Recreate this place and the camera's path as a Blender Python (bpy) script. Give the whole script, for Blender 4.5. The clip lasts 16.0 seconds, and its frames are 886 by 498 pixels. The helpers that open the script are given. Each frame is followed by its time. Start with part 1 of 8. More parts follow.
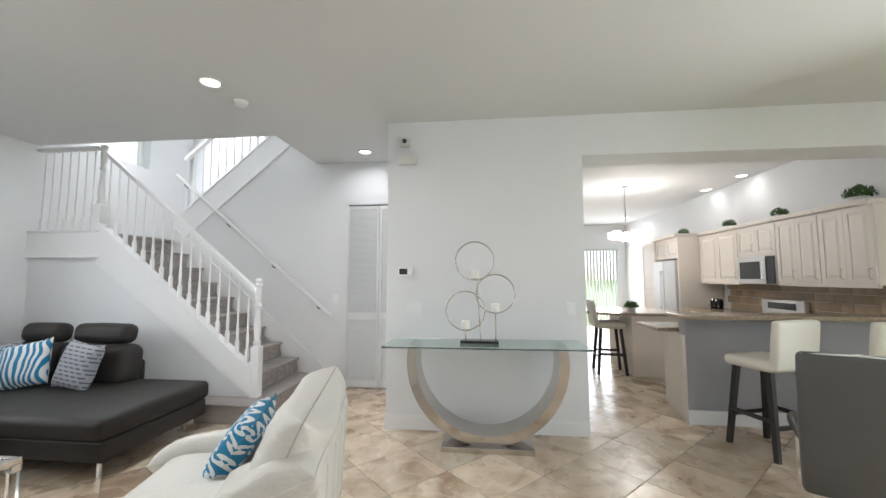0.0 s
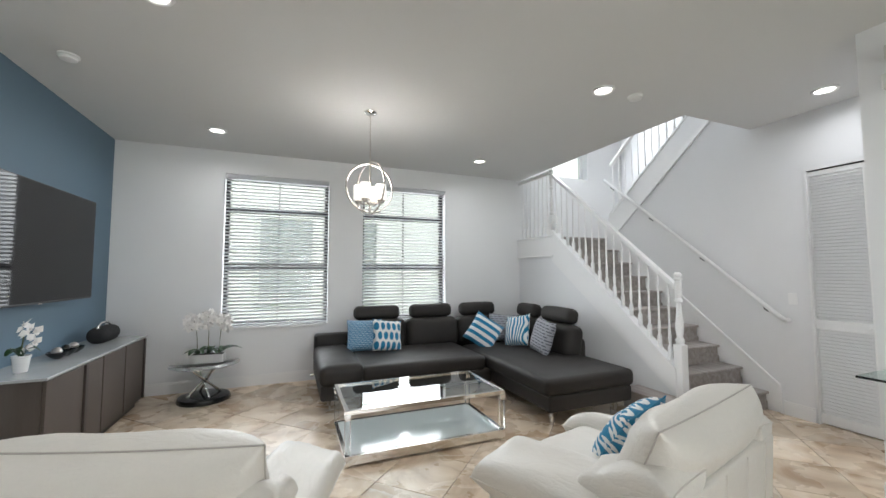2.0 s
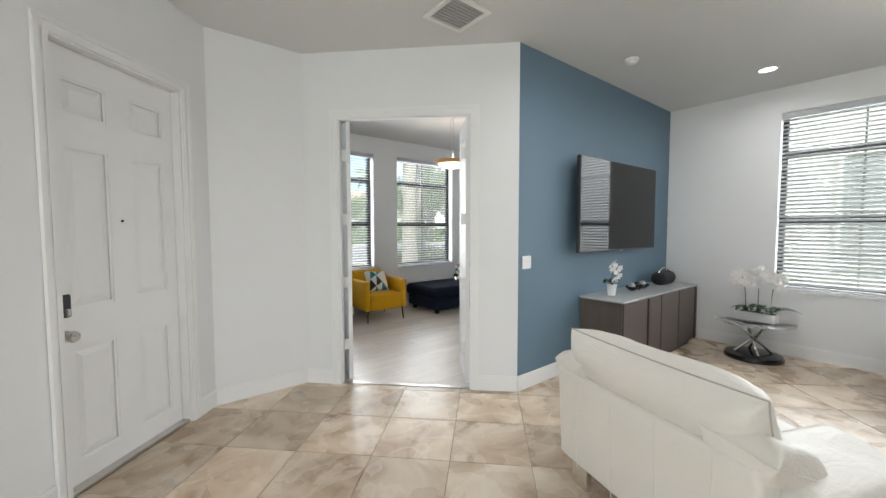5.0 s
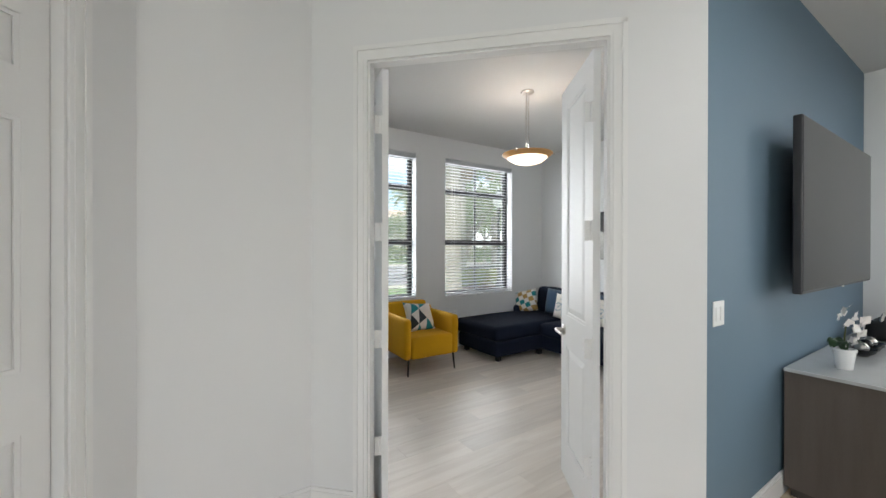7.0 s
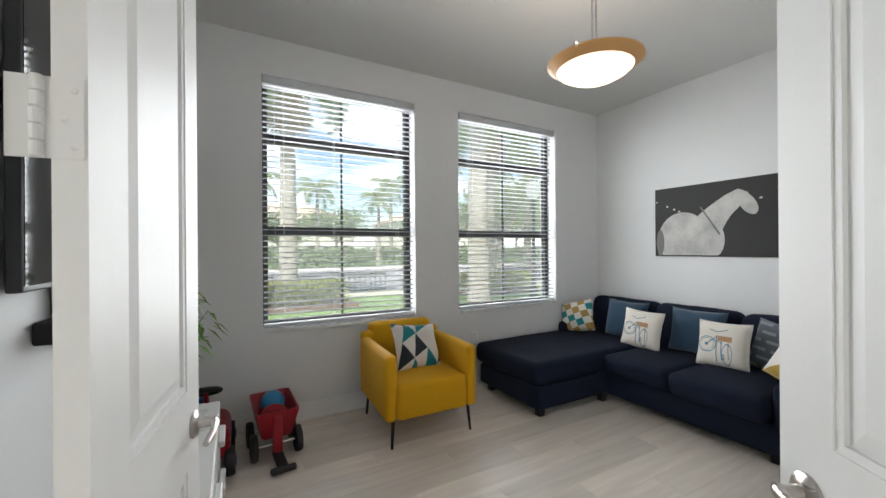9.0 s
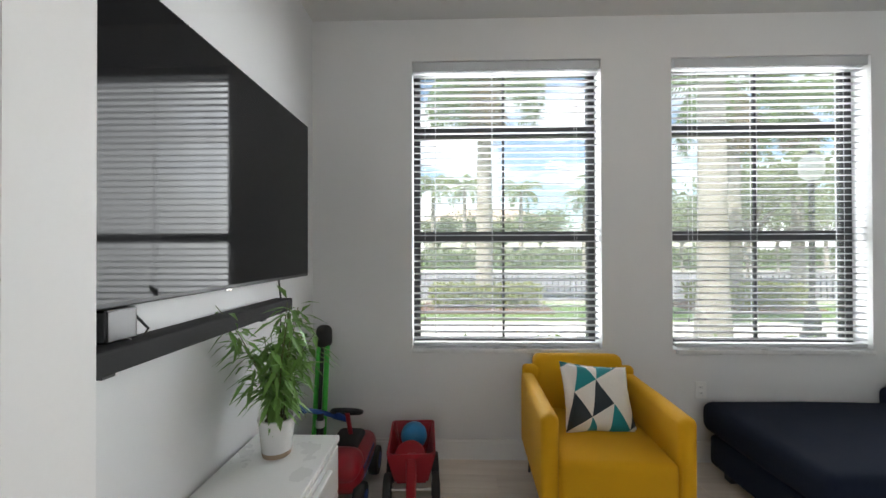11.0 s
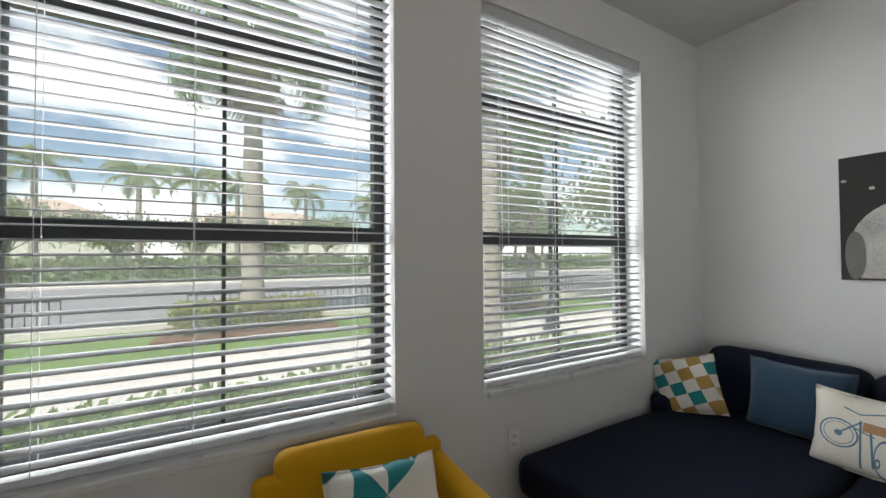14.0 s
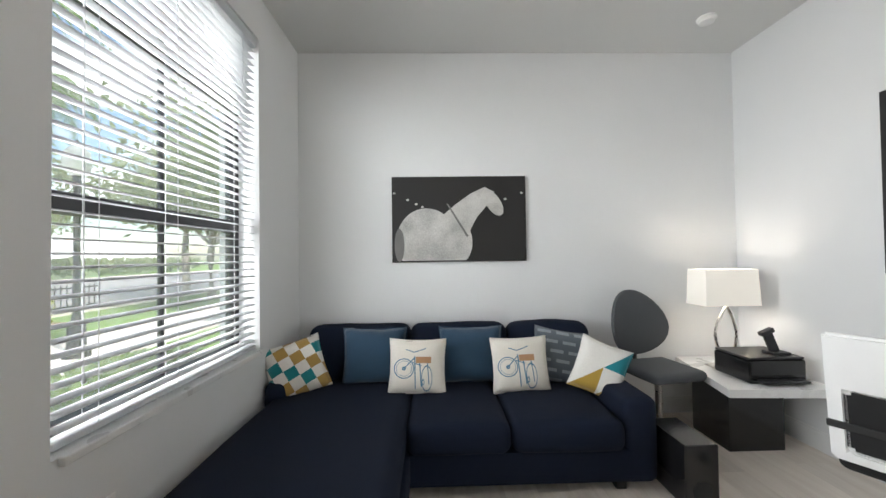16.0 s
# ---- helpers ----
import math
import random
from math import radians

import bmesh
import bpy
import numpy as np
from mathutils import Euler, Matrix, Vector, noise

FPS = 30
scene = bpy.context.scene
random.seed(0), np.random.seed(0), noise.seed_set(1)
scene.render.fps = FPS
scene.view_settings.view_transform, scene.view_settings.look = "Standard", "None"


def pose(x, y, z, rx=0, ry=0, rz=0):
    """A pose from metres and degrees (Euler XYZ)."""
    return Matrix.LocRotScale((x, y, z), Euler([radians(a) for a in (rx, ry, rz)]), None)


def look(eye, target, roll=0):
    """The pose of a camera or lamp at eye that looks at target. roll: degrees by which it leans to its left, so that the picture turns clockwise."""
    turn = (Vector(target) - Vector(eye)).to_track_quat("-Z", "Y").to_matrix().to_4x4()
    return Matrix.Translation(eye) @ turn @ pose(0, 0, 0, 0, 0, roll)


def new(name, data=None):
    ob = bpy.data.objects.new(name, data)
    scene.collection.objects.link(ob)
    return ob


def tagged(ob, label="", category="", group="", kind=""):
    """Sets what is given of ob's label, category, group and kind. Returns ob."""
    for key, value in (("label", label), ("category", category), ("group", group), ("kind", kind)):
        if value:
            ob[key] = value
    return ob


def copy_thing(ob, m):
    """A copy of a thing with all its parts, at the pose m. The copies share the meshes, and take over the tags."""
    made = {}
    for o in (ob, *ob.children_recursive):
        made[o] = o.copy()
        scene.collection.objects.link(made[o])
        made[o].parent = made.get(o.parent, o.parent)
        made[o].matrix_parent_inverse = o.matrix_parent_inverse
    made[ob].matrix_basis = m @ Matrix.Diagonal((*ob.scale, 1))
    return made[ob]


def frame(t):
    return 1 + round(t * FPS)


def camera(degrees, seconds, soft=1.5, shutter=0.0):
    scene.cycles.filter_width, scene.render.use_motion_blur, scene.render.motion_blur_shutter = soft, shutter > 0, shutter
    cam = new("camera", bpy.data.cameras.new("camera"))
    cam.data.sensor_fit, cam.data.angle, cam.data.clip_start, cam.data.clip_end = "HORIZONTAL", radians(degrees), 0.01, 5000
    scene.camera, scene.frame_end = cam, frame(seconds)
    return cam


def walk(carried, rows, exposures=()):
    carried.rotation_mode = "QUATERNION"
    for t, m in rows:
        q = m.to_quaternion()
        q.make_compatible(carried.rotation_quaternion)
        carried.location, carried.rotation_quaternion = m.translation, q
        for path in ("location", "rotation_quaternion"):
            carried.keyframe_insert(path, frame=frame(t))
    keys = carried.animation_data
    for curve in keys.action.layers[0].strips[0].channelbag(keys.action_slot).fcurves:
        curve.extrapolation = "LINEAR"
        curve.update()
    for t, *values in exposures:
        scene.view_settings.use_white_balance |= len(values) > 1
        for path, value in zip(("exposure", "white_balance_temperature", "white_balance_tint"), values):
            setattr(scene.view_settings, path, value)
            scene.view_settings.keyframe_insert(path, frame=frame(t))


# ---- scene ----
cam = camera(98.7, 16.0)
PATH = [
    (0, (-0.105, -0.476, 1.437), (-0.317, 1.507, 1.59), -0.1),
    (0.5, (-0.143, -0.359, 1.43), (-0.79, 1.526, 1.595), -0.0),
    (1, (-0.097, -0.311, 1.431), (-1.265, 1.304, 1.601), -0.0),
    (1.5, (0.055, -0.289, 1.442), (-1.522, 0.931, 1.603), -0.1),
    (2, (0.182, -0.227, 1.439), (-1.671, 0.515, 1.563), -0.1),
    (2.5, (0.254, -0.108, 1.45), (-1.74, 0.048, 1.44), -0.2),
    (3, (0.268, -0.006, 1.449), (-1.692, -0.398, 1.378), -0.2),
    (3.5, (0.291, 0.034, 1.445), (-1.531, -0.783, 1.334), -0.1),
    (4, (0.332, 0.043, 1.437), (-1.297, -1.11, 1.316), -0.0),
    (4.5, (0.364, 0.04, 1.448), (-1.059, -1.359, 1.322), -0.0),
    (5, (0.36, -0.012, 1.442), (-0.888, -1.571, 1.334), -0.1),
    (5.2, (0.337, -0.083, 1.446), (-0.856, -1.685, 1.341), -0.1),
    (7.3, (-0.482, -1.672, 1.44), (-1.582, -3.343, 1.439), -0.1),
    (7.5, (-0.62, -1.838, 1.435), (-1.722, -3.507, 1.435), -0.4),
    (8, (-0.876, -2.217, 1.374), (-1.99, -3.878, 1.394), -0.4),
    (8.5, (-1.113, -2.516, 1.362), (-2.202, -4.194, 1.372), -0.3),
    (9, (-1.367, -2.712, 1.363), (-2.33, -4.464, 1.364), -0.4),
    (9.5, (-1.521, -2.889, 1.382), (-2.18, -4.778, 1.37), -0.6),
    (10, (-1.656, -3.045, 1.41), (-2.014, -5.013, 1.397), -0.7),
    (10.2, (-1.738, -3.101, 1.417), (-1.962, -5.089, 1.401), -0.7),
    (12.3, (-1.893, -3.684, 1.414), (-1.751, -5.678, 1.474), 0.1),
    (12.5, (-1.912, -3.735, 1.425), (-1.855, -5.734, 1.486), -0.1),
    (13, (-2.047, -3.95, 1.448), (-2.285, -5.935, 1.495), -0.2),
    (13.5, (-2.169, -4.186, 1.432), (-2.771, -6.093, 1.481), -0.4),
    (14, (-2.216, -4.396, 1.421), (-3.203, -6.135, 1.463), -0.4),
    (14.5, (-2.287, -4.552, 1.401), (-3.682, -5.985, 1.444), -0.7),
    (15, (-2.287, -4.696, 1.373), (-4.008, -5.715, 1.412), -0.6),
    (15.5, (-2.254, -4.806, 1.334), (-4.186, -5.321, 1.38), -0.4),
    (16, (-2.197, -4.838, 1.323), (-4.196, -4.789, 1.36), -0.8),
]
EXPOSURES = [(0, 0.9, 6350, 10), (1.0, 0.78, 6300, 10), (1.5, 0.75, 6350, 10), (2.7, 0.65, 6350, 10), (3.7, 0.55, 6400, 10), (4.5, 0.8, 6450, 10), (5, 0.9, 6450, 10), (7.5, 0.75, 6450, 10), (8.2, 0.75, 6450, 10), (9, 0.85, 6550, 10), (12.5, 0.97, 6620, 10), (13.7, 0.23, 6740, 10), (14.5, 0.5, 6740, 10), (15.0, 0.66, 6720, 10), (15.5, 0.88, 6720, 10), (16, 0.95, 6620, 10)]
walk(cam, [(t, look(eye, target, roll)) for t, eye, target, roll in PATH], EXPOSURES)

# ---- world, sun and exposure ----
world = bpy.data.worlds.new("sky")
scene.world = world
world.use_nodes = True
wn, wl = world.node_tree.nodes, world.node_tree.links
wbg = wn["Background"]
sky = wn.new("ShaderNodeTexSky")
sky.sky_type = "NISHITA"
sky.sun_disc = False
sky.sun_elevation, sky.sun_rotation = radians(55), radians(37)
wco = wn.new("ShaderNodeTexCoord")
wmap = wn.new("ShaderNodeMapping")
wmap.inputs["Scale"].default_value = (1.6, 1.6, 4.2)
wnoise = wn.new("ShaderNodeTexNoise")
wnoise.inputs["Scale"].default_value, wnoise.inputs["Detail"].default_value = 2.3, 7
wramp = wn.new("ShaderNodeValToRGB")
wramp.color_ramp.elements[0].position, wramp.color_ramp.elements[1].position = 0.45, 0.62
wmix = wn.new("ShaderNodeMixRGB")
wmix.inputs[2].default_value = (10.5, 10.7, 11.0, 1)
wl.new(wco.outputs["Generated"], wmap.inputs[0])
wl.new(wmap.outputs[0], wnoise.inputs[0])
wl.new(wnoise.outputs[0], wramp.inputs[0])
wl.new(wramp.outputs[0], wmix.inputs[0])
wl.new(sky.outputs[0], wmix.inputs[1])
wl.new(wmix.outputs[0], wbg.inputs[0])
wbg.inputs[1].default_value = 0.15


INDOOR = 0.48


def lamp(name, kind, place, power, colour, aim=None, size=0.1, shape="DISK", angle=None):
    data = bpy.data.lights.new(name, kind)
    data.energy, data.color = power * (1.0 if kind == "SUN" else INDOOR), colour
    if kind == "AREA":
        data.shape, data.size = shape, size
    if kind == "POINT":
        data.shadow_soft_size = size
    if kind == "SUN":
        data.angle = size
    ob = new(name, data)
    ob.matrix_world = look(place, aim) if aim else Matrix.Translation(place)
    return ob


lamp("sun", "SUN", (24, 20, 52), 5.0, (1.0, 0.95, 0.88), aim=(0, -12, 0), size=radians(0.6))
WARM, COOL = (1.0, 0.95, 0.89), (0.94, 0.97, 1.0)
CEIL = 3.013
CANS = [(-2.27, 2.25, 24), (-1.56, 4.03, 5), (-4.56, -1.01, 8), (-4.54, 2.22, 8), (-2.33, -0.97, 18),
        (3.87, 5.75, 1.0), (3.89, 6.74, 1.0), (3.6, 9.8, 6)]
for cx, cy, watts in CANS:
    can = lamp("downlight", "AREA", (cx, cy, CEIL - 0.012), watts, (0.98, 0.985, 1.0), aim=(cx, cy, 0), size=0.125)
    can.data.spread = radians(165)


def daylight(name, place, aim, w, h, power):
    """The sky's light in an opening."""
    ob = lamp(name, "AREA", place, power, (0.93, 0.97, 1.0), aim=aim, size=w, shape="RECTANGLE")
    ob.data.size_y = h
    return ob


daylight("daylight_dining", (4.04, 1.0, 1.15), (-0.5, -2.6, 0.7), 2.6, 2.1, 135)
daylight("daylight_stair", (-5.14, 4.45, 3.9), (-2, 4.6, 3.0), 0.8, 1.3, 95)
for wy in (-0.385, 1.378):
    daylight("daylight_window", (-5.45, wy, 1.725), (0, wy, 1.725), 1.2, 1.85, 62)
for wx in (-2.205, -3.976):
    daylight("daylight_window", (wx, -6.055, 1.725), (wx, 0, 1.725), 1.2, 1.85, 72)
daylight("daylight_kitchen", (3.1, 11.2, 1.2), (3.1, 0, 0.3), 1.4, 2.1, 105)

# ---- materials ----


def nodes_of(name):
    m = bpy.data.materials.new(name)
    m.use_nodes = True
    t = m.node_tree
    return m, t.nodes, t.links, t.nodes["Principled BSDF"]


def surf(name, colour, rough=0.5, metal=0.0, var=0.08, scale=6.0, bump=0.0, bscale=120.0, rvar=0.1, sheen=0.0, coat=0.0, stretch=(1, 1, 1), each=0.0, detail=4.0, spec=0.5):
    """A surface with a coarse and a fine variation of tone, varying gloss and fine relief."""
    m, n, l, b = nodes_of(name)
    co = n.new("ShaderNodeTexCoord")
    mp = n.new("ShaderNodeMapping")
    mp.inputs["Scale"].default_value = stretch
    l.new(co.outputs["Object"], mp.inputs[0])
    big, fine = n.new("ShaderNodeTexNoise"), n.new("ShaderNodeTexNoise")
    big.inputs["Scale"].default_value, big.inputs["Detail"].default_value = scale, detail
    fine.inputs["Scale"].default_value, fine.inputs["Detail"].default_value = bscale, 3.0
    l.new(mp.outputs[0], big.inputs[0])
    l.new(mp.outputs[0], fine.inputs[0])
    add = n.new("ShaderNodeMath")
    add.operation = "ADD"
    half = n.new("ShaderNodeMath")
    half.operation, half.inputs[1].default_value = "MULTIPLY", 0.5
    l.new(fine.outputs[0], half.inputs[0])
    l.new(big.outputs[0], add.inputs[0])
    l.new(half.outputs[0], add.inputs[1])
    rng = n.new("ShaderNodeMapRange")
    rng.inputs[1].default_value, rng.inputs[2].default_value = 0.4, 1.1
    rng.inputs[3].default_value, rng.inputs[4].default_value = 1 - var, 1 + var
    l.new(add.outputs[0], rng.inputs[0])
    val = rng.outputs[0]
    if each:
        info = n.new("ShaderNodeObjectInfo")
        er = n.new("ShaderNodeMapRange")
        er.inputs[3].default_value, er.inputs[4].default_value = 1 - each, 1 + each
        l.new(info.outputs["Random"], er.inputs[0])
        mul = n.new("ShaderNodeMath")
        mul.operation = "MULTIPLY"
        l.new(er.outputs[0], mul.inputs[0])
        l.new(val, mul.inputs[1])
        val = mul.outputs[0]
    hsv = n.new("ShaderNodeHueSaturation")
    hsv.inputs["Color"].default_value = (*colour, 1)
    l.new(val, hsv.inputs["Value"])
    l.new(hsv.outputs[0], b.inputs["Base Color"])
    rr = n.new("ShaderNodeMapRange")
    rr.inputs[3].default_value, rr.inputs[4].default_value = max(rough - rvar * rough, 0.02), min(rough + rvar, 1)
    l.new(big.outputs[0], rr.inputs[0])
    l.new(rr.outputs[0], b.inputs["Roughness"])
    b.inputs["Metallic"].default_value = metal
    b.inputs["Sheen Weight"].default_value = sheen
    b.inputs["Specular IOR Level"].default_value = spec
    b.inputs["Coat Weight"].default_value = coat
    if bump:
        bp = n.new("ShaderNodeBump")
        bp.inputs["Strength"].default_value, bp.inputs["Distance"].default_value = min(bump, 1.0), 0.004
        l.new(fine.outputs[0], bp.inputs["Height"])
        l.new(bp.outputs[0], b.inputs["Normal"])
    return m


def glass(name, colour=(1, 1, 1), rough=0.0, ior=1.45):
    m, n, l, b = nodes_of(name)
    b.inputs["Base Color"].default_value = (*colour, 1)
    b.inputs["Roughness"].default_value = rough
    b.inputs["Transmission Weight"].default_value = 1.0
    b.inputs["IOR"].default_value = ior
    return m


def glow(name, colour, power):
    m, n, l, b = nodes_of(name)
    b.inputs["Base Color"].default_value = (*colour, 1)
    b.inputs["Emission Color"].default_value = (*colour, 1)
    b.inputs["Emission Strength"].default_value = power
    return m


def pane_mat(name):
    """Thin window glass: clear, with a faint gloss and a pale veil painted in for haze."""
    m, n, l, b = nodes_of(name)
    out = n["Material Output"]
    tr, gl, mix = n.new("ShaderNodeBsdfTransparent"), n.new("ShaderNodeBsdfGlossy"), n.new("ShaderNodeMixShader")
    mix.inputs[0].default_value = 0.035
    gl.inputs["Roughness"].default_value = 0.02
    tr.inputs[0].default_value = (0.95, 0.97, 0.96, 1)
    l.new(tr.outputs[0], mix.inputs[1])
    l.new(gl.outputs[0], mix.inputs[2])
    # translucent white mixed into the pane, washing out the view like glare
    veil, film = n.new("ShaderNodeBsdfTranslucent"), n.new("ShaderNodeMixShader")
    veil.inputs[0].default_value = (0.9, 0.9, 0.9, 1)
    film.inputs[0].default_value = 0.15
    l.new(mix.outputs[0], film.inputs[1])
    l.new(veil.outputs[0], film.inputs[2])
    l.new(film.outputs[0], out.inputs[0])
    return m


def stone_tile(name):
    """Polished beige marble-look tile: clouds of tan and cream with pale veins, different on each tile."""
    m, n, l, b = nodes_of(name)
    co, info = n.new("ShaderNodeTexCoord"), n.new("ShaderNodeObjectInfo")
    off = n.new("ShaderNodeVectorMath")
    off.operation = "ADD"
    sc = n.new("ShaderNodeMath")
    sc.operation, sc.inputs[1].default_value = "MULTIPLY", 57.0
    l.new(info.outputs["Random"], sc.inputs[0])
    l.new(co.outputs["Object"], off.inputs[0])
    l.new(sc.outputs[0], off.inputs[1])
    cloud, warp, vein = n.new("ShaderNodeTexNoise"), n.new("ShaderNodeTexNoise"), n.new("ShaderNodeTexNoise")
    for nd, s, d in ((cloud, 2.3, 8), (warp, 3.5, 4), (vein, 1.5, 4)):
        nd.inputs["Scale"].default_value, nd.inputs["Detail"].default_value = s, d
    cloud.inputs["Distortion"].default_value, vein.inputs["Distortion"].default_value = 1.4, 0.9
    for nd in (cloud, warp, vein):
        l.new(off.outputs[0], nd.inputs[0])
    ramp = n.new("ShaderNodeValToRGB")
    e = ramp.color_ramp.elements
    e[0].position, e[0].color = 0.3, (0.33, 0.225, 0.14, 1)
    e[1].position, e[1].color = 0.72, (0.70, 0.605, 0.485, 1)
    mid = ramp.color_ramp.elements.new(0.5)
    mid.color = (0.55, 0.435, 0.315, 1)
    l.new(cloud.outputs[0], ramp.inputs[0])
    band = n.new("ShaderNodeValToRGB")
    v = band.color_ramp.elements
    v[0].position, v[0].color = 0.44, (0, 0, 0, 1)
    v[1].position, v[1].color = 0.505, (0.42, 0.42, 0.42, 1)
    v3 = band.color_ramp.elements.new(0.512)
    v3.color = (0, 0, 0, 1)
    l.new(vein.outputs[0], band.inputs[0])
    mx = n.new("ShaderNodeMixRGB")
    mx.inputs[2].default_value = (0.74, 0.66, 0.55, 1)
    l.new(band.outputs[0], mx.inputs[0])
    l.new(ramp.outputs[0], mx.inputs[1])
    hv = n.new("ShaderNodeHueSaturation")
    er = n.new("ShaderNodeMapRange")
    er.inputs[3].default_value, er.inputs[4].default_value = 0.80, 1.2
    l.new(info.outputs["Random"], er.inputs[0])
    l.new(er.outputs[0], hv.inputs["Value"])
    l.new(mx.outputs[0], hv.inputs["Color"])
    l.new(hv.outputs[0], b.inputs["Base Color"])
    rr = n.new("ShaderNodeMapRange")
    rr.inputs[3].default_value, rr.inputs[4].default_value = 0.2, 0.36
    l.new(warp.outputs[0], rr.inputs[0])
    l.new(rr.outputs[0], b.inputs["Roughness"])
    return m


def plank_mat(name, dark, light, rough=0.32):
    """Wood-look planks: long grain, each plank of its own tone."""
    m, n, l, b = nodes_of(name)
    co, info, mp = n.new("ShaderNodeTexCoord"), n.new("ShaderNodeObjectInfo"), n.new("ShaderNodeMapping")
    mp.inputs["Scale"].default_value = (1.2, 14, 14)
    off = n.new("ShaderNodeVectorMath")
    off.operation = "ADD"
    sc = n.new("ShaderNodeMath")
    sc.operation, sc.inputs[1].default_value = "MULTIPLY", 31.0
    l.new(info.outputs["Random"], sc.inputs[0])
    l.new(co.outputs["Object"], mp.inputs[0])
    l.new(mp.outputs[0], off.inputs[0])
    l.new(sc.outputs[0], off.inputs[1])
    g, f = n.new("ShaderNodeTexNoise"), n.new("ShaderNodeTexNoise")
    g.inputs["Scale"].default_value, g.inputs["Detail"].default_value, g.inputs["Distortion"].default_value = 1.5, 6, 0.6
    f.inputs["Scale"].default_value, f.inputs["Detail"].default_value = 9, 3
    l.new(off.outputs[0], g.inputs[0])
    l.new(off.outputs[0], f.inputs[0])
    ramp = n.new("ShaderNodeValToRGB")
    ramp.color_ramp.elements[0].position, ramp.color_ramp.elements[0].color = 0.3, (*dark, 1)
    ramp.color_ramp.elements[1].position, ramp.color_ramp.elements[1].color = 0.7, (*light, 1)
    l.new(g.outputs[0], ramp.inputs[0])
    hv, er = n.new("ShaderNodeHueSaturation"), n.new("ShaderNodeMapRange")
    er.inputs[3].default_value, er.inputs[4].default_value = 0.9, 1.08
    l.new(info.outputs["Random"], er.inputs[0])
    l.new(er.outputs[0], hv.inputs["Value"])
    l.new(ramp.outputs[0], hv.inputs["Color"])
    l.new(hv.outputs[0], b.inputs["Base Color"])
    b.inputs["Roughness"].default_value = rough
    bp = n.new("ShaderNodeBump")
    bp.inputs["Strength"].default_value, bp.inputs["Distance"].default_value = 0.15, 0.002
    l.new(f.outputs[0], bp.inputs["Height"])
    l.new(bp.outputs[0], b.inputs["Normal"])
    return m


M = {}
M["wall"] = surf("wall_paint", (0.74, 0.745, 0.75), 0.72, var=0.025, scale=1.3, bump=0.12, bscale=260)
M["ceil"] = surf("ceiling_paint", (0.66, 0.66, 0.65), 0.85, var=0.02, scale=1.1, bump=0.2, bscale=180)
M["trim"] = surf("white_trim_paint", (0.78, 0.78, 0.775), 0.45, var=0.02, scale=3, bump=0.04)
M["blue"] = surf("blue_wall_paint", (0.120, 0.188, 0.250), 0.6, var=0.04, scale=1.5, bump=0.15, bscale=260)
M["black"] = surf("black_frame_metal", (0.018, 0.018, 0.02), 0.4, var=0.2)
M["slat"] = surf("white_blind_vinyl", (0.62, 0.63, 0.64), 0.45, var=0.02)
M["sill"] = surf("pale_marble_sill", (0.72, 0.72, 0.72), 0.25, var=0.08, scale=9)
M["pane"] = pane_mat("window_glass")
M["tile"] = stone_tile("beige_marble_tile")
M["grout"] = surf("tan_grout", (0.30, 0.26, 0.215), 0.9, var=0.1, scale=20)
M["plank"] = plank_mat("pale_oak_plank", (0.69, 0.615, 0.545), (0.81, 0.745, 0.675), 0.36)
M["step"] = plank_mat("grey_oak_step", (0.27, 0.24, 0.22), (0.42, 0.385, 0.36), 0.45)
M["arch_steel"] = surf("polished_warm_steel", (0.60, 0.565, 0.53), 0.13, 1.0, var=0.06, rvar=0.08)
M["chrome"] = surf("polished_chrome", (0.78, 0.76, 0.73), 0.09, 1.0, var=0.02, rvar=0.05)
M["nickel"] = surf("brushed_nickel", (0.55, 0.52, 0.49), 0.25, 1.0, var=0.05, stretch=(1, 1, 8))
M["concrete"] = surf("slab_concrete", (0.35, 0.34, 0.33), 0.9, var=0.1)

def translucent(key, colour, amount=0.45):
    """Lets part of the light through a leaf or a slat."""
    t = M[key].node_tree
    n, l = t.nodes, t.links
    tr = n.new("ShaderNodeBsdfTranslucent")
    tr.inputs[0].default_value = (*colour, 1)
    mx = n.new("ShaderNodeMixShader")
    mx.inputs[0].default_value = amount
    l.new(n["Principled BSDF"].outputs[0], mx.inputs[1])
    l.new(tr.outputs[0], mx.inputs[2])
    l.new(mx.outputs[0], n["Material Output"].inputs[0])


translucent("slat", (0.6, 0.61, 0.62), 0.28)

# ---- mesh helpers ----


def part(name, bm, material, parent=None, label=""):
    """Links a bmesh as one mesh object, under a thing or a part."""
    bmesh.ops.recalc_face_normals(bm, faces=bm.faces)
    me = bpy.data.meshes.new(name)
    bm.to_mesh(me)
    bm.free()
    me.materials.append(M[material] if isinstance(material, str) else material)
    ob = new(name, me)
    if parent is not None:
        ob.parent = parent
    if label:
        tagged(ob, label)
    return ob


def thing(name, m, label, category, group="", kind=""):
    """An empty that carries the parts of one thing."""
    ob = new(name)
    ob.empty_display_size = 0.1
    ob.matrix_world = m
    return tagged(ob, label, category, group, kind)


def smooth(ob, angle=40):
    ob.data.shade_smooth()
    ob.data.set_sharp_from_angle(angle=radians(angle))
    return ob


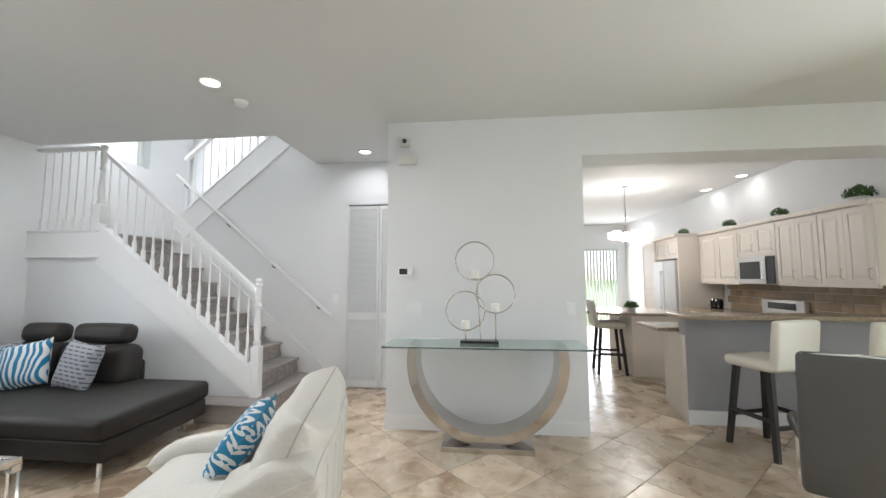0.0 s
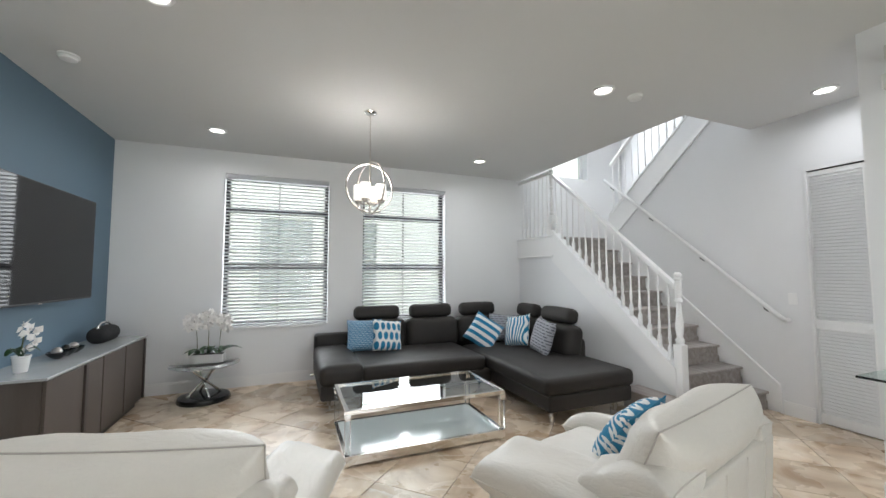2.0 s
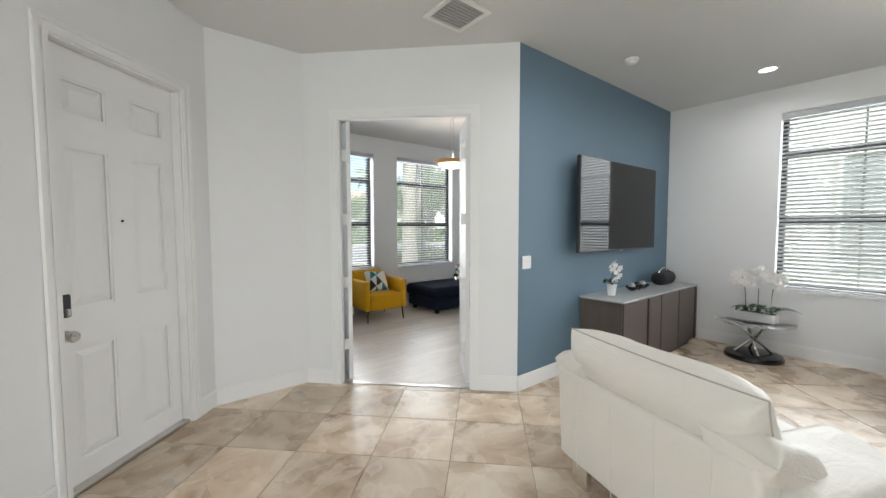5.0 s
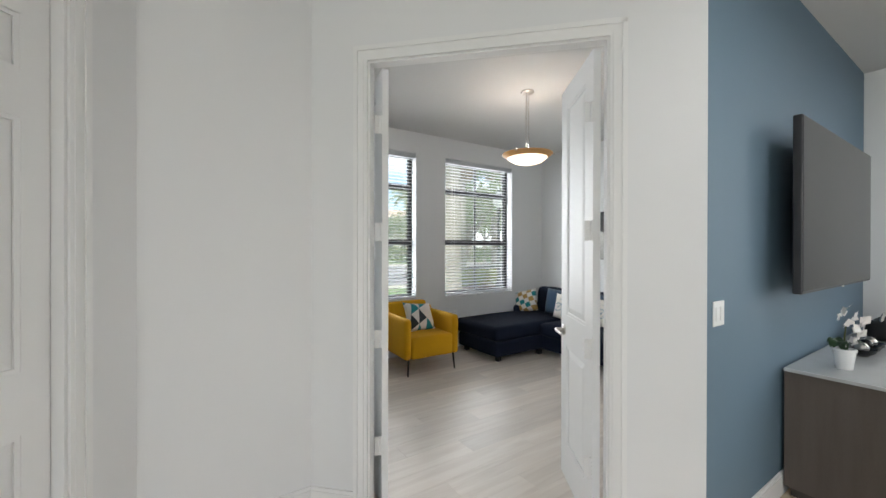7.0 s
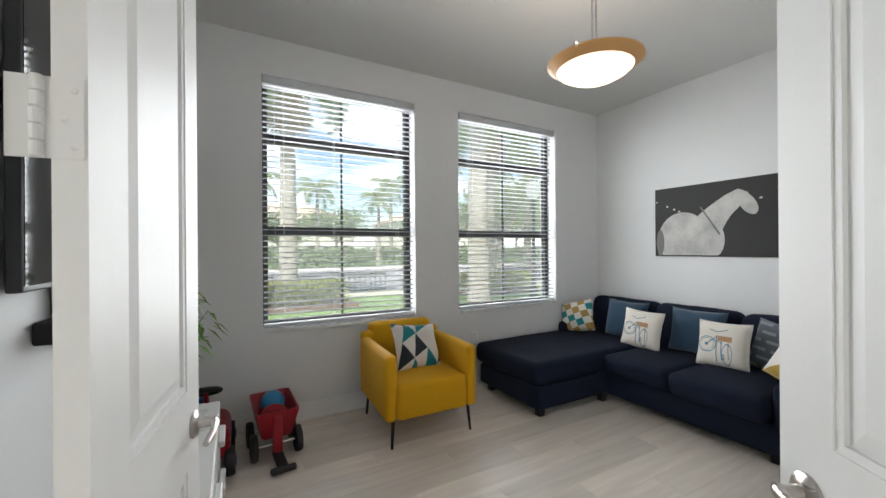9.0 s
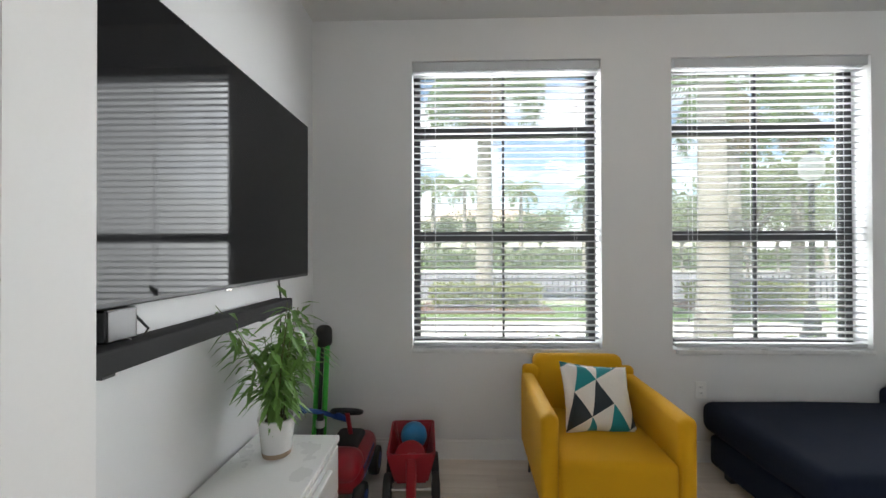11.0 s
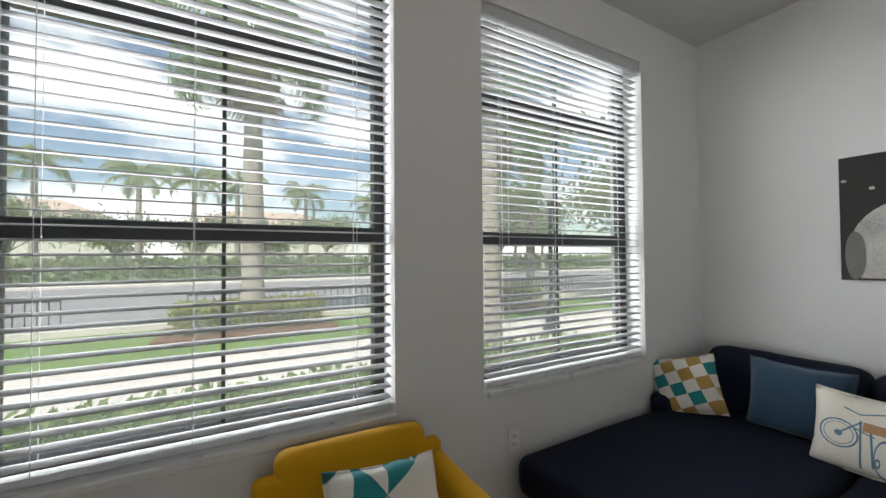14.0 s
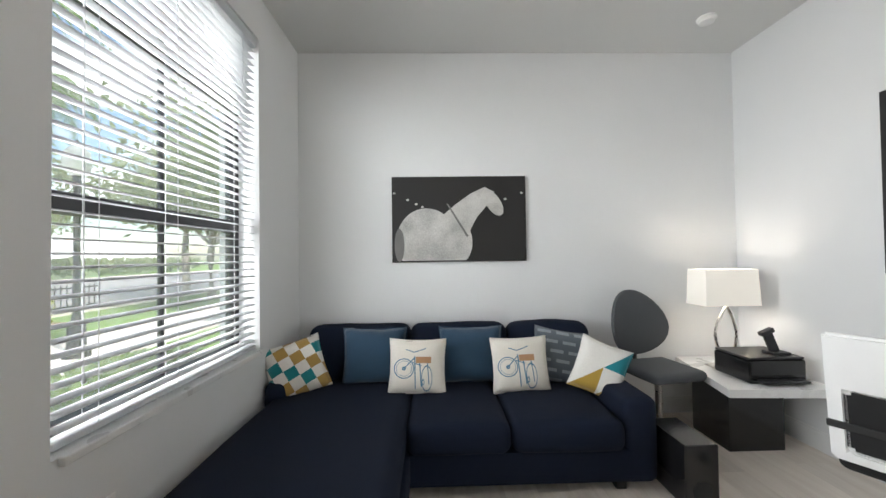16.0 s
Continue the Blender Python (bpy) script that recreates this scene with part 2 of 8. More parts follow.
def box(bm, x0, x1, y0, y1, z0, z1, m=None):
    vs = [bm.verts.new(p) for p in ((x0, y0, z0), (x1, y0, z0), (x1, y1, z0), (x0, y1, z0), (x0, y0, z1), (x1, y0, z1), (x1, y1, z1), (x0, y1, z1))]
    if m is not None:
        for v in vs:
            v.co = m @ v.co
    for f in ((0, 3, 2, 1), (4, 5, 6, 7), (0, 1, 5, 4), (1, 2, 6, 5), (2, 3, 7, 6), (3, 0, 4, 7)):
        bm.faces.new([vs[i] for i in f])
    return vs


def boxes(*rows):
    bm = bmesh.new()
    for r in rows:
        box(bm, *r)
    return bm


def bbox_bevel(x0, x1, y0, y1, z0, z1, r=0.006, seg=2):
    bm = boxes((x0, x1, y0, y1, z0, z1))
    bmesh.ops.bevel(bm, geom=bm.edges[:], offset=r, segments=seg, affect="EDGES", profile=0.5)
    return bm


def rbox(sx, sy, sz, r, crown=0.0, wrinkle=0.0, seed=0, n=5, bm=None, m=None, wscale=3.0):
    """A soft rounded block centred on x and y and standing on z = 0; crown swells its broad faces, wrinkle dents it."""
    bm = bm or bmesh.new()
    h = Vector((sx / 2, sy / 2, sz / 2))
    r = min(r, *(c * 0.98 for c in h))

    def ticks(c):
        a = [-c + r * (1 - math.cos(k * math.pi / 8)) for k in range(4)]
        mid = [-(c - r) + 2 * (c - r) * k / n for k in range(n + 1)]
        return a + mid + [-v for v in reversed(a)]

    T = [ticks(c) for c in h]
    cache = {}

    def vert(q):
        key = tuple(round(v, 5) for v in q)
        if key in cache:
            return cache[key]
        c = Vector([max(-(h[i] - r), min(h[i] - r, q[i])) for i in range(3)])
        d = Vector(q) - c
        p = c + d.normalized() * r if d.length > 1e-9 else Vector(q)
        u = [p[i] / h[i] for i in range(3)]
        for i in range(3):
            a, b2 = (i + 1) % 3, (i + 2) % 3
            p[i] += crown * u[i] * (1 - u[a] ** 2) * (1 - u[b2] ** 2) * (1.0 if h[i] == min(h) else 0.35)
        if wrinkle:
            p += (p.normalized() if p.length else p) * wrinkle * (noise.noise(Vector(p) * wscale + Vector((seed * 7.1, seed * 3.3, 0))) + 0.5 * noise.noise(Vector(p) * wscale * 2.7 + Vector((0, seed * 5.7, 1))))
        p.z += h.z
        cache[key] = bm.verts.new(m @ p if m is not None else p)
        return cache[key]

    for ax in range(3):
        a, b2 = (ax + 1) % 3, (ax + 2) % 3
        for side in (-1, 1):
            for i in range(len(T[a]) - 1):
                for j in range(len(T[b2]) - 1):
                    qs = []
                    for di, dj in ((0, 0), (1, 0), (1, 1), (0, 1)):
                        q = [0, 0, 0]
                        q[ax], q[a], q[b2] = side * h[ax], T[a][i + di], T[b2][j + dj]
                        qs.append(vert(q))
                    if len(set(qs)) == 4:
                        try:
                            bm.faces.new(qs if side > 0 else qs[::-1])
                        except ValueError:
                            pass
    return bm


def revolve(profile, seg=24, bm=None, m=None):
    """A turned solid from (radius, height) pairs."""
    bm = bm or bmesh.new()
    rings = []
    for r, z in profile:
        ring = [Vector((r * math.cos(2 * math.pi * k / seg), r * math.sin(2 * math.pi * k / seg), z)) for k in range(seg)]
        rings.append([bm.verts.new(m @ p if m is not None else p) for p in ring])
    for a, b2 in zip(rings, rings[1:]):
        for k in range(seg):
            bm.faces.new((a[k], a[(k + 1) % seg], b2[(k + 1) % seg], b2[k]))
    if profile[0][0] > 1e-6:
        bm.faces.new(rings[0][::-1])
    if profile[-1][0] > 1e-6:
        bm.faces.new(rings[-1])
    return bm


def tube(points, r, seg=10, closed=False, bm=None, taper=None):
    """A round bar along a line of points; r is one radius, taper the radius at its end."""
    bm = bm or bmesh.new()
    pts = [Vector(p) for p in points]
    n = len(pts)
    rings = []
    up = Vector((0, 0, 1))
    for i, p in enumerate(pts):
        if closed:
            d = pts[(i + 1) % n] - pts[i - 1]
        else:
            d = pts[min(i + 1, n - 1)] - pts[max(i - 1, 0)]
        d.normalize()
        side = d.cross(up)
        if side.length < 0.05:
            side = d.cross(Vector((1, 0, 0)))
        side.normalize()
        top = side.cross(d).normalized()
        rad = r if taper is None else r + (taper - r) * i / max(n - 1, 1)
        rings.append([bm.verts.new(p + (side * math.cos(2 * math.pi * k / seg) + top * math.sin(2 * math.pi * k / seg)) * rad) for k in range(seg)])
    for i in range(n if closed else n - 1):
        a, b2 = rings[i], rings[(i + 1) % n]
        for k in range(seg):
            bm.faces.new((a[k], a[(k + 1) % seg], b2[(k + 1) % seg], b2[k]))
    if not closed:
        bm.faces.new(rings[0][::-1])
        bm.faces.new(rings[-1])
    return bm


def ring_points(radius, n=48, centre=(0, 0, 0), plane="xz", a0=0.0, a1=360.0):
    out = []
    full = abs(a1 - a0) >= 359.9
    for k in range(n if full else n + 1):
        a = radians(a0 + (a1 - a0) * k / n)
        u, v = radius * math.cos(a), radius * math.sin(a)
        p = {"xz": (u, 0, v), "yz": (0, u, v), "xy": (u, v, 0)}[plane]
        out.append(Vector(p) + Vector(centre))
    return out


def extrude_poly(points, z0, z1, bm=None, m=None):
    """A prism from a plan outline."""
    bm = bm or bmesh.new()
    lo = [bm.verts.new((m @ Vector((x, y, z0))) if m is not None else (x, y, z0)) for x, y in points]
    hi = [bm.verts.new((m @ Vector((x, y, z1))) if m is not None else (x, y, z1)) for x, y in points]
    bm.faces.new(lo[::-1])
    bm.faces.new(hi)
    n = len(points)
    for i in range(n):
        bm.faces.new((lo[i], lo[(i + 1) % n], hi[(i + 1) % n], hi[i]))
    return bm


def slab_with_holes(length, z0, z1, th, holes, bm=None, m=None):
    """An upright slab along x, from y = 0 to y = th, with rectangular holes (x0, x1, z0, z1) right through it."""
    bm = bm or bmesh.new()
    xs = sorted({0.0, length, *(v for h in holes for v in h[:2])})
    zs = sorted({z0, z1, *(v for h in holes for v in h[2:])})
    solid = [[not any(h[0] <= (xs[i] + xs[i + 1]) / 2 <= h[1] and h[2] <= (zs[j] + zs[j + 1]) / 2 <= h[3] for h in holes) for j in range(len(zs) - 1)] for i in range(len(xs) - 1)]
    cache = {}

    def v(i, d, j):
        if (i, d, j) not in cache:
            p = Vector((xs[i], d * th, zs[j]))
            cache[i, d, j] = bm.verts.new(m @ p if m is not None else p)
        return cache[i, d, j]

    def at(i, j):
        return 0 <= i < len(solid) and 0 <= j < len(solid[0]) and solid[i][j]

    for i in range(len(solid)):
        for j in range(len(solid[0])):
            if not solid[i][j]:
                continue
            bm.faces.new((v(i, 0, j), v(i + 1, 0, j), v(i + 1, 0, j + 1), v(i, 0, j + 1)))
            bm.faces.new((v(i, 1, j), v(i, 1, j + 1), v(i + 1, 1, j + 1), v(i + 1, 1, j)))
            if not at(i - 1, j):
                bm.faces.new((v(i, 0, j), v(i, 0, j + 1), v(i, 1, j + 1), v(i, 1, j)))
            if not at(i + 1, j):
                bm.faces.new((v(i + 1, 0, j), v(i + 1, 1, j), v(i + 1, 1, j + 1), v(i + 1, 0, j + 1)))
            if not at(i, j - 1):
                bm.faces.new((v(i, 0, j), v(i, 1, j), v(i + 1, 1, j), v(i + 1, 0, j)))
            if not at(i, j + 1):
                bm.faces.new((v(i, 0, j + 1), v(i + 1, 0, j + 1), v(i + 1, 1, j + 1), v(i, 1, j + 1)))
    return bm


def along(p0, p1):
    """The pose whose x runs from p0 to p1 on the floor; y points to its left."""
    a = math.degrees(math.atan2(p1[1] - p0[1], p1[0] - p0[0]))
    return pose(p0[0], p0[1], 0, 0, 0, a)


def wall(name, p0, p1, th, label, material="wall", z0=0.0, z1=CEIL + 0.02, holes=()):
    """A wall whose room face runs from p0 to p1; its thickness lies to the left."""
    length = math.dist(p0, p1)
    ob = part(name, slab_with_holes(length, z0, z1, th, list(holes)), material)
    ob.matrix_world = along(p0, p1)
    return tagged(ob, label, "wall", kind="structure")


# ---- the rooms ----
XW, YO, YB, YC, YS, XE = -5.335, -5.94, -2.18, 3.223, 4.465, -0.87
D0, D1 = (-2.212, -2.178), (-0.84, -3.55)
E0, E1 = (-0.09, -3.55), (2.2, -1.26)
WZ0, WZ1 = 0.75, 2.725
LW = [(-1.03, 0.26), (0.733, 2.023)]
OW = [(-2.85, -1.56), (-4.632, -3.32)]

tagged(part("ground_slab", boxes((-5.58, 4.4, -6.18, 11.6, -0.3, -0.02)), "concrete"), "grey concrete slab under the rooms", "floor", kind="structure")
# west wall: living room, office and stairwell, thickness to the left when walking north
wall("wall_west", (XW, -6.2), (XW, 6.0), 0.25, "pale grey painted outer wall with window openings", z1=5.9,
     holes=[(a + 6.2, b + 6.2, WZ0, WZ1) for a, b in LW] + [(4.0 + 6.2, 4.9 + 6.2, 3.15, 4.6)])
wall("wall_south", (XE + 0.3, YO), (XW, YO), 0.25, "pale grey painted outer wall with two window openings",
     holes=[(XE + 0.3 - b, XE + 0.3 - a, WZ0, WZ1) for a, b in OW])
wall("wall_office_east", (XE, -3.6), (XE, YO), 0.12, "pale painted inner wall with a television")
wall("wall_blue", (-2.215, YB), (XW, YB), 0.055, "slate blue painted accent wall", "blue")
wall("wall_office_north", (XW, YB - 0.11), (-2.2, YB - 0.11), 0.053, "pale painted inner wall")
DOOR_A, DOOR_B, DOOR_H = 0.40, 1.622, 2.44
dl = math.dist(D0, D1)
wall("wall_diagonal", D1, D0, 0.06, "pale painted diagonal wall with a double door", holes=[(dl - DOOR_B, dl - DOOR_A, -1, DOOR_H)])
wall("wall_entry_niche", E0, D1, 0.12, "pale painted wall beside the front door")
FD_A, FD_B = 0.25, 1.112
wall("wall_entry", E1, E0, 0.2, "pale painted diagonal wall with the front door", holes=[(math.dist(E0, E1) - FD_B, math.dist(E0, E1) - FD_A, -1, 2.44)])
wall("wall_dining_south", (4.08, -1.26), E1, 0.2, "plain pale painted wall")
wall("wall_east", (4.08, 11.4), (4.08, -1.26), 0.2, "pale painted wall with a wide garden door", holes=[(9.1, 11.7, -1, 2.2)])
wall("wall_kitchen_north", (0.6, 11.3), (4.08, 11.3), 0.2, "pale painted wall with a sliding glass door", holes=[(1.75, 3.25, -1, 2.3)])
wall("wall_kitchen_west", (0.60, 3.3), (0.60, 11.3), 0.12, "plain pale painted wall")
tagged(part("wall_console", boxes((-1.06, 0.843, YC, YC + 0.4, 0, CEIL + 0.02), (-1.06, -0.94, YC + 0.4, YS, 0, CEIL + 0.02)), "wall"), "pale grey painted wall behind the console table", "wall", kind="structure")
tagged(part("beam_kitchen", boxes((0.843, 4.08, YC, YC + 0.4, 2.611, CEIL + 0.02)), "wall"), "painted beam over the kitchen opening", "beam", kind="structure")
# closet wall behind the stair hall, and the wall below the upper flight
wall("wall_closet", (-0.94, YS), (-2.38, YS), -0.12, "pale painted wall with a closet opening", z1=CEIL + 0.3, holes=[(0.10, 1.0, -1, 2.45)])
tagged(part("wall_closet_back", boxes((-2.0, -0.9, YS + 0.6, YS + 0.7, 0, 2.6)), "wall"), "plain closet back wall", "wall", kind="structure")

# ceilings
tagged(part("ceiling", boxes((-5.58, 4.3, -6.18, 3.407, CEIL, CEIL + 0.3), (-2.38, 4.3, 3.407, 11.5, CEIL, CEIL + 0.3)), "ceil"), "flat pale grey painted ceiling", "ceiling", kind="structure")
tagged(part("ceiling_stairwell", boxes((-5.58, -0.9, 3.2, 6.2, 5.7, 5.85)), "ceil"), "white ceiling high over the stairwell", "ceiling", kind="structure")
tagged(part("wall_upper", boxes((-5.58, -0.9, 3.2, 3.4, CEIL + 0.3, 5.7), (-1.1, -0.9, 3.4, 6.0, CEIL + 0.3, 5.7), (-5.335, -0.9, 5.75, 6.0, 0, 5.7)), "wall"), "white painted stairwell walls of the upper floor", "wall", kind="structure")

# ---- windows and blinds ----


def window(name, m, w=1.29, h=1.975, tilt=8.0, group="windows"):
    """A black-framed window with a transom, glazing bar and sill; x runs along the wall, y points into the room, z = 0 at its sill."""
    win = thing(name, m, "black metal framed window with a transom and thin glazing bars", "window", kind="structure")
    y0, y1 = -0.19, -0.13
    z1, z2 = 0.77, 1.53
    part("window_frame", boxes((0.0, 0.045, y0, y1, 0, h), (w - 0.045, w, y0, y1, 0, h), (0.045, w - 0.045, y0, y1, 0, 0.045), (0.045, w - 0.045, y0, y1, h - 0.045, h)), "black", win)
    part("transom_bar", bbox_bevel(0.045, w - 0.045, y0 - 0.01, y1 + 0.012, z2 - 0.045, z2 + 0.03, 0.006), "black", win)
    part("meeting_rail", bbox_bevel(0.045, w - 0.045, y0 - 0.01, y1 + 0.016, z1 - 0.035, z1 + 0.035, 0.006), "black", win)
    for a, b in ((0.045, z1 - 0.035), (z1 + 0.035, z2 - 0.045), (z2 + 0.03, h - 0.045)):
        part("glazing_bar", boxes((w / 2 - 0.007, w / 2 + 0.007, y0 + 0.018, y1 - 0.018, a, b)), "black", win)
        pn = part("pane", boxes((0.04, w - 0.04, y0 + 0.027, y0 + 0.032, a, b)), "pane", win)
        pn.visible_shadow = False
    part("window_sill", bbox_bevel(-0.0, w, -0.125, 0.022, -0.028, 0.004, 0.006), "sill", win, "pale marble sill")
    return win


slat_bm = bmesh.new()
SLW = 1.272
for i in range(6):
    u0, u1 = -0.025 + 0.05 * i / 6, -0.025 + 0.05 * (i + 1) / 6
    c0, c1 = 0.0035 * (1 - (u0 / 0.025) ** 2), 0.0035 * (1 - (u1 / 0.025) ** 2)
    vs = [slat_bm.verts.new(p) for p in ((0, u0, c0), (SLW, u0, c0), (SLW, u1, c1), (0, u1, c1), (0, u0, c0 + 0.0025), (SLW, u0, c0 + 0.0025), (SLW, u1, c1 + 0.0025), (0, u1, c1 + 0.0025))]
    for f in ((0, 3, 2, 1), (4, 5, 6, 7), (0, 1, 5, 4), (2, 3, 7, 6), (1, 2, 6, 5), (3, 0, 4, 7)):
        slat_bm.faces.new([vs[k] for k in f])
bmesh.ops.remove_doubles(slat_bm, verts=slat_bm.verts, dist=1e-5)
bmesh.ops.recalc_face_normals(slat_bm, faces=slat_bm.faces)
slat_mesh = bpy.data.meshes.new("slat")
slat_bm.to_mesh(slat_mesh)
slat_bm.free()
slat_mesh.materials.append(M["slat"])
slat_mesh.shade_smooth()


def blind(m, label, tilt, w=1.29, h=1.975):
    """A lowered slatted blind inside a window recess, with headrail, ladder cords, bottom rail and wand."""
    bl = thing("window_blind", m, label, "blind", "slatted window blinds")
    part("headrail", bbox_bevel(0.004, w - 0.004, -0.085, -0.012, h - 0.062, h - 0.002, 0.005), "slat", bl)
    part("bottom_rail", bbox_bevel(0.008, w - 0.008, -0.076, -0.022, 0.012, 0.036, 0.006), "slat", bl)
    n = 42
    for i in range(n):
        z = 0.062 + (h - 0.15) * i / (n - 1)
        s = new("slat", slat_mesh)
        s.parent = bl
        s.matrix_basis = pose(0.009 + random.uniform(-0.001, 0.001), -0.049, z, tilt + random.uniform(-1.2, 1.2), random.uniform(-0.08, 0.08), 0)
    for x in (0.16, w / 2 + 0.09, w - 0.16):
        part("ladder_cord", boxes((x - 0.001, x + 0.001, -0.0765, -0.0745, 0.03, h - 0.06), (x - 0.001, x + 0.001, -0.0225, -0.0205, 0.03, h - 0.06)), "slat", bl)
    part("lift_cord", tube([(w - 0.09, -0.008, h - 0.06), (w - 0.09, -0.008, 0.22)], 0.0015, 6), "slat", bl)
    part("cord_tassel", revolve([(0.002, 0.0), (0.007, 0.004), (0.005, 0.03), (0.002, 0.036)], 10, m=Matrix.Translation((w - 0.09, -0.008, 0.185))), "slat", bl)
    return bl


wi = 0
for a, b in LW:
    wi += 1
    mm = pose(XW, b, WZ0, 0, 0, -90)
    window("window_%d" % wi, mm)
    blind(mm, "white slatted blind with nearly open slats over a living room window", -28)
for a, b in OW:
    wi += 1
    mm = pose(a, YO, WZ0, 0, 0, 0)
    window("window_%d" % wi, mm)
    blind(mm, "white slatted blind with open slats over an office window", -6)
wu = thing("window_5", pose(XW, 4.9, 3.15, 0, 0, -90), "white framed high window over the stair landing", "window", kind="structure")
part("window_frame", boxes((0, 0.05, -0.2, -0.12, 0, 1.45), (0.85, 0.9, -0.2, -0.12, 0, 1.45), (0.05, 0.85, -0.2, -0.12, 0, 0.05), (0.05, 0.85, -0.2, -0.12, 1.4, 1.45)), "trim", wu)
pn = part("pane", boxes((0.05, 0.85, -0.165, -0.16, 0.05, 1.4)), "pane", wu)
pn.visible_shadow = False

# ---- doors ----


def raised(bm, x0, x1, z0, z1, y, out, inset, m=None):
    """A bevelled raised field on an upright face at y, standing out towards -y by out."""
    a = [(x0, y, z0), (x1, y, z0), (x1, y, z1), (x0, y, z1)]
    c = [(x0 + inset, y - out, z0 + inset), (x1 - inset, y - out, z0 + inset), (x1 - inset, y - out, z1 - inset), (x0 + inset, y - out, z1 - inset)]
    va, vc = [bm.verts.new(m @ Vector(p) if m is not None else p) for p in a], [bm.verts.new(m @ Vector(p) if m is not None else p) for p in c]
    bm.faces.new(vc)
    for i in range(4):
        bm.faces.new((va[i], va[(i + 1) % 4], vc[(i + 1) % 4], vc[i]))


def panel_leaf(w, h, t, fields):
    """A door leaf along x, y from 0 to t, with moulded fields sunk in both faces."""
    bm = slab_with_holes(w, 0.0, h, t, fields)
    for x0, x1, z0, z1 in fields:
        box(bm, x0, x1, t * 0.30, t * 0.70, z0, z1)
        raised(bm, x0 + 0.018, x1 - 0.018, z0 + 0.018, z1 - 0.018, t * 0.30, 0.009, 0.035)
        raised(bm, x0 + 0.018, x1 - 0.018, z0 + 0.018, z1 - 0.018, 0.0, 0.009, 0.035, pose(0, t * 0.70, 0) @ Matrix.Diagonal((1, -1, 1, 1)))
        for s, yy in ((1, 0.0), (-1, t)):
            for q in ((x0, x0 + 0.016, z0, z1), (x1 - 0.016, x1, z0, z1), (x0 + 0.016, x1 - 0.016, z0, z0 + 0.016), (x0 + 0.016, x1 - 0.016, z1 - 0.016, z1)):
                box(bm, q[0], q[1], min(yy + s * 0.003, yy + s * 0.012), max(yy + s * 0.003, yy + s * 0.012), q[2], q[3])
    return bm


def lever(parent, x, z, y, side, point):
    """A lever handle on a round rose; side -1 or 1 is the way it stands out, point the way the lever runs along x."""
    rose = part("rose", revolve([(0.033, 0), (0.033, 0.006), (0.026, 0.012), (0.012, 0.014), (0.011, 0.045), (0.014, 0.052)], 20, m=pose(x, y, z, -90 * side, 0, 0)), "nickel", parent)
    smooth(rose)
    hd = part("door_handle", tube([(x, y + side * 0.048, z), (x + point * 0.03, y + side * 0.056, z + 0.004), (x + point * 0.07, y + side * 0.056, z + 0.001), (x + point * 0.112, y + side * 0.05, z - 0.006)], 0.0105, 10, taper=0.007), "nickel", parent)
    smooth(hd)


def hinge(parent, x, y, z):
    bm = boxes((x - 0.0025, x + 0.0005, y + 0.003, y + 0.047, z - 0.05, z + 0.05), (x - 0.0025, x + 0.0005, y + 0.047, y + 0.078, z - 0.05, z + 0.05))
    for k in range(5):
        revolve([(0.006, -0.0095), (0.0072, -0.008), (0.0072, 0.008), (0.006, 0.0095)], 12, bm, Matrix.Translation((x - 0.006, y + 0.047, z - 0.04 + 0.02 * k)))
    for yy, zz in ((0.012, -0.035), (0.022, 0.0), (0.012, 0.035)):
        revolve([(0.004, 0), (0.003, 0.0015), (0, 0.0018)], 8, bm, pose(x - 0.0025, y + yy, z + zz, 0, -90, 0))
    part("hinge", bm, "trim", parent)


LEAF = 0.572
fields = [(0.115, LEAF - 0.115, 1.02, 2.30), (0.115, LEAF - 0.115, 0.21, 0.83)]


def door_leaf(name, hingepoint, tip, label):
    a = math.degrees(math.atan2(tip[1] - hingepoint[1], tip[0] - hingepoint[0]))
    d = thing(name, pose(hingepoint[0], hingepoint[1], 0.008, 0, 0, a), label, "door", "office double door")
    part("leaf", panel_leaf(LEAF, 2.425, 0.036, fields), "trim", d)
    for s, yy in ((-1, 0.0), (1, 0.036)):
        lever(d, LEAF - 0.065, 0.92, yy, s, -1)
    part("latch_plate", boxes((LEAF - 0.0005, LEAF + 0.002, 0.008, 0.028, 0.84, 1.0)), "nickel", d)
    for z in (0.34, 0.93, 1.52, 2.11):
        hinge(d, 0.0, 0.0, z)
    return d


ux, uy = (D1[0] - D0[0]) / dl, (D1[1] - D0[1]) / dl
nx, ny = -0.7071, -0.7071


def diag(s, d):
    """A place s along the diagonal wall from the blue corner and d metres into the office."""
    return (D0[0] + ux * s + nx * d, D0[1] + uy * s + ny * d)


door_leaf("office_door", diag(1.539, 0.117), (-1.292, -3.99), "white two-panel double door leaf standing open inwards")
door_leaf("office_door", diag(DOOR_A + 0.028, 0.112), (-2.345, -3.055), "white two-panel double door leaf standing open inwards")


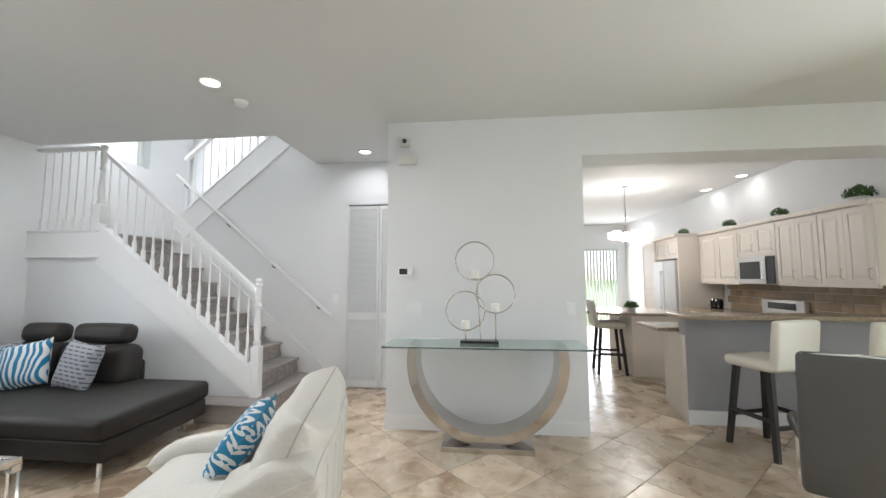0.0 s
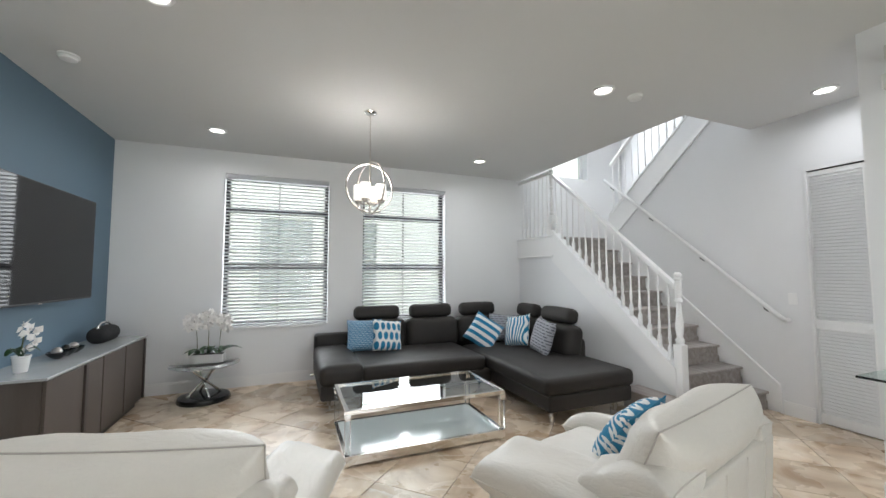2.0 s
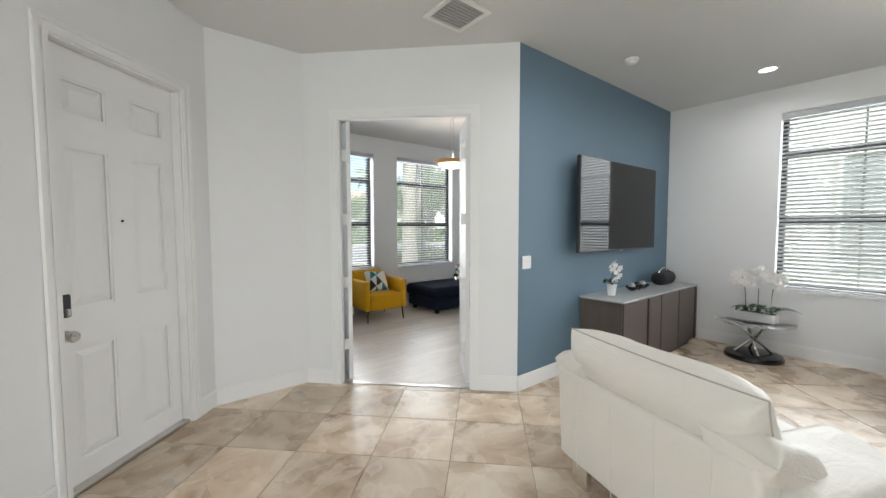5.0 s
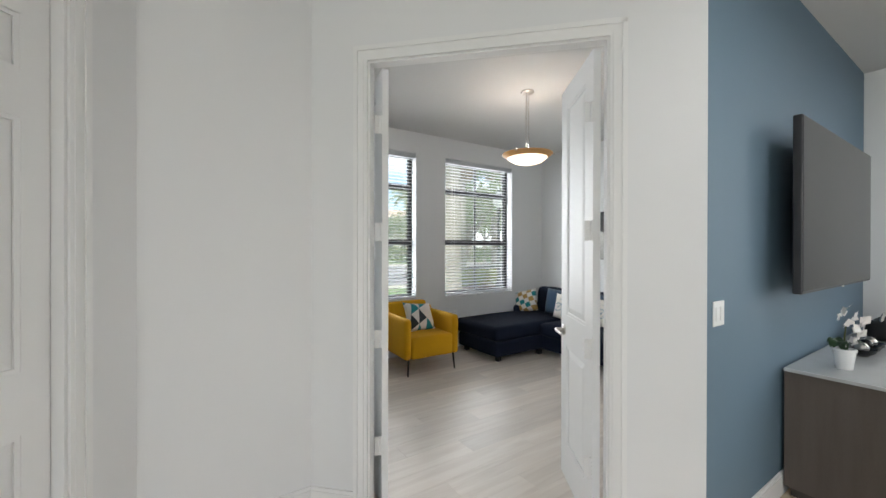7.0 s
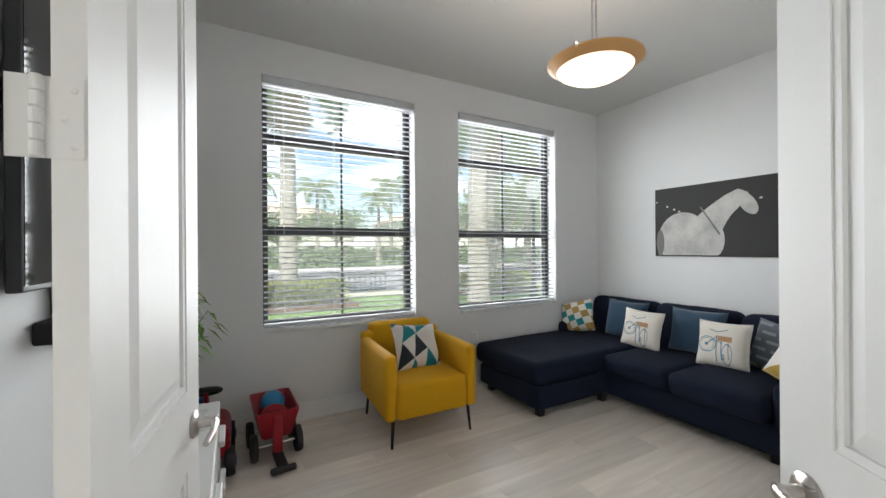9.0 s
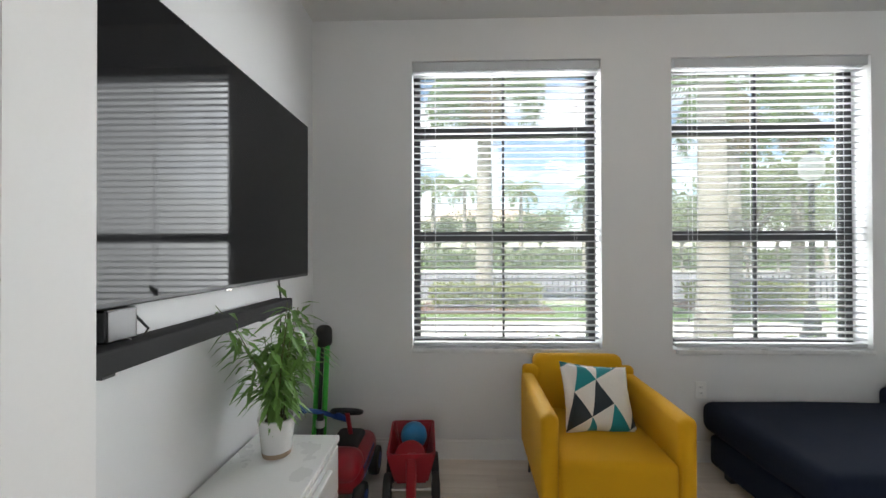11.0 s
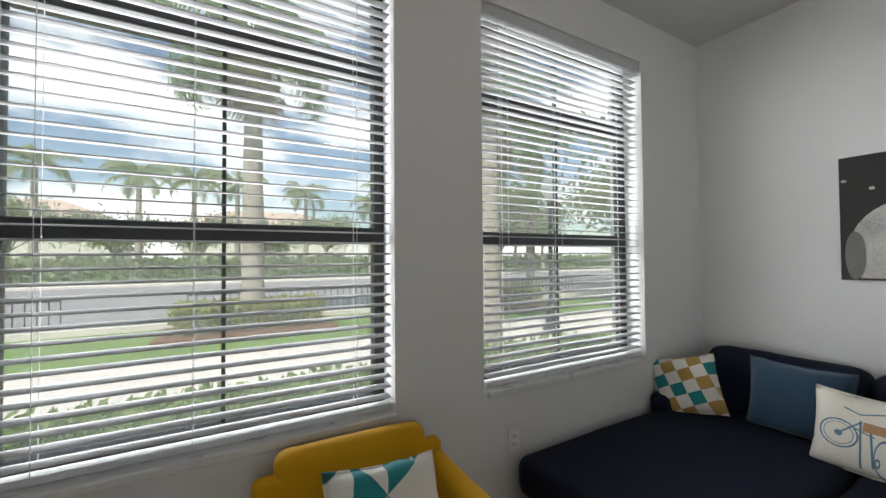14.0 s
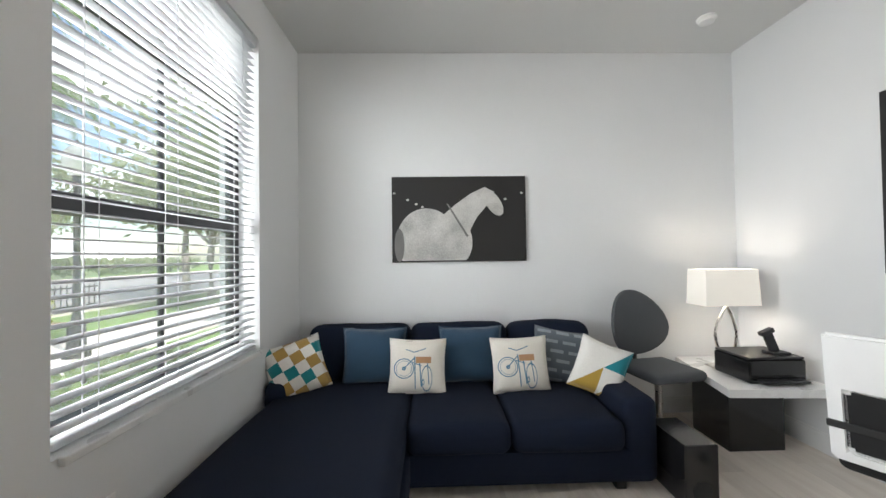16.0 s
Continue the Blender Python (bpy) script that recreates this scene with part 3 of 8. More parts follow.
def casing(name, m, w, h, wall_t, faces, label, cw=0.075):
    """Jambs, head and moulded casings round an opening that starts at x = 0; y runs through the wall."""
    c = thing(name, m, label, "door frame", kind="structure")
    part("jamb", boxes((0, 0.022, 0.0, wall_t, 0, h)), "trim", c)
    part("jamb", boxes((w - 0.022, w, 0.0, wall_t, 0, h)), "trim", c)
    part("door_head", boxes((0.022, w - 0.022, 0.0, wall_t, h - 0.022, h)), "trim", c)
    for face in faces:
        y0, y1, y2 = (-0.002, -0.016, -0.024) if face == 0 else (wall_t + 0.002, wall_t + 0.016, wall_t + 0.024)
        for x0, x1 in ((-cw + 0.012, 0.012), (w - 0.012, w + cw - 0.012)):
            bm = bmesh.new()
            box(bm, x0, x1, min(y0, y1), max(y0, y1), 0, h + cw - 0.012)
            o0 = x0 if x0 < 0 else x1 - 0.022
            box(bm, o0, o0 + 0.022, min(y1, y2), max(y1, y2), 0, h + cw - 0.012)
            o1 = x1 - 0.03 if x0 < 0 else x0 + 0.014
            box(bm, o1, o1 + 0.012, min(y1, y1 + (y2 - y1) * 0.6), max(y1, y1 + (y2 - y1) * 0.6), 0, h)
            part("casing", bm, "trim", c)
        bm = bmesh.new()
        box(bm, 0.012, w - 0.012, min(y0, y1), max(y0, y1), h - 0.012, h + cw - 0.012)
        box(bm, -0.012 - 0.05, w + 0.062, min(y1, y2), max(y1, y2), h + cw - 0.036, h + cw - 0.012)
        part("casing", bm, "trim", c)
    return c


dm = along(D1, D0) @ Matrix.Translation((dl - DOOR_B, 0, 0))
casing("door_1", dm, DOOR_B - DOOR_A, DOOR_H, 0.06, (0,), "white moulded frame of the office double door")
part("threshold", boxes((0.0, DOOR_B - DOOR_A, 0.01, 0.05, 0, 0.006)), "nickel").matrix_world = dm
tagged(bpy.data.objects["threshold"], "thin metal strip between tiles and planks", "threshold", kind="structure")

# front door
el = math.dist(E0, E1)
fm = along(E1, E0) @ Matrix.Translation((el - FD_B, 0, 0))
FW = FD_B - FD_A
casing("door_2", fm, FW, 2.44, 0.2, (0,), "white moulded frame of the front door", cw=0.07)
fd = thing("front_door", fm @ Matrix.Translation((0.024, 0.062, 0.016)), "white six-panel front door with keypad lock, closed", "door")
w6 = FW - 0.048
xa, xb = (0.085, 0.335), (w6 - 0.335, w6 - 0.085)
part("leaf", panel_leaf(w6, 2.40, 0.045, [(*x, *z) for x in (xa, xb) for z in ((0.13, 0.765), (0.985, 1.88), (2.04, 2.24))]), "trim", fd)
smooth(part("door_handle", revolve([(0.032, 0), (0.032, 0.008), (0.014, 0.016), (0.013, 0.035), (0.028, 0.045), (0.031, 0.062), (0.024, 0.076), (0.0, 0.079)], 22, m=pose(0.045, 0.0, 0.85, 90, 0, 0)), "nickel", fd, "brushed nickel round knob"))
part("keypad_lock", bbox_bevel(0.014, 0.076, -0.022, 0.0, 0.95, 1.075, 0.008), "black", fd, "black keypad lock")
part("thumb_turn", bbox_bevel(0.036, 0.054, -0.045, -0.022, 0.96, 1.0, 0.005), "nickel", fd)
part("peephole", revolve([(0.008, 0), (0.008, 0.005), (0.004, 0.006)], 12, m=pose(w6 / 2, 0.0, 1.475, 90, 0, 0)), "black", fd)
part("threshold_plate", bbox_bevel(-0.02, w6 + 0.02, -0.06, 0.05, -0.014, 0.006, 0.003), "nickel", fd)

# closet bifold door with louvres
cd = thing("closet_door", pose(-1.945, YS + 0.02, 0.012), "white louvred bifold closet door, shut", "door")
M["dark"] = surf("dark_gap", (0.03, 0.03, 0.03), 0.8)
part("track", boxes((0.0, 0.9, 0.0, 0.035, 2.412, 2.436)), "dark", cd, "dark metal track")
lv = boxes((0, 0.375, -0.022, 0.022, -0.0025, 0.0025))
bmesh.ops.recalc_face_normals(lv, faces=lv.faces)
lv_mesh = bpy.data.meshes.new("louvre")
lv.to_mesh(lv_mesh)
lv.free()
lv_mesh.materials.append(M["trim"])
for k in range(2):
    x = 0.006 + k * 0.449
    lf = part("door_leaf", slab_with_holes(0.44, 0, 2.405, 0.03, [(0.03, 0.41, 0.09, 0.88), (0.03, 0.41, 0.97, 2.36)]), "trim", cd)
    lf.location = (x, 0, 0)
    for a, b in ((0.09, 0.88), (0.97, 2.36)):
        n = int((b - a) / 0.031)
        for i in range(n):
            s = new("louvre", lv_mesh)
            s.parent = lf
            s.matrix_basis = pose(0.0325, 0.015, a + (i + 0.5) * (b - a) / n, 50, 0, 0)
    if k == 0:
        smooth(part("knob", revolve([(0.006, 0), (0.006, 0.012), (0.014, 0.018), (0.014, 0.026), (0, 0.03)], 14, m=pose(0.40, 0.0, 0.925, 90, 0, 0)), "trim", lf))
casing("door_3", pose(-1.945, YS, 0), 0.91, 2.452, 0.1, (), "plain white closet opening lining")

# ---- baseboards ----
BH = 0.135


def baseboard(p0, p1, label="white painted baseboard"):
    """A moulded board at the foot of a wall; the wall lies to the left of p0 to p1."""
    L = math.dist(p0, p1)
    bm = boxes((0, L, -0.014, -0.002, 0, BH - 0.02), (0, L, -0.010, -0.002, BH - 0.02, BH))
    ob = part("baseboard", bm, "trim")
    ob.matrix_world = along(p0, p1)
    return tagged(ob, label, "baseboard", kind="structure")


baseboard((XW, YB), (XW, 3.40))
baseboard((-2.212, YB), (XW + 0.015, YB))
baseboard(diag(DOOR_A - 0.065, 0), diag(0.0, 0))
baseboard(D1, diag(DOOR_B + 0.065, 0))
baseboard(E0, D1)
baseboard((E0[0] + 0.7071 * (FD_A - 0.06), E0[1] + 0.7071 * (FD_A - 0.06)), E0)
baseboard(E1, (E0[0] + 0.7071 * (FD_B + 0.06), E0[1] + 0.7071 * (FD_B + 0.06)))
baseboard((-1.06, YC), (0.843, YC))
baseboard((-1.06, YS), (-1.06, YC))
baseboard((-2.20, YS), (-1.95, YS))
baseboard((XE, YO), (XW, YO))
baseboard((XW, YO), (XW, YB - 0.115))
baseboard((XE, -3.7), (XE, YO + 0.015))
baseboard((XW, YB - 0.11), (-2.35, YB - 0.11))
baseboard((4.08, 3.2), (4.08, -1.26))

# ---- stairs ----
RISE, RUN, XS = 0.198, 0.2365, -2.35
SY0, SY1 = 3.40, YS
st = thing("staircase", pose(0, 0, 0), "white staircase with grey wood-look steps, turned newels and white balusters", "staircase", kind="structure")
for k in range(1, 11):
    xf = XS - RUN * (k - 1)
    xb = XS - RUN * k if k < 10 else XW
    y0 = SY0 + 0.03
    if k == 1:
        rz = bbox_bevel(-3.0, xf, 3.15, SY1, 0, RISE - 0.03, 0.004)
        part("riser", rz, "step", st)
        part("tread", bbox_bevel(-3.02, xf + 0.03, 3.12, SY1, RISE - 0.03, RISE, 0.012), "step", st, "grey wood-look bottom step")
        continue
    part("riser", boxes((xf - 0.02, xf, y0, SY1, RISE * (k - 1), RISE * k - 0.03)), "step", st)
    part("tread", bbox_bevel(xb - 0.02 if k < 10 else XW + 0.002, xf + 0.028, y0, SY1 if k < 10 else 5.74, RISE * k - 0.03, RISE * k, 0.01), "step", st)
SL = RISE / RUN


def zline(x, off):
    """Height of the flight's slope at x, with an offset."""
    return RISE + (XS - x) * SL + off


def slope_board(x0, x1, y0, y1, lo, hi, zmin=0.0, rising=-1):
    """A board that follows the flight between two offsets from its slope."""
    bm = bmesh.new()
    pts = [(x0, max(zline(x0, lo), zmin)), (x1, max(zline(x1, lo), zmin)), (x1, zline(x1, hi)), (x0, zline(x0, hi))]
    a = [bm.verts.new((x, y0, z)) for x, z in pts]
    b = [bm.verts.new((x, y1, z)) for x, z in pts]
    bm.faces.new(a)
    bm.faces.new(b[::-1])
    for i in range(4):
        bm.faces.new((a[i], b[i], b[(i + 1) % 4], a[(i + 1) % 4]))
    return bm


part("stringer", slope_board(-2.53, -4.43, SY0 - 0.05, SY0 + 0.035, -0.33, 0.10, 0.2), "trim", st)
part("string_cap", slope_board(-2.53, -4.43, SY0 - 0.058, SY0 + 0.043, 0.10, 0.13), "trim", st)
bm = bmesh.new()
tri = [(-2.58, 0.0), (XW, 0.0), (XW, 1.70), (-4.43, 1.70), (-4.43, zline(-4.43, -0.05)), (-2.58, zline(-2.58, -0.05))]
a = [bm.verts.new((x, SY0 - 0.02, z)) for x, z in tri]
b = [bm.verts.new((x, SY0 + 0.03, z)) for x, z in tri]
bm.faces.new(a), bm.faces.new(b[::-1])
for i in range(len(tri)):
    bm.faces.new((a[i], b[i], b[(i + 1) % len(tri)], a[(i + 1) % len(tri)]))
tagged(part("wall_under_stairs", bm, "wall"), "pale painted wall below the stairs", "wall", kind="structure")
part("landing_fascia", boxes((XW, -4.43, SY0 - 0.05, SY0 + 0.035, 1.68, 1.965)), "trim", st)
part("landing_cap", bbox_bevel(XW, -4.42, SY0 - 0.065, SY0 + 0.045, 1.965, 1.99, 0.005), "trim", st)
part("landing_moulding", bbox_bevel(XW, -4.40, SY0 - 0.06, SY0 - 0.02, 1.672, 1.694, 0.005), "trim", st)
part("wall_skirt", slope_board(-2.22, -4.46, SY1 - 0.024, SY1 - 0.003, -0.2, 0.18, 0.0), "trim", st)
part("skirt_moulding", slope_board(-2.22, -4.46, SY1 - 0.032, SY1 - 0.003, 0.18, 0.2), "trim", st)


def newel(x, y, z0, z1, blk):
    p = thing("newel_post", pose(x, y, z0), "white turned newel post at the stairs", "newel post", "newel posts", kind="structure")
    h = z1 - z0
    part("base_block", bbox_bevel(-0.045, 0.045, -0.045, 0.045, 0, blk, 0.004), "trim", p)
    prof = [(0.045, blk), (0.034, blk + 0.015), (0.041, blk + 0.035), (0.041, blk + 0.05), (0.027, blk + 0.07), (0.037, blk + 0.15), (0.037, blk + 0.2), (0.024, h - 0.40), (0.023, h - 0.31), (0.034, h - 0.30), (0.034, h - 0.275), (0.024, h - 0.26), (0.032, h - 0.2), (0.032, h - 0.1), (0.028, h - 0.085)]
    smooth(part("turned_shaft", revolve(prof, 18), "trim", p))
    smooth(part("cap_ball", revolve([(0.03, h - 0.085), (0.042, h - 0.075), (0.042, h - 0.065), (0.022, h - 0.055), (0.036, h - 0.035), (0.036, h - 0.018), (0.02, h - 0.003), (0, h)], 18), "trim", p))


newel(-2.51, SY0, RISE, 1.44, 0.52)
newel(-4.47, SY0, 1.66, 2.995, 0.62)

bal = revolve([(0.016, 0), (0.016, 0.16), (0.019, 0.17), (0.012, 0.19), (0.0165, 0.28), (0.010, 0.42), (0.0085, 1.0)], 10)
box(bal, -0.016, 0.016, -0.016, 0.016, 0, 0.16)
bmesh.ops.recalc_face_normals(bal, faces=bal.faces)
bal_mesh = bpy.data.meshes.new("baluster")
bal.to_mesh(bal_mesh)
bal.free()
bal_mesh.materials.append(M["trim"])
for k in range(16):
    x = -2.62 - k * 0.1165
    b = new("baluster", bal_mesh)
    b.parent = st
    b.location, b.scale = (x, SY0, zline(x, 0.125)), (1, 1, 0.79)
for k in range(7):
    b = new("baluster", bal_mesh)
    b.parent = st
    b.location, b.scale = (-4.575 - k * 0.108, SY0, 1.985), (1, 1, 0.95)
part("handrail", slope_board(-2.54, -4.44, SY0 - 0.03, SY0 + 0.03, 0.92, 0.97), "trim", st)
part("landing_rail", bbox_bevel(XW, -4.50, SY0 - 0.03, SY0 + 0.03, 2.925, 2.975, 0.012), "trim", st)

# rail on the wall side
wr = thing("wall_handrail", pose(0, 0, 0), "white wall handrail on dark metal brackets beside the stairs", "handrail")
smooth(part("rail", tube([(-2.12, SY1 - 0.004, 0.955), (-2.12, SY1 - 0.07, 0.955), (-2.16, SY1 - 0.075, 0.985), (-4.42, SY1 - 0.075, 2.905)], 0.023, 12), "trim", wr))
for x in (-2.3, -2.95, -3.63, -4.3):
    z = 0.985 + (-2.16 - x) * (1.92 / 2.26)
    bk = revolve([(0.026, 0), (0.024, 0.006), (0.01, 0.012)], 12, m=pose(x, SY1 - 0.002, z - 0.055, 90, 0, 0))
    tube([(x, SY1 - 0.01, z - 0.055), (x, SY1 - 0.06, z - 0.055), (x, SY1 - 0.075, z - 0.02)], 0.006, 8, bm=bk)
    part("bracket", bk, "black", wr, "dark nickel bracket")

# upper flight: wall below it, its closed string and balusters
up = thing("upper_flight", pose(0, 0, 0), "white closed string and balusters of the upper stair flight", "staircase", kind="structure")


def zup(x, off):
    return 1.98 + (x + 4.44) * SL + off


def up_board(x0, x1, y0, y1, lo, hi, flat=None):
    bm = bmesh.new()
    pts = [(x0, flat if flat is not None else zup(x0, lo)), (x1, flat if flat is not None else zup(x1, lo)), (x1, zup(x1, hi)), (x0, zup(x0, hi))]
    a = [bm.verts.new((x, y0, z)) for x, z in pts]
    b = [bm.verts.new((x, y1, z)) for x, z in pts]
    bm.faces.new(a), bm.faces.new(b[::-1])
    for i in range(4):
        bm.faces.new((a[i], b[i], b[(i + 1) % 4], a[(i + 1) % 4]))
    return bm


tagged(part("wall_below_upper_flight", up_board(-4.44, -2.38, YS, YS + 0.1, 0, 0.32, 0.0), "wall"), "white painted wall below the upper flight", "wall", kind="structure")
part("string_band", up_board(-4.4, -1.4, YS - 0.016, YS - 0.002, -0.06, 0.30), "trim", up)
part("string_moulding", up_board(-4.4, -1.4, YS - 0.03, YS - 0.002, 0.30, 0.335), "trim", up)
part("string_moulding", up_board(-4.4, -1.4, YS - 0.026, YS - 0.002, -0.09, -0.06), "trim", up)
part("flight_body", up_board(-4.44, -1.2, YS + 0.1, 5.74, -0.25, 0.0), "step", up)
part("upper_handrail", up_board(-4.4, -1.2, YS + 0.02, YS + 0.08, 1.12, 1.17), "trim", up)
for k in range(24):
    x = -4.36 + k * 0.118
    b = new("baluster", bal_mesh)
    b.parent = up
    b.location, b.scale = (x, YS + 0.05, zup(x, 0.31)), (1, 1, 0.82)

# ---- fixtures on ceiling and walls ----
M["lens"] = glow("lamp_lens", (1.0, 0.97, 0.92), 4.0)
M["plastic"] = surf("white_plastic", (0.8, 0.8, 0.79), 0.35, var=0.02)
for cx, cy, watts in CANS:
    f = thing("recessed_light", pose(cx, cy, CEIL), "round white recessed ceiling light, switched on", "ceiling light", "recessed ceiling lights")
    tr = part("trim_ring", tube(ring_points(0.08, 32, (0, 0, -0.002), "xy"), 0.014, 8, closed=True), "plastic", f)
    tr.data.shade_smooth()
    part("lens", revolve([(0.068, -0.003), (0.068, -0.001)], 28), "lens", f, "lit frosted lens")


def smoke(x, y, z, label):
    s = thing("smoke_detector", pose(x, y, z), label, "smoke detector", "smoke detectors")
    smooth(part("base", revolve([(0.062, 0), (0.064, -0.012), (0.058, -0.016)], 24), "plastic", s))
    smooth(part("cover", revolve([(0.054, -0.016), (0.05, -0.034), (0.03, -0.042), (0, -0.043)], 24), "plastic", s))


smoke(-2.25, 2.6, CEIL, "round white smoke detector on the ceiling")
smoke(-3.29, -1.75, CEIL, "round white smoke detector on the ceiling")
smoke(-4.86, -2.85, CEIL, "round white smoke detector on the office ceiling")
M["vent_grey"] = surf("grey_duct_metal", (0.48, 0.48, 0.47), 0.6)
vt = thing("ceiling_vent", pose(-1.52, -2.19, CEIL), "square white slatted ceiling air vent", "air vent")
part("frame", boxes((-0.18, 0.18, -0.18, -0.145, -0.012, -0.001), (-0.18, 0.18, 0.145, 0.18, -0.012, -0.001), (-0.18, -0.145, -0.145, 0.145, -0.012, -0.001), (0.145, 0.18, -0.145, 0.145, -0.012, -0.001)), "plastic", vt)
part("backing", boxes((-0.15, 0.15, -0.15, 0.15, -0.003, -0.001)), "vent_grey", vt)
for k in range(9):
    part("slat", boxes((-0.146, 0.146, -0.014, 0.014, -0.001, 0.001)), "plastic", vt).matrix_basis = pose(0, -0.128 + k * 0.032, -0.009, -40, 0, 0)


def plate(name, m, w, h, label, category, n=1, kind="rocker"):
    """A wall plate on an upright face; x along the wall, -y out of it."""
    p = thing(name, m, label, category)
    part("cover_plate", bbox_bevel(-w / 2, w / 2, -0.007, -0.001, -h / 2, h / 2, 0.003), "plastic", p)
    for k in range(n):
        x = (k - (n - 1) / 2) * 0.046
        if kind == "rocker":
            part("rocker", bbox_bevel(x - 0.016, x + 0.016, -0.011, -0.006, -0.033, 0.033, 0.002), "plastic", p)
        else:
            for z in (-0.02, 0.02):
                part("socket", bbox_bevel(x - 0.016, x + 0.016, -0.009, -0.006, z - 0.014, z + 0.014, 0.003), "trim", p)
                part("slot", boxes((x - 0.007, x - 0.005, -0.0105, -0.0085, z - 0.005, z + 0.005), (x + 0.005, x + 0.007, -0.0105, -0.0085, z - 0.005, z + 0.005)), "dark", p)
    return p


plate("light_switch", pose(-0.80, YC, 1.146), 0.165, 0.115, "white triple light switch on the pale wall", "light switch", 3)
plate("light_switch", pose(0.70, YC, 1.15), 0.075, 0.115, "white single light switch on the pale wall", "light switch", 1)
plate("light_switch", pose(-2.325, YB, 1.14, 0, 0, 180), 0.115, 0.115, "white double light switch on the blue wall", "light switch", 2)
plate("light_switch", pose(-2.08, YS, 1.17), 0.075, 0.115, "white single light switch beside the closet", "light switch", 1)
plate("wall_outlet", pose(XW, -1.35, 0.46, 0, 0, 90), 0.075, 0.115, "white wall outlet above the baseboard", "outlet", 1, "outlet")
plate("wall_outlet", pose(-3.5, YO, 0.48, 0, 0, 180), 0.075, 0.115, "white wall outlet below the office window", "outlet", 1, "outlet")
th = thing("thermostat", pose(-0.87, YC, 1.5), "white wall thermostat with a dark display", "thermostat")
part("case", bbox_bevel(-0.07, 0.07, -0.03, -0.001, -0.045, 0.045, 0.008), "plastic", th)
part("display", bbox_bevel(-0.058, 0.022, -0.033, -0.029, -0.026, 0.03, 0.002), "dark", th, "dark grey display")
# white plastic greyed all over: the boxes' shading is put into the colour
M["box_plastic"] = surf("shaded_white_plastic", (0.60, 0.59, 0.56), 0.45, var=0.04)
al = thing("alarm_siren", pose(-0.85, YC, 2.62), "white boxed alarm siren high on the wall", "alarm")
part("case", bbox_bevel(-0.09, 0.09, -0.06, -0.001, -0.05, 0.05, 0.01), "box_plastic", al)
ms = thing("alarm_strobe", pose(-0.88, YC, 2.80), "small white alarm unit with a dark lens", "alarm")
part("case", bbox_bevel(-0.045, 0.045, -0.05, -0.001, -0.05, 0.05, 0.01), "box_plastic", ms)
smooth(part("lens", revolve([(0.024, 0), (0.022, 0.008), (0.0, 0.012)], 16, m=pose(0, -0.05, 0.005, 90, 0, 0)), "dark", ms))

# ---- soft goods: cushions and their cloth ----


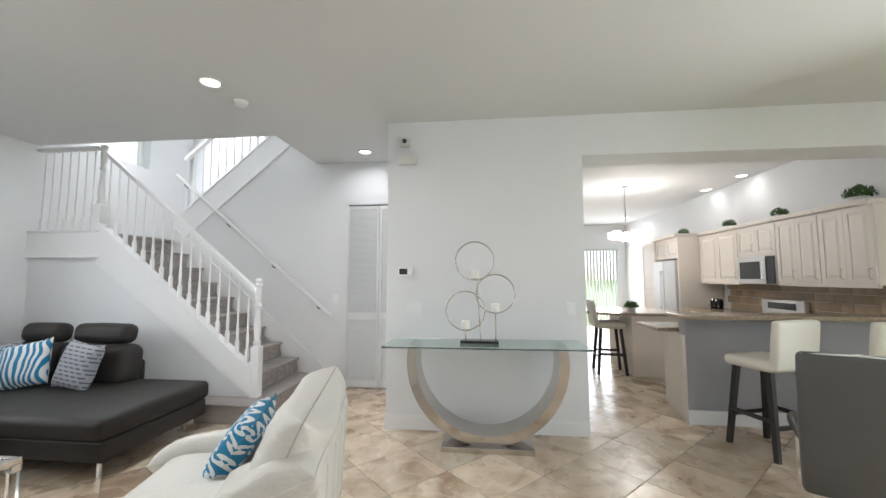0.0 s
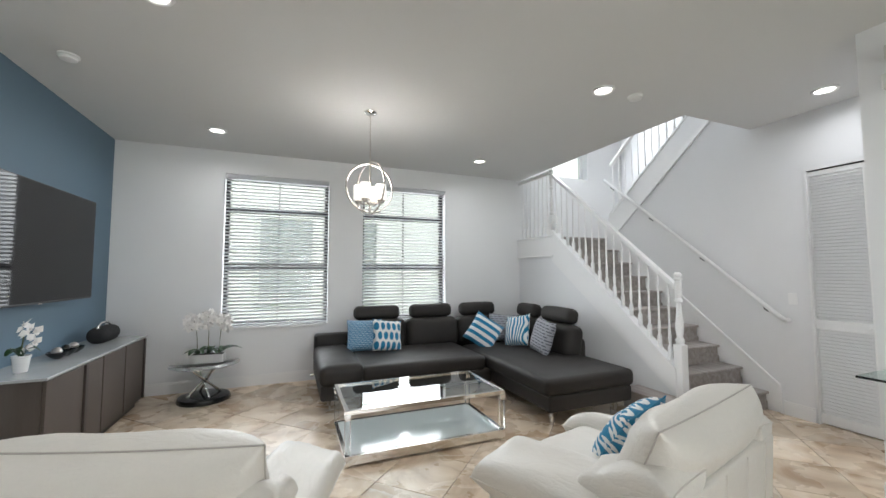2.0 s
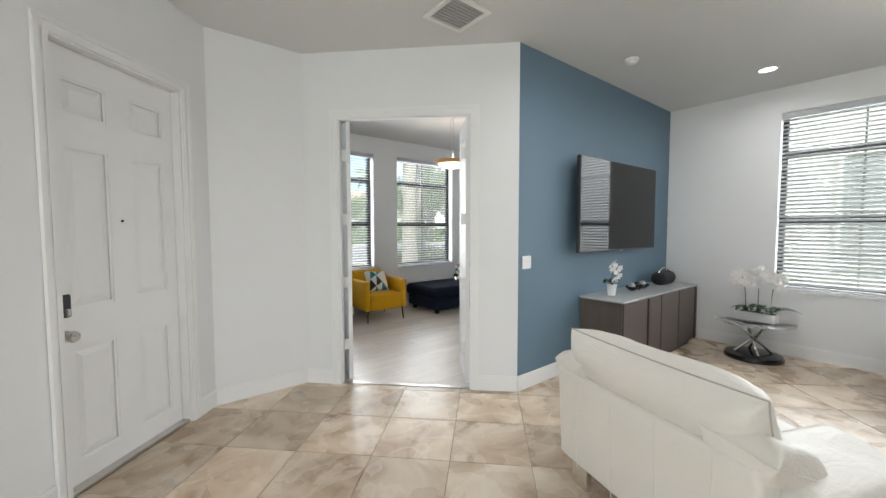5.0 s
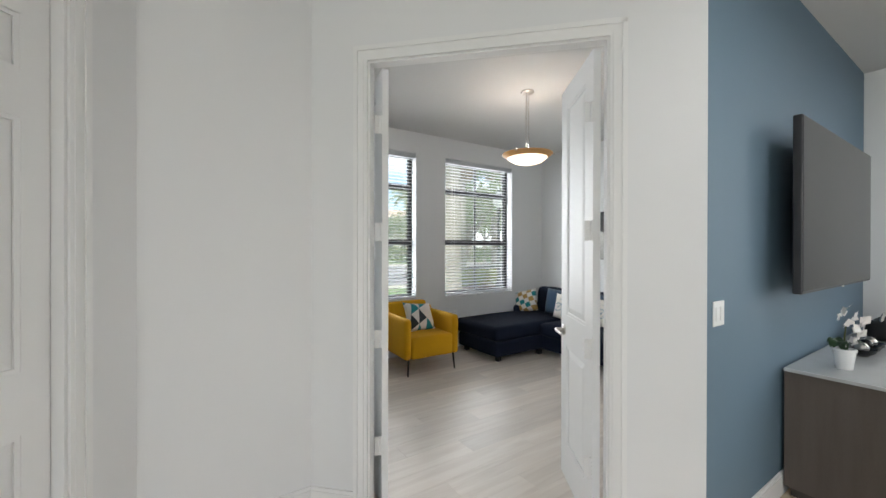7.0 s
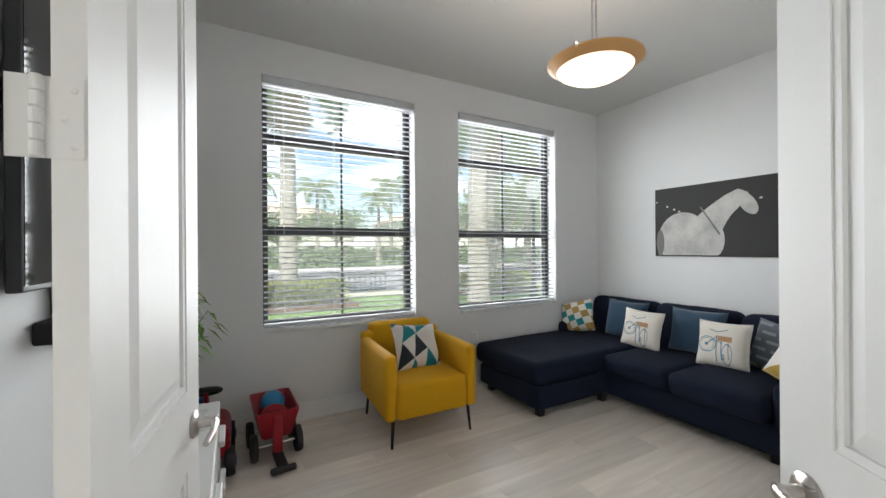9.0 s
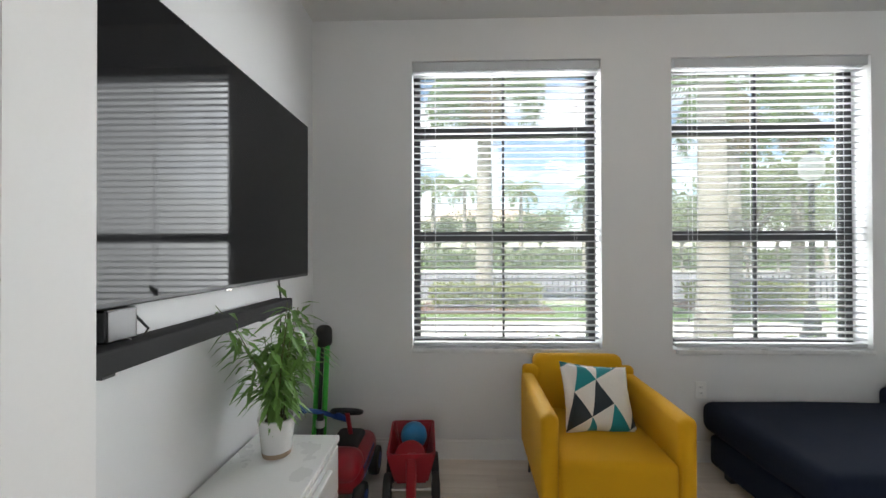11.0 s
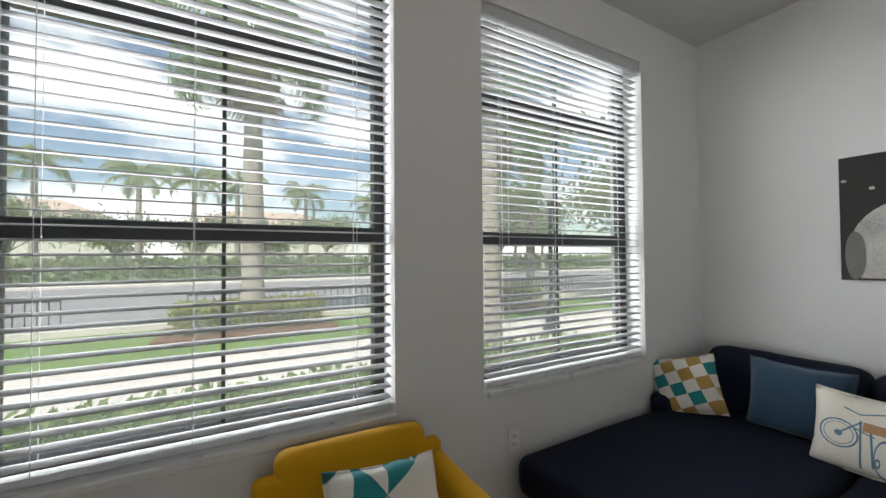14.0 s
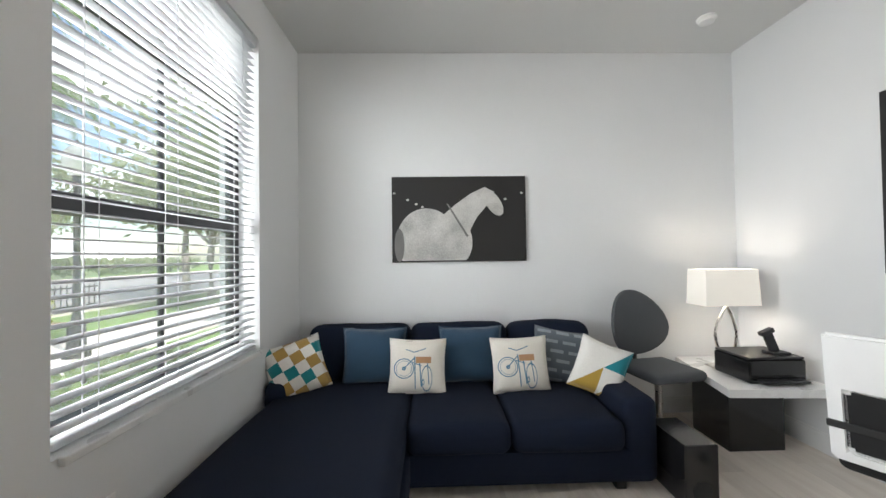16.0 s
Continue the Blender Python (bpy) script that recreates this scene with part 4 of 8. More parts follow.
def cloth(name, kind, ground, ink, scale=6.0, third=None, turn=0.0):
    """Woven cushion cloth with a printed pattern laid over its face."""
    m, n, l, b = nodes_of(name)
    co, mp = n.new("ShaderNodeTexCoord"), n.new("ShaderNodeMapping")
    mp.inputs["Rotation"].default_value = (0, radians(turn), 0)
    l.new(co.outputs["Generated"], mp.inputs[0])

    def math_node(op, a, c=None):
        q = n.new("ShaderNodeMath")
        q.operation = op
        for k, v in enumerate((a, c)):
            if v is None:
                continue
            if isinstance(v, (int, float)):
                q.inputs[k].default_value = v
            else:
                l.new(v, q.inputs[k])
        return q.outputs[0]

    if kind in ("ovals", "trellis", "cells"):
        mp.inputs["Scale"].default_value = (scale * (1.6 if kind == "ovals" else 1.0), 0.0, scale)
        v = n.new("ShaderNodeTexVoronoi")
        v.voronoi_dimensions = "2D"
        sx = n.new("ShaderNodeSeparateXYZ")
        cx = n.new("ShaderNodeCombineXYZ")
        l.new(mp.outputs[0], sx.inputs[0])
        rowi = math_node("FLOOR", sx.outputs[2])
        sh = math_node("MULTIPLY", math_node("MODULO", rowi, 2.0), 0.5)
        l.new(math_node("ADD", sx.outputs[0], sh), cx.inputs[0])
        l.new(sx.outputs[2], cx.inputs[1])
        v.inputs["Scale"].default_value = 1.0
        v.inputs["Randomness"].default_value = 0.0 if kind != "cells" else 0.35
        l.new(cx.outputs[0], v.inputs["Vector"])
        if kind == "ovals":
            gx = math_node("SUBTRACT", math_node("FRACT", math_node("ADD", sx.outputs[0], sh)), 0.5)
            gz = math_node("SUBTRACT", math_node("FRACT", sx.outputs[2]), 0.5)
            mask = math_node("LESS_THAN", math_node("ADD", math_node("MULTIPLY", gx, gx), math_node("MULTIPLY", math_node("MULTIPLY", gz, gz), 0.75)), 0.13)
        else:
            d = v.outputs["Distance"]
            mask = math_node("MULTIPLY", math_node("GREATER_THAN", d, 0.24), math_node("LESS_THAN", d, 0.42))
    elif kind == "stripes":
        mp.inputs["Scale"].default_value = (1, 0, 1)
        sx = n.new("ShaderNodeSeparateXYZ")
        l.new(mp.outputs[0], sx.inputs[0])
        s = math_node("FRACT", math_node("MULTIPLY", sx.outputs[2], scale))
        mask = math_node("GREATER_THAN", s, 0.5)
    elif kind == "meander":
        mp.inputs["Scale"].default_value = (scale, 0, scale)
        w = n.new("ShaderNodeTexWave")
        w.inputs["Scale"].default_value, w.inputs["Distortion"].default_value, w.inputs["Detail"].default_value, w.inputs["Detail Scale"].default_value = 0.75, 7.0, 0.0, 0.8
        l.new(mp.outputs[0], w.inputs[0])
        mask = math_node("GREATER_THAN", w.outputs["Fac"], 0.52)
    elif kind == "dashes":
        mp.inputs["Scale"].default_value = (scale, scale, scale)
        sx = n.new("ShaderNodeSeparateXYZ")
        l.new(mp.outputs[0], sx.inputs[0])
        a = math_node("FRACT", math_node("ADD", sx.outputs[0], math_node("MULTIPLY", math_node("FLOOR", math_node("MULTIPLY", sx.outputs[2], 2.0)), 0.37)))
        c = math_node("FRACT", math_node("MULTIPLY", sx.outputs[2], 2.0))
        mask = math_node("MULTIPLY", math_node("LESS_THAN", a, 0.72), math_node("LESS_THAN", math_node("ABSOLUTE", math_node("SUBTRACT", c, 0.5)), 0.17))
    elif kind == "triangles":
        mp.inputs["Scale"].default_value = (scale, 0, scale)
        sx = n.new("ShaderNodeSeparateXYZ")
        l.new(mp.outputs[0], sx.inputs[0])
        fx, fz = math_node("FRACT", sx.outputs[0]), math_node("FRACT", sx.outputs[2])
        cell = n.new("ShaderNodeTexWhiteNoise")
        cell.noise_dimensions = "2D"
        cc = n.new("ShaderNodeCombineXYZ")
        l.new(math_node("FLOOR", sx.outputs[0]), cc.inputs[0])
        l.new(math_node("FLOOR", sx.outputs[2]), cc.inputs[1])
        l.new(cc.outputs[0], cell.inputs[0])
        keep = math_node("GREATER_THAN", cell.outputs[0], 0.28)
        mask = math_node("MULTIPLY", math_node("GREATER_THAN", fx, fz), keep)
    elif kind == "checks":
        mp.inputs["Scale"].default_value = (scale, 0, scale)
        sx = n.new("ShaderNodeSeparateXYZ")
        l.new(mp.outputs[0], sx.inputs[0])
        mask = math_node("MODULO", math_node("ADD", math_node("FLOOR", sx.outputs[0]), math_node("FLOOR", sx.outputs[2])), 2.0)
        cell = n.new("ShaderNodeTexWhiteNoise")
        cell.noise_dimensions = "2D"
        cc = n.new("ShaderNodeCombineXYZ")
        l.new(math_node("FLOOR", sx.outputs[0]), cc.inputs[0])
        l.new(math_node("FLOOR", sx.outputs[2]), cc.inputs[1])
        l.new(cc.outputs[0], cell.inputs[0])
    elif kind == "wheels":
        sx = n.new("ShaderNodeSeparateXYZ")
        l.new(mp.outputs[0], sx.inputs[0])
        mask = None
        for px, pz, r, th in ((0.27, 0.47, 0.165, 0.009), (0.27, 0.47, 0.13, 0.004), (0.27, 0.47, 0.02, 0.015), (0.66, 0.3, 0.15, 0.009), (0.60, 0.24, 0.03, 0.01)):
            dx, dz = math_node("SUBTRACT", sx.outputs[0], px), math_node("SUBTRACT", sx.outputs[2], pz)
            if px > 0.5:
                dx = math_node("MULTIPLY", dx, 1.7)
                dz = math_node("MULTIPLY", dz, 0.7)
            dist = math_node("SQRT", math_node("ADD", math_node("MULTIPLY", dx, dx), math_node("MULTIPLY", dz, dz)))
            k = math_node("LESS_THAN", math_node("ABSOLUTE", math_node("SUBTRACT", dist, r)), th)
            mask = k if mask is None else math_node("MAXIMUM", mask, k)
        for ax, az, bx, bz, th in ((0.27, 0.47, 0.45, 0.66, 0.009), (0.45, 0.68, 0.47, 0.12, 0.010), (0.53, 0.66, 0.57, 0.16, 0.010), (0.40, 0.58, 0.57, 0.52, 0.008), (0.30, 0.80, 0.44, 0.75, 0.008), (0.44, 0.75, 0.64, 0.82, 0.008), (0.66, 0.66, 0.70, 0.2, 0.008)):
            L = math.hypot(bx - ax, bz - az)
            ex, ez = (bx - ax) / L, (bz - az) / L
            dx, dz = math_node("SUBTRACT", sx.outputs[0], ax), math_node("SUBTRACT", sx.outputs[2], az)
            t = math_node("ADD", math_node("MULTIPLY", dx, ex), math_node("MULTIPLY", dz, ez))
            d = math_node("ABSOLUTE", math_node("SUBTRACT", math_node("MULTIPLY", dx, ez), math_node("MULTIPLY", dz, ex)))
            k = math_node("MULTIPLY", math_node("LESS_THAN", d, th), math_node("MULTIPLY", math_node("GREATER_THAN", t, 0.0), math_node("LESS_THAN", t, L)))
            mask = math_node("MAXIMUM", mask, k)
    mx = n.new("ShaderNodeMixRGB")
    mx.inputs[1].default_value, mx.inputs[2].default_value = (*ground, 1), (*ink, 1)
    if mask is not None:
        l.new(mask, mx.inputs[0])
    col = mx.outputs[0]
    if third is not None and kind in ("triangles", "checks"):
        m2 = n.new("ShaderNodeMixRGB")
        m2.inputs[2].default_value = (*third, 1)
        pick = math_node("MULTIPLY", math_node("GREATER_THAN", cell.outputs[0], 0.72), mask)
        l.new(pick, m2.inputs[0])
        l.new(col, m2.inputs[1])
        col = m2.outputs[0]
    elif third is not None:
        m2 = n.new("ShaderNodeMixRGB")
        m2.inputs[2].default_value = (*third, 1)
        bx = math_node("MULTIPLY", math_node("LESS_THAN", math_node("ABSOLUTE", math_node("SUBTRACT", sx.outputs[0], 0.6)), 0.13), math_node("LESS_THAN", math_node("ABSOLUTE", math_node("SUBTRACT", sx.outputs[2], 0.62)), 0.055))
        l.new(bx, m2.inputs[0])
        l.new(col, m2.inputs[1])
        col = m2.outputs[0]
    weave, tone = n.new("ShaderNodeTexNoise"), n.new("ShaderNodeHueSaturation")
    weave.inputs["Scale"].default_value, weave.inputs["Detail"].default_value = 180, 2
    l.new(co.outputs["Object"], weave.inputs[0])
    rg = n.new("ShaderNodeMapRange")
    rg.inputs[3].default_value, rg.inputs[4].default_value = 0.88, 1.1
    l.new(weave.outputs[0], rg.inputs[0])
    l.new(rg.outputs[0], tone.inputs["Value"])
    l.new(col, tone.inputs["Color"])
    l.new(tone.outputs[0], b.inputs["Base Color"])
    b.inputs["Roughness"].default_value = 0.9
    b.inputs["Sheen Weight"].default_value = 0.15
    bp = n.new("ShaderNodeBump")
    bp.inputs["Strength"].default_value, bp.inputs["Distance"].default_value = 0.35, 0.003
    l.new(weave.outputs[0], bp.inputs["Height"])
    l.new(bp.outputs[0], b.inputs["Normal"])
    return m


WHITE, SEA, TEAL = (0.74, 0.75, 0.74), (0.015, 0.20, 0.36), (0.01, 0.22, 0.24)
M["c_ovals"] = cloth("oval_print", "ovals", SEA, WHITE, 4.2)
M["c_ovals_b"] = cloth("drop_print", "ovals", WHITE, SEA, 3.3)
M["c_stripe"] = cloth("stripe_print", "stripes", SEA, WHITE, 4.5)
M["c_maze"] = cloth("meander_print", "meander", SEA, WHITE, 3.6)
M["c_light"] = cloth("light_blue_weave", "dashes", (0.10, 0.24, 0.38), (0.42, 0.55, 0.64), 9)
M["c_grey"] = cloth("grey_dash_weave", "dashes", (0.30, 0.31, 0.34), (0.075, 0.08, 0.10), 6)
M["c_trellis"] = cloth("trellis_print", "trellis", (0.015, 0.20, 0.36), WHITE, 4.6)
M["c_tri"] = cloth("triangle_print", "triangles", (0.75, 0.72, 0.67), (0.01, 0.22, 0.24), 2.6, (0.02, 0.03, 0.04), 32)
M["c_tri2"] = cloth("bold_triangle_print", "triangles", (0.76, 0.74, 0.70), (0.01, 0.22, 0.27), 1.9, (0.45, 0.29, 0.05))
M["c_check"] = cloth("check_print", "checks", (0.75, 0.72, 0.67), (0.01, 0.22, 0.24), 5.0, (0.42, 0.26, 0.07), 14)
M["c_bike"] = cloth("wheel_print", "wheels", (0.75, 0.71, 0.64), (0.10, 0.22, 0.32), 1.0, (0.45, 0.25, 0.13))
M["c_blue"] = surf("plain_blue_weave", (0.020, 0.055, 0.10), 0.9, var=0.12, scale=14, bump=0.5, bscale=300, sheen=0.2)
M["c_slate"] = cloth("slate_weave", "dashes", (0.10, 0.12, 0.14), (0.26, 0.29, 0.31), 3)


def cushion(m, w, h, d, cloth_name, label, seed=0, group="throw cushions"):
    """A plump square throw cushion standing on its lower edge; y is its thickness, the piped seam runs round its edge."""
    th = thing("cushion", m, label, "cushion", group)
    bm = bmesh.new()
    N = 14
    grid = {}
    for side in (-1, 1):
        for i in range(N + 1):
            for j in range(N + 1):
                u, v = -1 + 2 * i / N, -1 + 2 * j / N
                edge = i in (0, N) or j in (0, N)
                if edge and side == 1:
                    grid[side, i, j] = grid[-1, i, j]
                    continue
                pinch = 1 - 0.075 * (1 - u * u) * v * v * v * v - 0.0
                pinch2 = 1 - 0.075 * (1 - v * v) * u * u * u * u
                x, z = u * w / 2 * pinch2, v * h / 2 * pinch
                prof = max(0.0, (1 - u ** 4)) ** 0.6 * max(0.0, (1 - v ** 4)) ** 0.6
                y = side * d / 2 * prof
                nz = noise.noise(Vector((u * 1.7 + seed * 3.1, v * 1.7, side + seed)))
                y += d * 0.07 * nz * prof
                grid[side, i, j] = bm.verts.new((x, y, z + h / 2 + 0.012 * noise.noise(Vector((u * 2 + seed, 0, v)))))
    for side in (-1, 1):
        for i in range(N):
            for j in range(N):
                q = [grid[side, i, j], grid[side, i + 1, j], grid[side, i + 1, j + 1], grid[side, i, j + 1]]
                try:
                    bm.faces.new(q if side == -1 else q[::-1])
                except ValueError:
                    pass
    ob = part("cover", bm, cloth_name, th)
    ob.data.shade_smooth()
    pts = []
    for k in range(4 * N):
        a, b = divmod(k, N)
        i, j = ((b, 0), (N, b), (N - b, N), (0, N - b))[a]
        u, v = -1 + 2 * i / N, -1 + 2 * j / N
        pts.append((u * w / 2 * (1 - 0.075 * (1 - v * v) * u ** 4), 0, v * h / 2 * (1 - 0.075 * (1 - u * u) * v ** 4) + h / 2))
    sm = part("seam", tube(pts, 0.004, 6, closed=True), cloth_name, th)
    sm.data.shade_smooth()
    return th


# ---- living room: grey leather corner sofa ----
M["grey_leather"] = surf("charcoal_leather", (0.029, 0.026, 0.024), 0.5, spec=0.25, var=0.12, scale=5, bump=0.35, bscale=140)
M["white_leather"] = surf("white_leather", (0.66, 0.63, 0.575), 0.38, var=0.04, scale=4, bump=0.25, bscale=110)
t = M["white_leather"].node_tree
wr_n, wr_b = t.nodes.new("ShaderNodeTexNoise"), t.nodes.new("ShaderNodeBump")
wr_n.inputs["Scale"].default_value, wr_n.inputs["Detail"].default_value, wr_n.inputs["Distortion"].default_value = 5.0, 2.0, 2.2
wr_b.inputs["Strength"].default_value, wr_b.inputs["Distance"].default_value = 0.16, 0.03
t.links.new(wr_n.outputs[0], wr_b.inputs["Height"])
t.links.new(wr_b.outputs[0], [n for n in t.nodes if n.type == "BUMP"][0].inputs["Normal"])
M["stitch"] = surf("taupe_piping", (0.42, 0.39, 0.35), 0.6)
M["stitch_dark"] = surf("black_piping", (0.022, 0.021, 0.02), 0.5)


def soft(name, centre, size, r, material, parent, crown=0.0, wrinkle=0.0, seed=0, rot=(0, 0, 0), n=5, label="", wscale=3.0):
    """A padded block: centre is the middle of its underside."""
    ob = part(name, rbox(*size, r, crown, wrinkle, seed, n, wscale=wscale), material, parent, label)
    ob.matrix_basis = pose(*centre, *rot)
    ob.data.shade_smooth()
    return ob


so = thing("corner_sofa", pose(0, 0, 0), "charcoal grey leather corner sofa with headrests on chrome feet", "sofa")
GL = "grey_leather"
soft("base", (-4.53, 1.56, 0.135), (1.26, 2.96, 0.16), 0.03, GL, so)
soft("base", (-3.35, 2.53, 0.135), (1.14, 1.02, 0.16), 0.03, GL, so)
soft("seat_cushion", (-4.42, 1.235, 0.285), (1.04, 1.47, 0.165), 0.05, GL, so, 0.012, 0.006, 1)
soft("chaise_cushion", (-3.72, 2.53, 0.285), (1.90, 1.09, 0.165), 0.05, GL, so, 0.012, 0.006, 2)
soft("armrest", (-4.50, 0.29, 0.27), (1.25, 0.44, 0.22), 0.07, GL, so, 0.02, 0.008, 3)
soft("back_frame", (-5.16, 1.58, 0.135), (0.20, 3.0, 0.50), 0.05, GL, so)
soft("back_frame", (-4.30, 3.06, 0.135), (1.55, 0.16, 0.50), 0.05, GL, so)
for k, (y, w) in enumerate(((0.89, 0.76), (1.67, 0.76), (2.42, 0.70))):
    soft("back_cushion", (-4.98, y, 0.40), (0.24, w, 0.40), 0.08, GL, so, 0.02, 0.008, 10 + k, (0, -9, 0))
    hr = soft("headrest", (-5.04, y, 0.80), (0.17, w * 0.82, 0.19), 0.07, GL, so, 0.012, 0.006, 20 + k, (0, -10, 0))
    part("headrest_post", boxes((-5.07, -5.05, y - 0.12, y - 0.09, 0.70, 0.84), (-5.07, -5.05, y + 0.09, y + 0.12, 0.70, 0.84)), "chrome", so)
for k, (x, w) in enumerate(((-4.53, 0.56), (-3.87, 0.74))):
    soft("back_cushion", (x, 2.93, 0.40), (w, 0.26, 0.40), 0.09, GL, so, 0.02, 0.008, 13 + k, (-9, 0, 0))
    soft("headrest", (x, 2.99, 0.80), (w * 0.82, 0.17, 0.19), 0.07, GL, so, 0.012, 0.006, 23 + k, (-10, 0, 0))
    part("headrest_post", boxes((x - 0.12, x - 0.09, 2.99, 3.01, 0.70, 0.84), (x + 0.09, x + 0.12, 2.99, 3.01, 0.70, 0.84)), "chrome", so)
for x, y, a in ((-2.90, 2.12, 0), (-2.90, 2.95, 90), (-4.02, 0.17, -90), (-5.1, 0.17, 180), (-5.05, 3.0, 90), (-3.98, 1.9, 0)):
    f = part("foot", boxes((-0.005, 0.0, -0.0, 0.13, 0.115, 0.135), (-0.13, 0.0, -0.005, 0.0, 0.115, 0.135), (-0.02, 0.0, -0.0, 0.02, 0, 0.118)), "chrome", so, "chrome corner foot")
    f.matrix_basis = pose(x, y, 0, 0, 0, a)
part("seam", tube([(-4.42, 1.985, 0.445), (-3.90, 1.985, 0.448), (-3.895, 1.985, 0.30)], 0.004, 6), "stitch_dark", so)
part("seam", tube([(-2.775, 2.0, 0.288), (-3.9, 2.0, 0.288)], 0.004, 6), "stitch_dark", so)

cushion(pose(-4.70, 0.66, 0.45, -18, 0, 82), 0.44, 0.40, 0.15, "c_light", "light blue woven cushion on the grey sofa", 1)
cushion(pose(-4.60, 0.93, 0.45, -20, 8, 100), 0.40, 0.40, 0.14, "c_ovals_b", "blue and white oval print cushion on the grey sofa", 2)
cushion(pose(-4.45, 2.10, 0.47, -22, 33, 62), 0.42, 0.42, 0.15, "c_stripe", "blue and white striped cushion tilted on the grey sofa", 3)
cushion(pose(-4.62, 2.58, 0.45, -16, 0, 40), 0.42, 0.40, 0.14, "c_grey", "grey dashed cushion in the sofa corner", 4)
cushion(pose(-4.22, 2.58, 0.46, -20, -12, 15), 0.42, 0.42, 0.15, "c_maze", "blue and white meander print cushion on the grey sofa", 5)
cushion(pose(-3.80, 2.62, 0.45, -16, 6, -8), 0.42, 0.42, 0.15, "c_grey", "grey dashed cushion leaning on the sofa back", 6)

# ---- coffee table ----
M["clear"] = glass("clear_glass", (0.93, 0.98, 0.96))
M["green_glass"] = glass("green_edged_glass", (0.74, 0.90, 0.86))
M["acrylic"] = glass("clear_acrylic", (0.97, 0.98, 0.98), 0.02, 1.4)
M["frost"] = surf("white_back_painted_glass", (0.66, 0.72, 0.72), 0.07, var=0.02, rvar=0.05, coat=0.5)
ct = thing("coffee_table", pose(-3.13, 0.85, 0), "chrome and clear acrylic coffee table with glass top", "coffee table")
hx, hy = 0.37, 0.68


def frame_ring(z0, z1, w):
    return boxes((-hx, hx, -hy, -hy + w, z0, z1), (-hx, hx, hy - w, hy, z0, z1), (-hx, -hx + w, -hy + w, hy - w, z0, z1), (hx - w, hx, -hy + w, hy - w, z0, z1))


part("top_frame", frame_ring(0.385, 0.415, 0.03), "chrome", ct)
part("glass_top", bbox_bevel(-hx + 0.03, hx - 0.03, -hy + 0.03, hy - 0.03, 0.403, 0.413, 0.001), "clear", ct, "clear glass top")
part("bottom_frame", frame_ring(0.02, 0.085, 0.03), "chrome", ct)
part("lower_shelf", boxes((-hx + 0.03, hx - 0.03, -hy + 0.03, hy - 0.03, 0.055, 0.075)), "frost", ct, "pale glass lower shelf")
for sx in (-1, 1):
    for sy in (-1, 1):
        cx, cy = sx * (hx - 0.022), sy * (hy - 0.022)
        part("leg", bbox_bevel(cx - 0.02, cx + 0.02, cy - 0.02, cy + 0.02, 0.085, 0.385, 0.003), "acrylic", ct, "clear acrylic leg")
        part("collar", bbox_bevel(cx - 0.024, cx + 0.024, cy - 0.024, cy + 0.024, 0.34, 0.386, 0.003), "chrome", ct)
        part("foot", revolve([(0.018, 0), (0.018, 0.02)], 14, m=Matrix.Translation((cx, cy, 0))), "chrome", ct)

# ---- chandelier ----
M["opal"] = glow("opal_shade_glass", (1.0, 0.95, 0.88), 0.6)
ch = thing("chandelier", pose(-3.46, 0.47, 0), "nickel orb chandelier with four white glass shades", "chandelier")
smooth(part("canopy", revolve([(0.062, CEIL), (0.064, CEIL - 0.012), (0.05, CEIL - 0.022), (0.012, CEIL - 0.03)], 24), "chrome", ch))
part("rod", tube([(0, 0, CEIL - 0.02), (0, 0, 2.5)], 0.006, 10), "nickel", ch)
smooth(part("stem", revolve([(0.007, 2.5), (0.013, 2.48), (0.011, 2.44), (0.011, 2.06), (0.016, 2.04), (0.011, 2.02), (0.006, 1.985), (0, 1.98)], 14), "nickel", ch))
for a, rr in ((20, 0.255), (100, 0.235)):
    ring = part("ring", tube(ring_points(rr, 56), 0.0085, 8, closed=True), "nickel", ch)
    ring.matrix_basis = pose(0, 0, 2.255, 0, 0, a)
    ring.data.shade_smooth()
for k in range(4):
    a = radians(45 + 90 * k + 12)
    x, y = 0.115 * math.cos(a), 0.115 * math.sin(a)
    part("arm", tube([(0.01 * math.cos(a), 0.01 * math.sin(a), 2.10), (x * 0.6, y * 0.6, 2.105), (x, y, 2.115)], 0.008, 8), "nickel", ch)
    cup = part("cup", revolve([(0.012, 2.10), (0.035, 2.12), (0.04, 2.135)], 16, m=Matrix.Translation((x, y, 0))), "nickel", ch)
    sh = part("shade", revolve([(0.044, 2.137), (0.047, 2.15), (0.047, 2.285), (0.044, 2.285), (0.043, 2.15)], 22, m=Matrix.Translation((x, y, 0))), "opal", ch, "lit white glass shade")
    sh.data.shade_smooth()
lamp("chandelier_glow", "POINT", (-3.46, 0.47, 2.36), 19, (1.0, 0.95, 0.9), size=0.12)

# ---- television and cabinet ----
M["screen"] = surf("black_screen", (0.008, 0.008, 0.009), 0.035, spec=0.22, var=0.05, rvar=0.05)
tv = thing("television", pose(-3.735, YB, 0), "large flat black television mounted on the blue wall", "television")
part("panel", bbox_bevel(-0.82, 0.82, 0.115, 0.155, 1.202, 2.138, 0.006), "black", tv)
part("screen", boxes((-0.812, 0.812, 0.1545, 0.157, 1.218, 2.13)), "screen", tv, "glossy black screen")
part("wall_mount", boxes((-0.3, 0.3, 0.002, 0.115, 1.45, 1.85)), "black", tv)
part("logo_bar", boxes((-0.02, 0.02, 0.155, 0.159, 1.199, 1.206)), "nickel", tv)
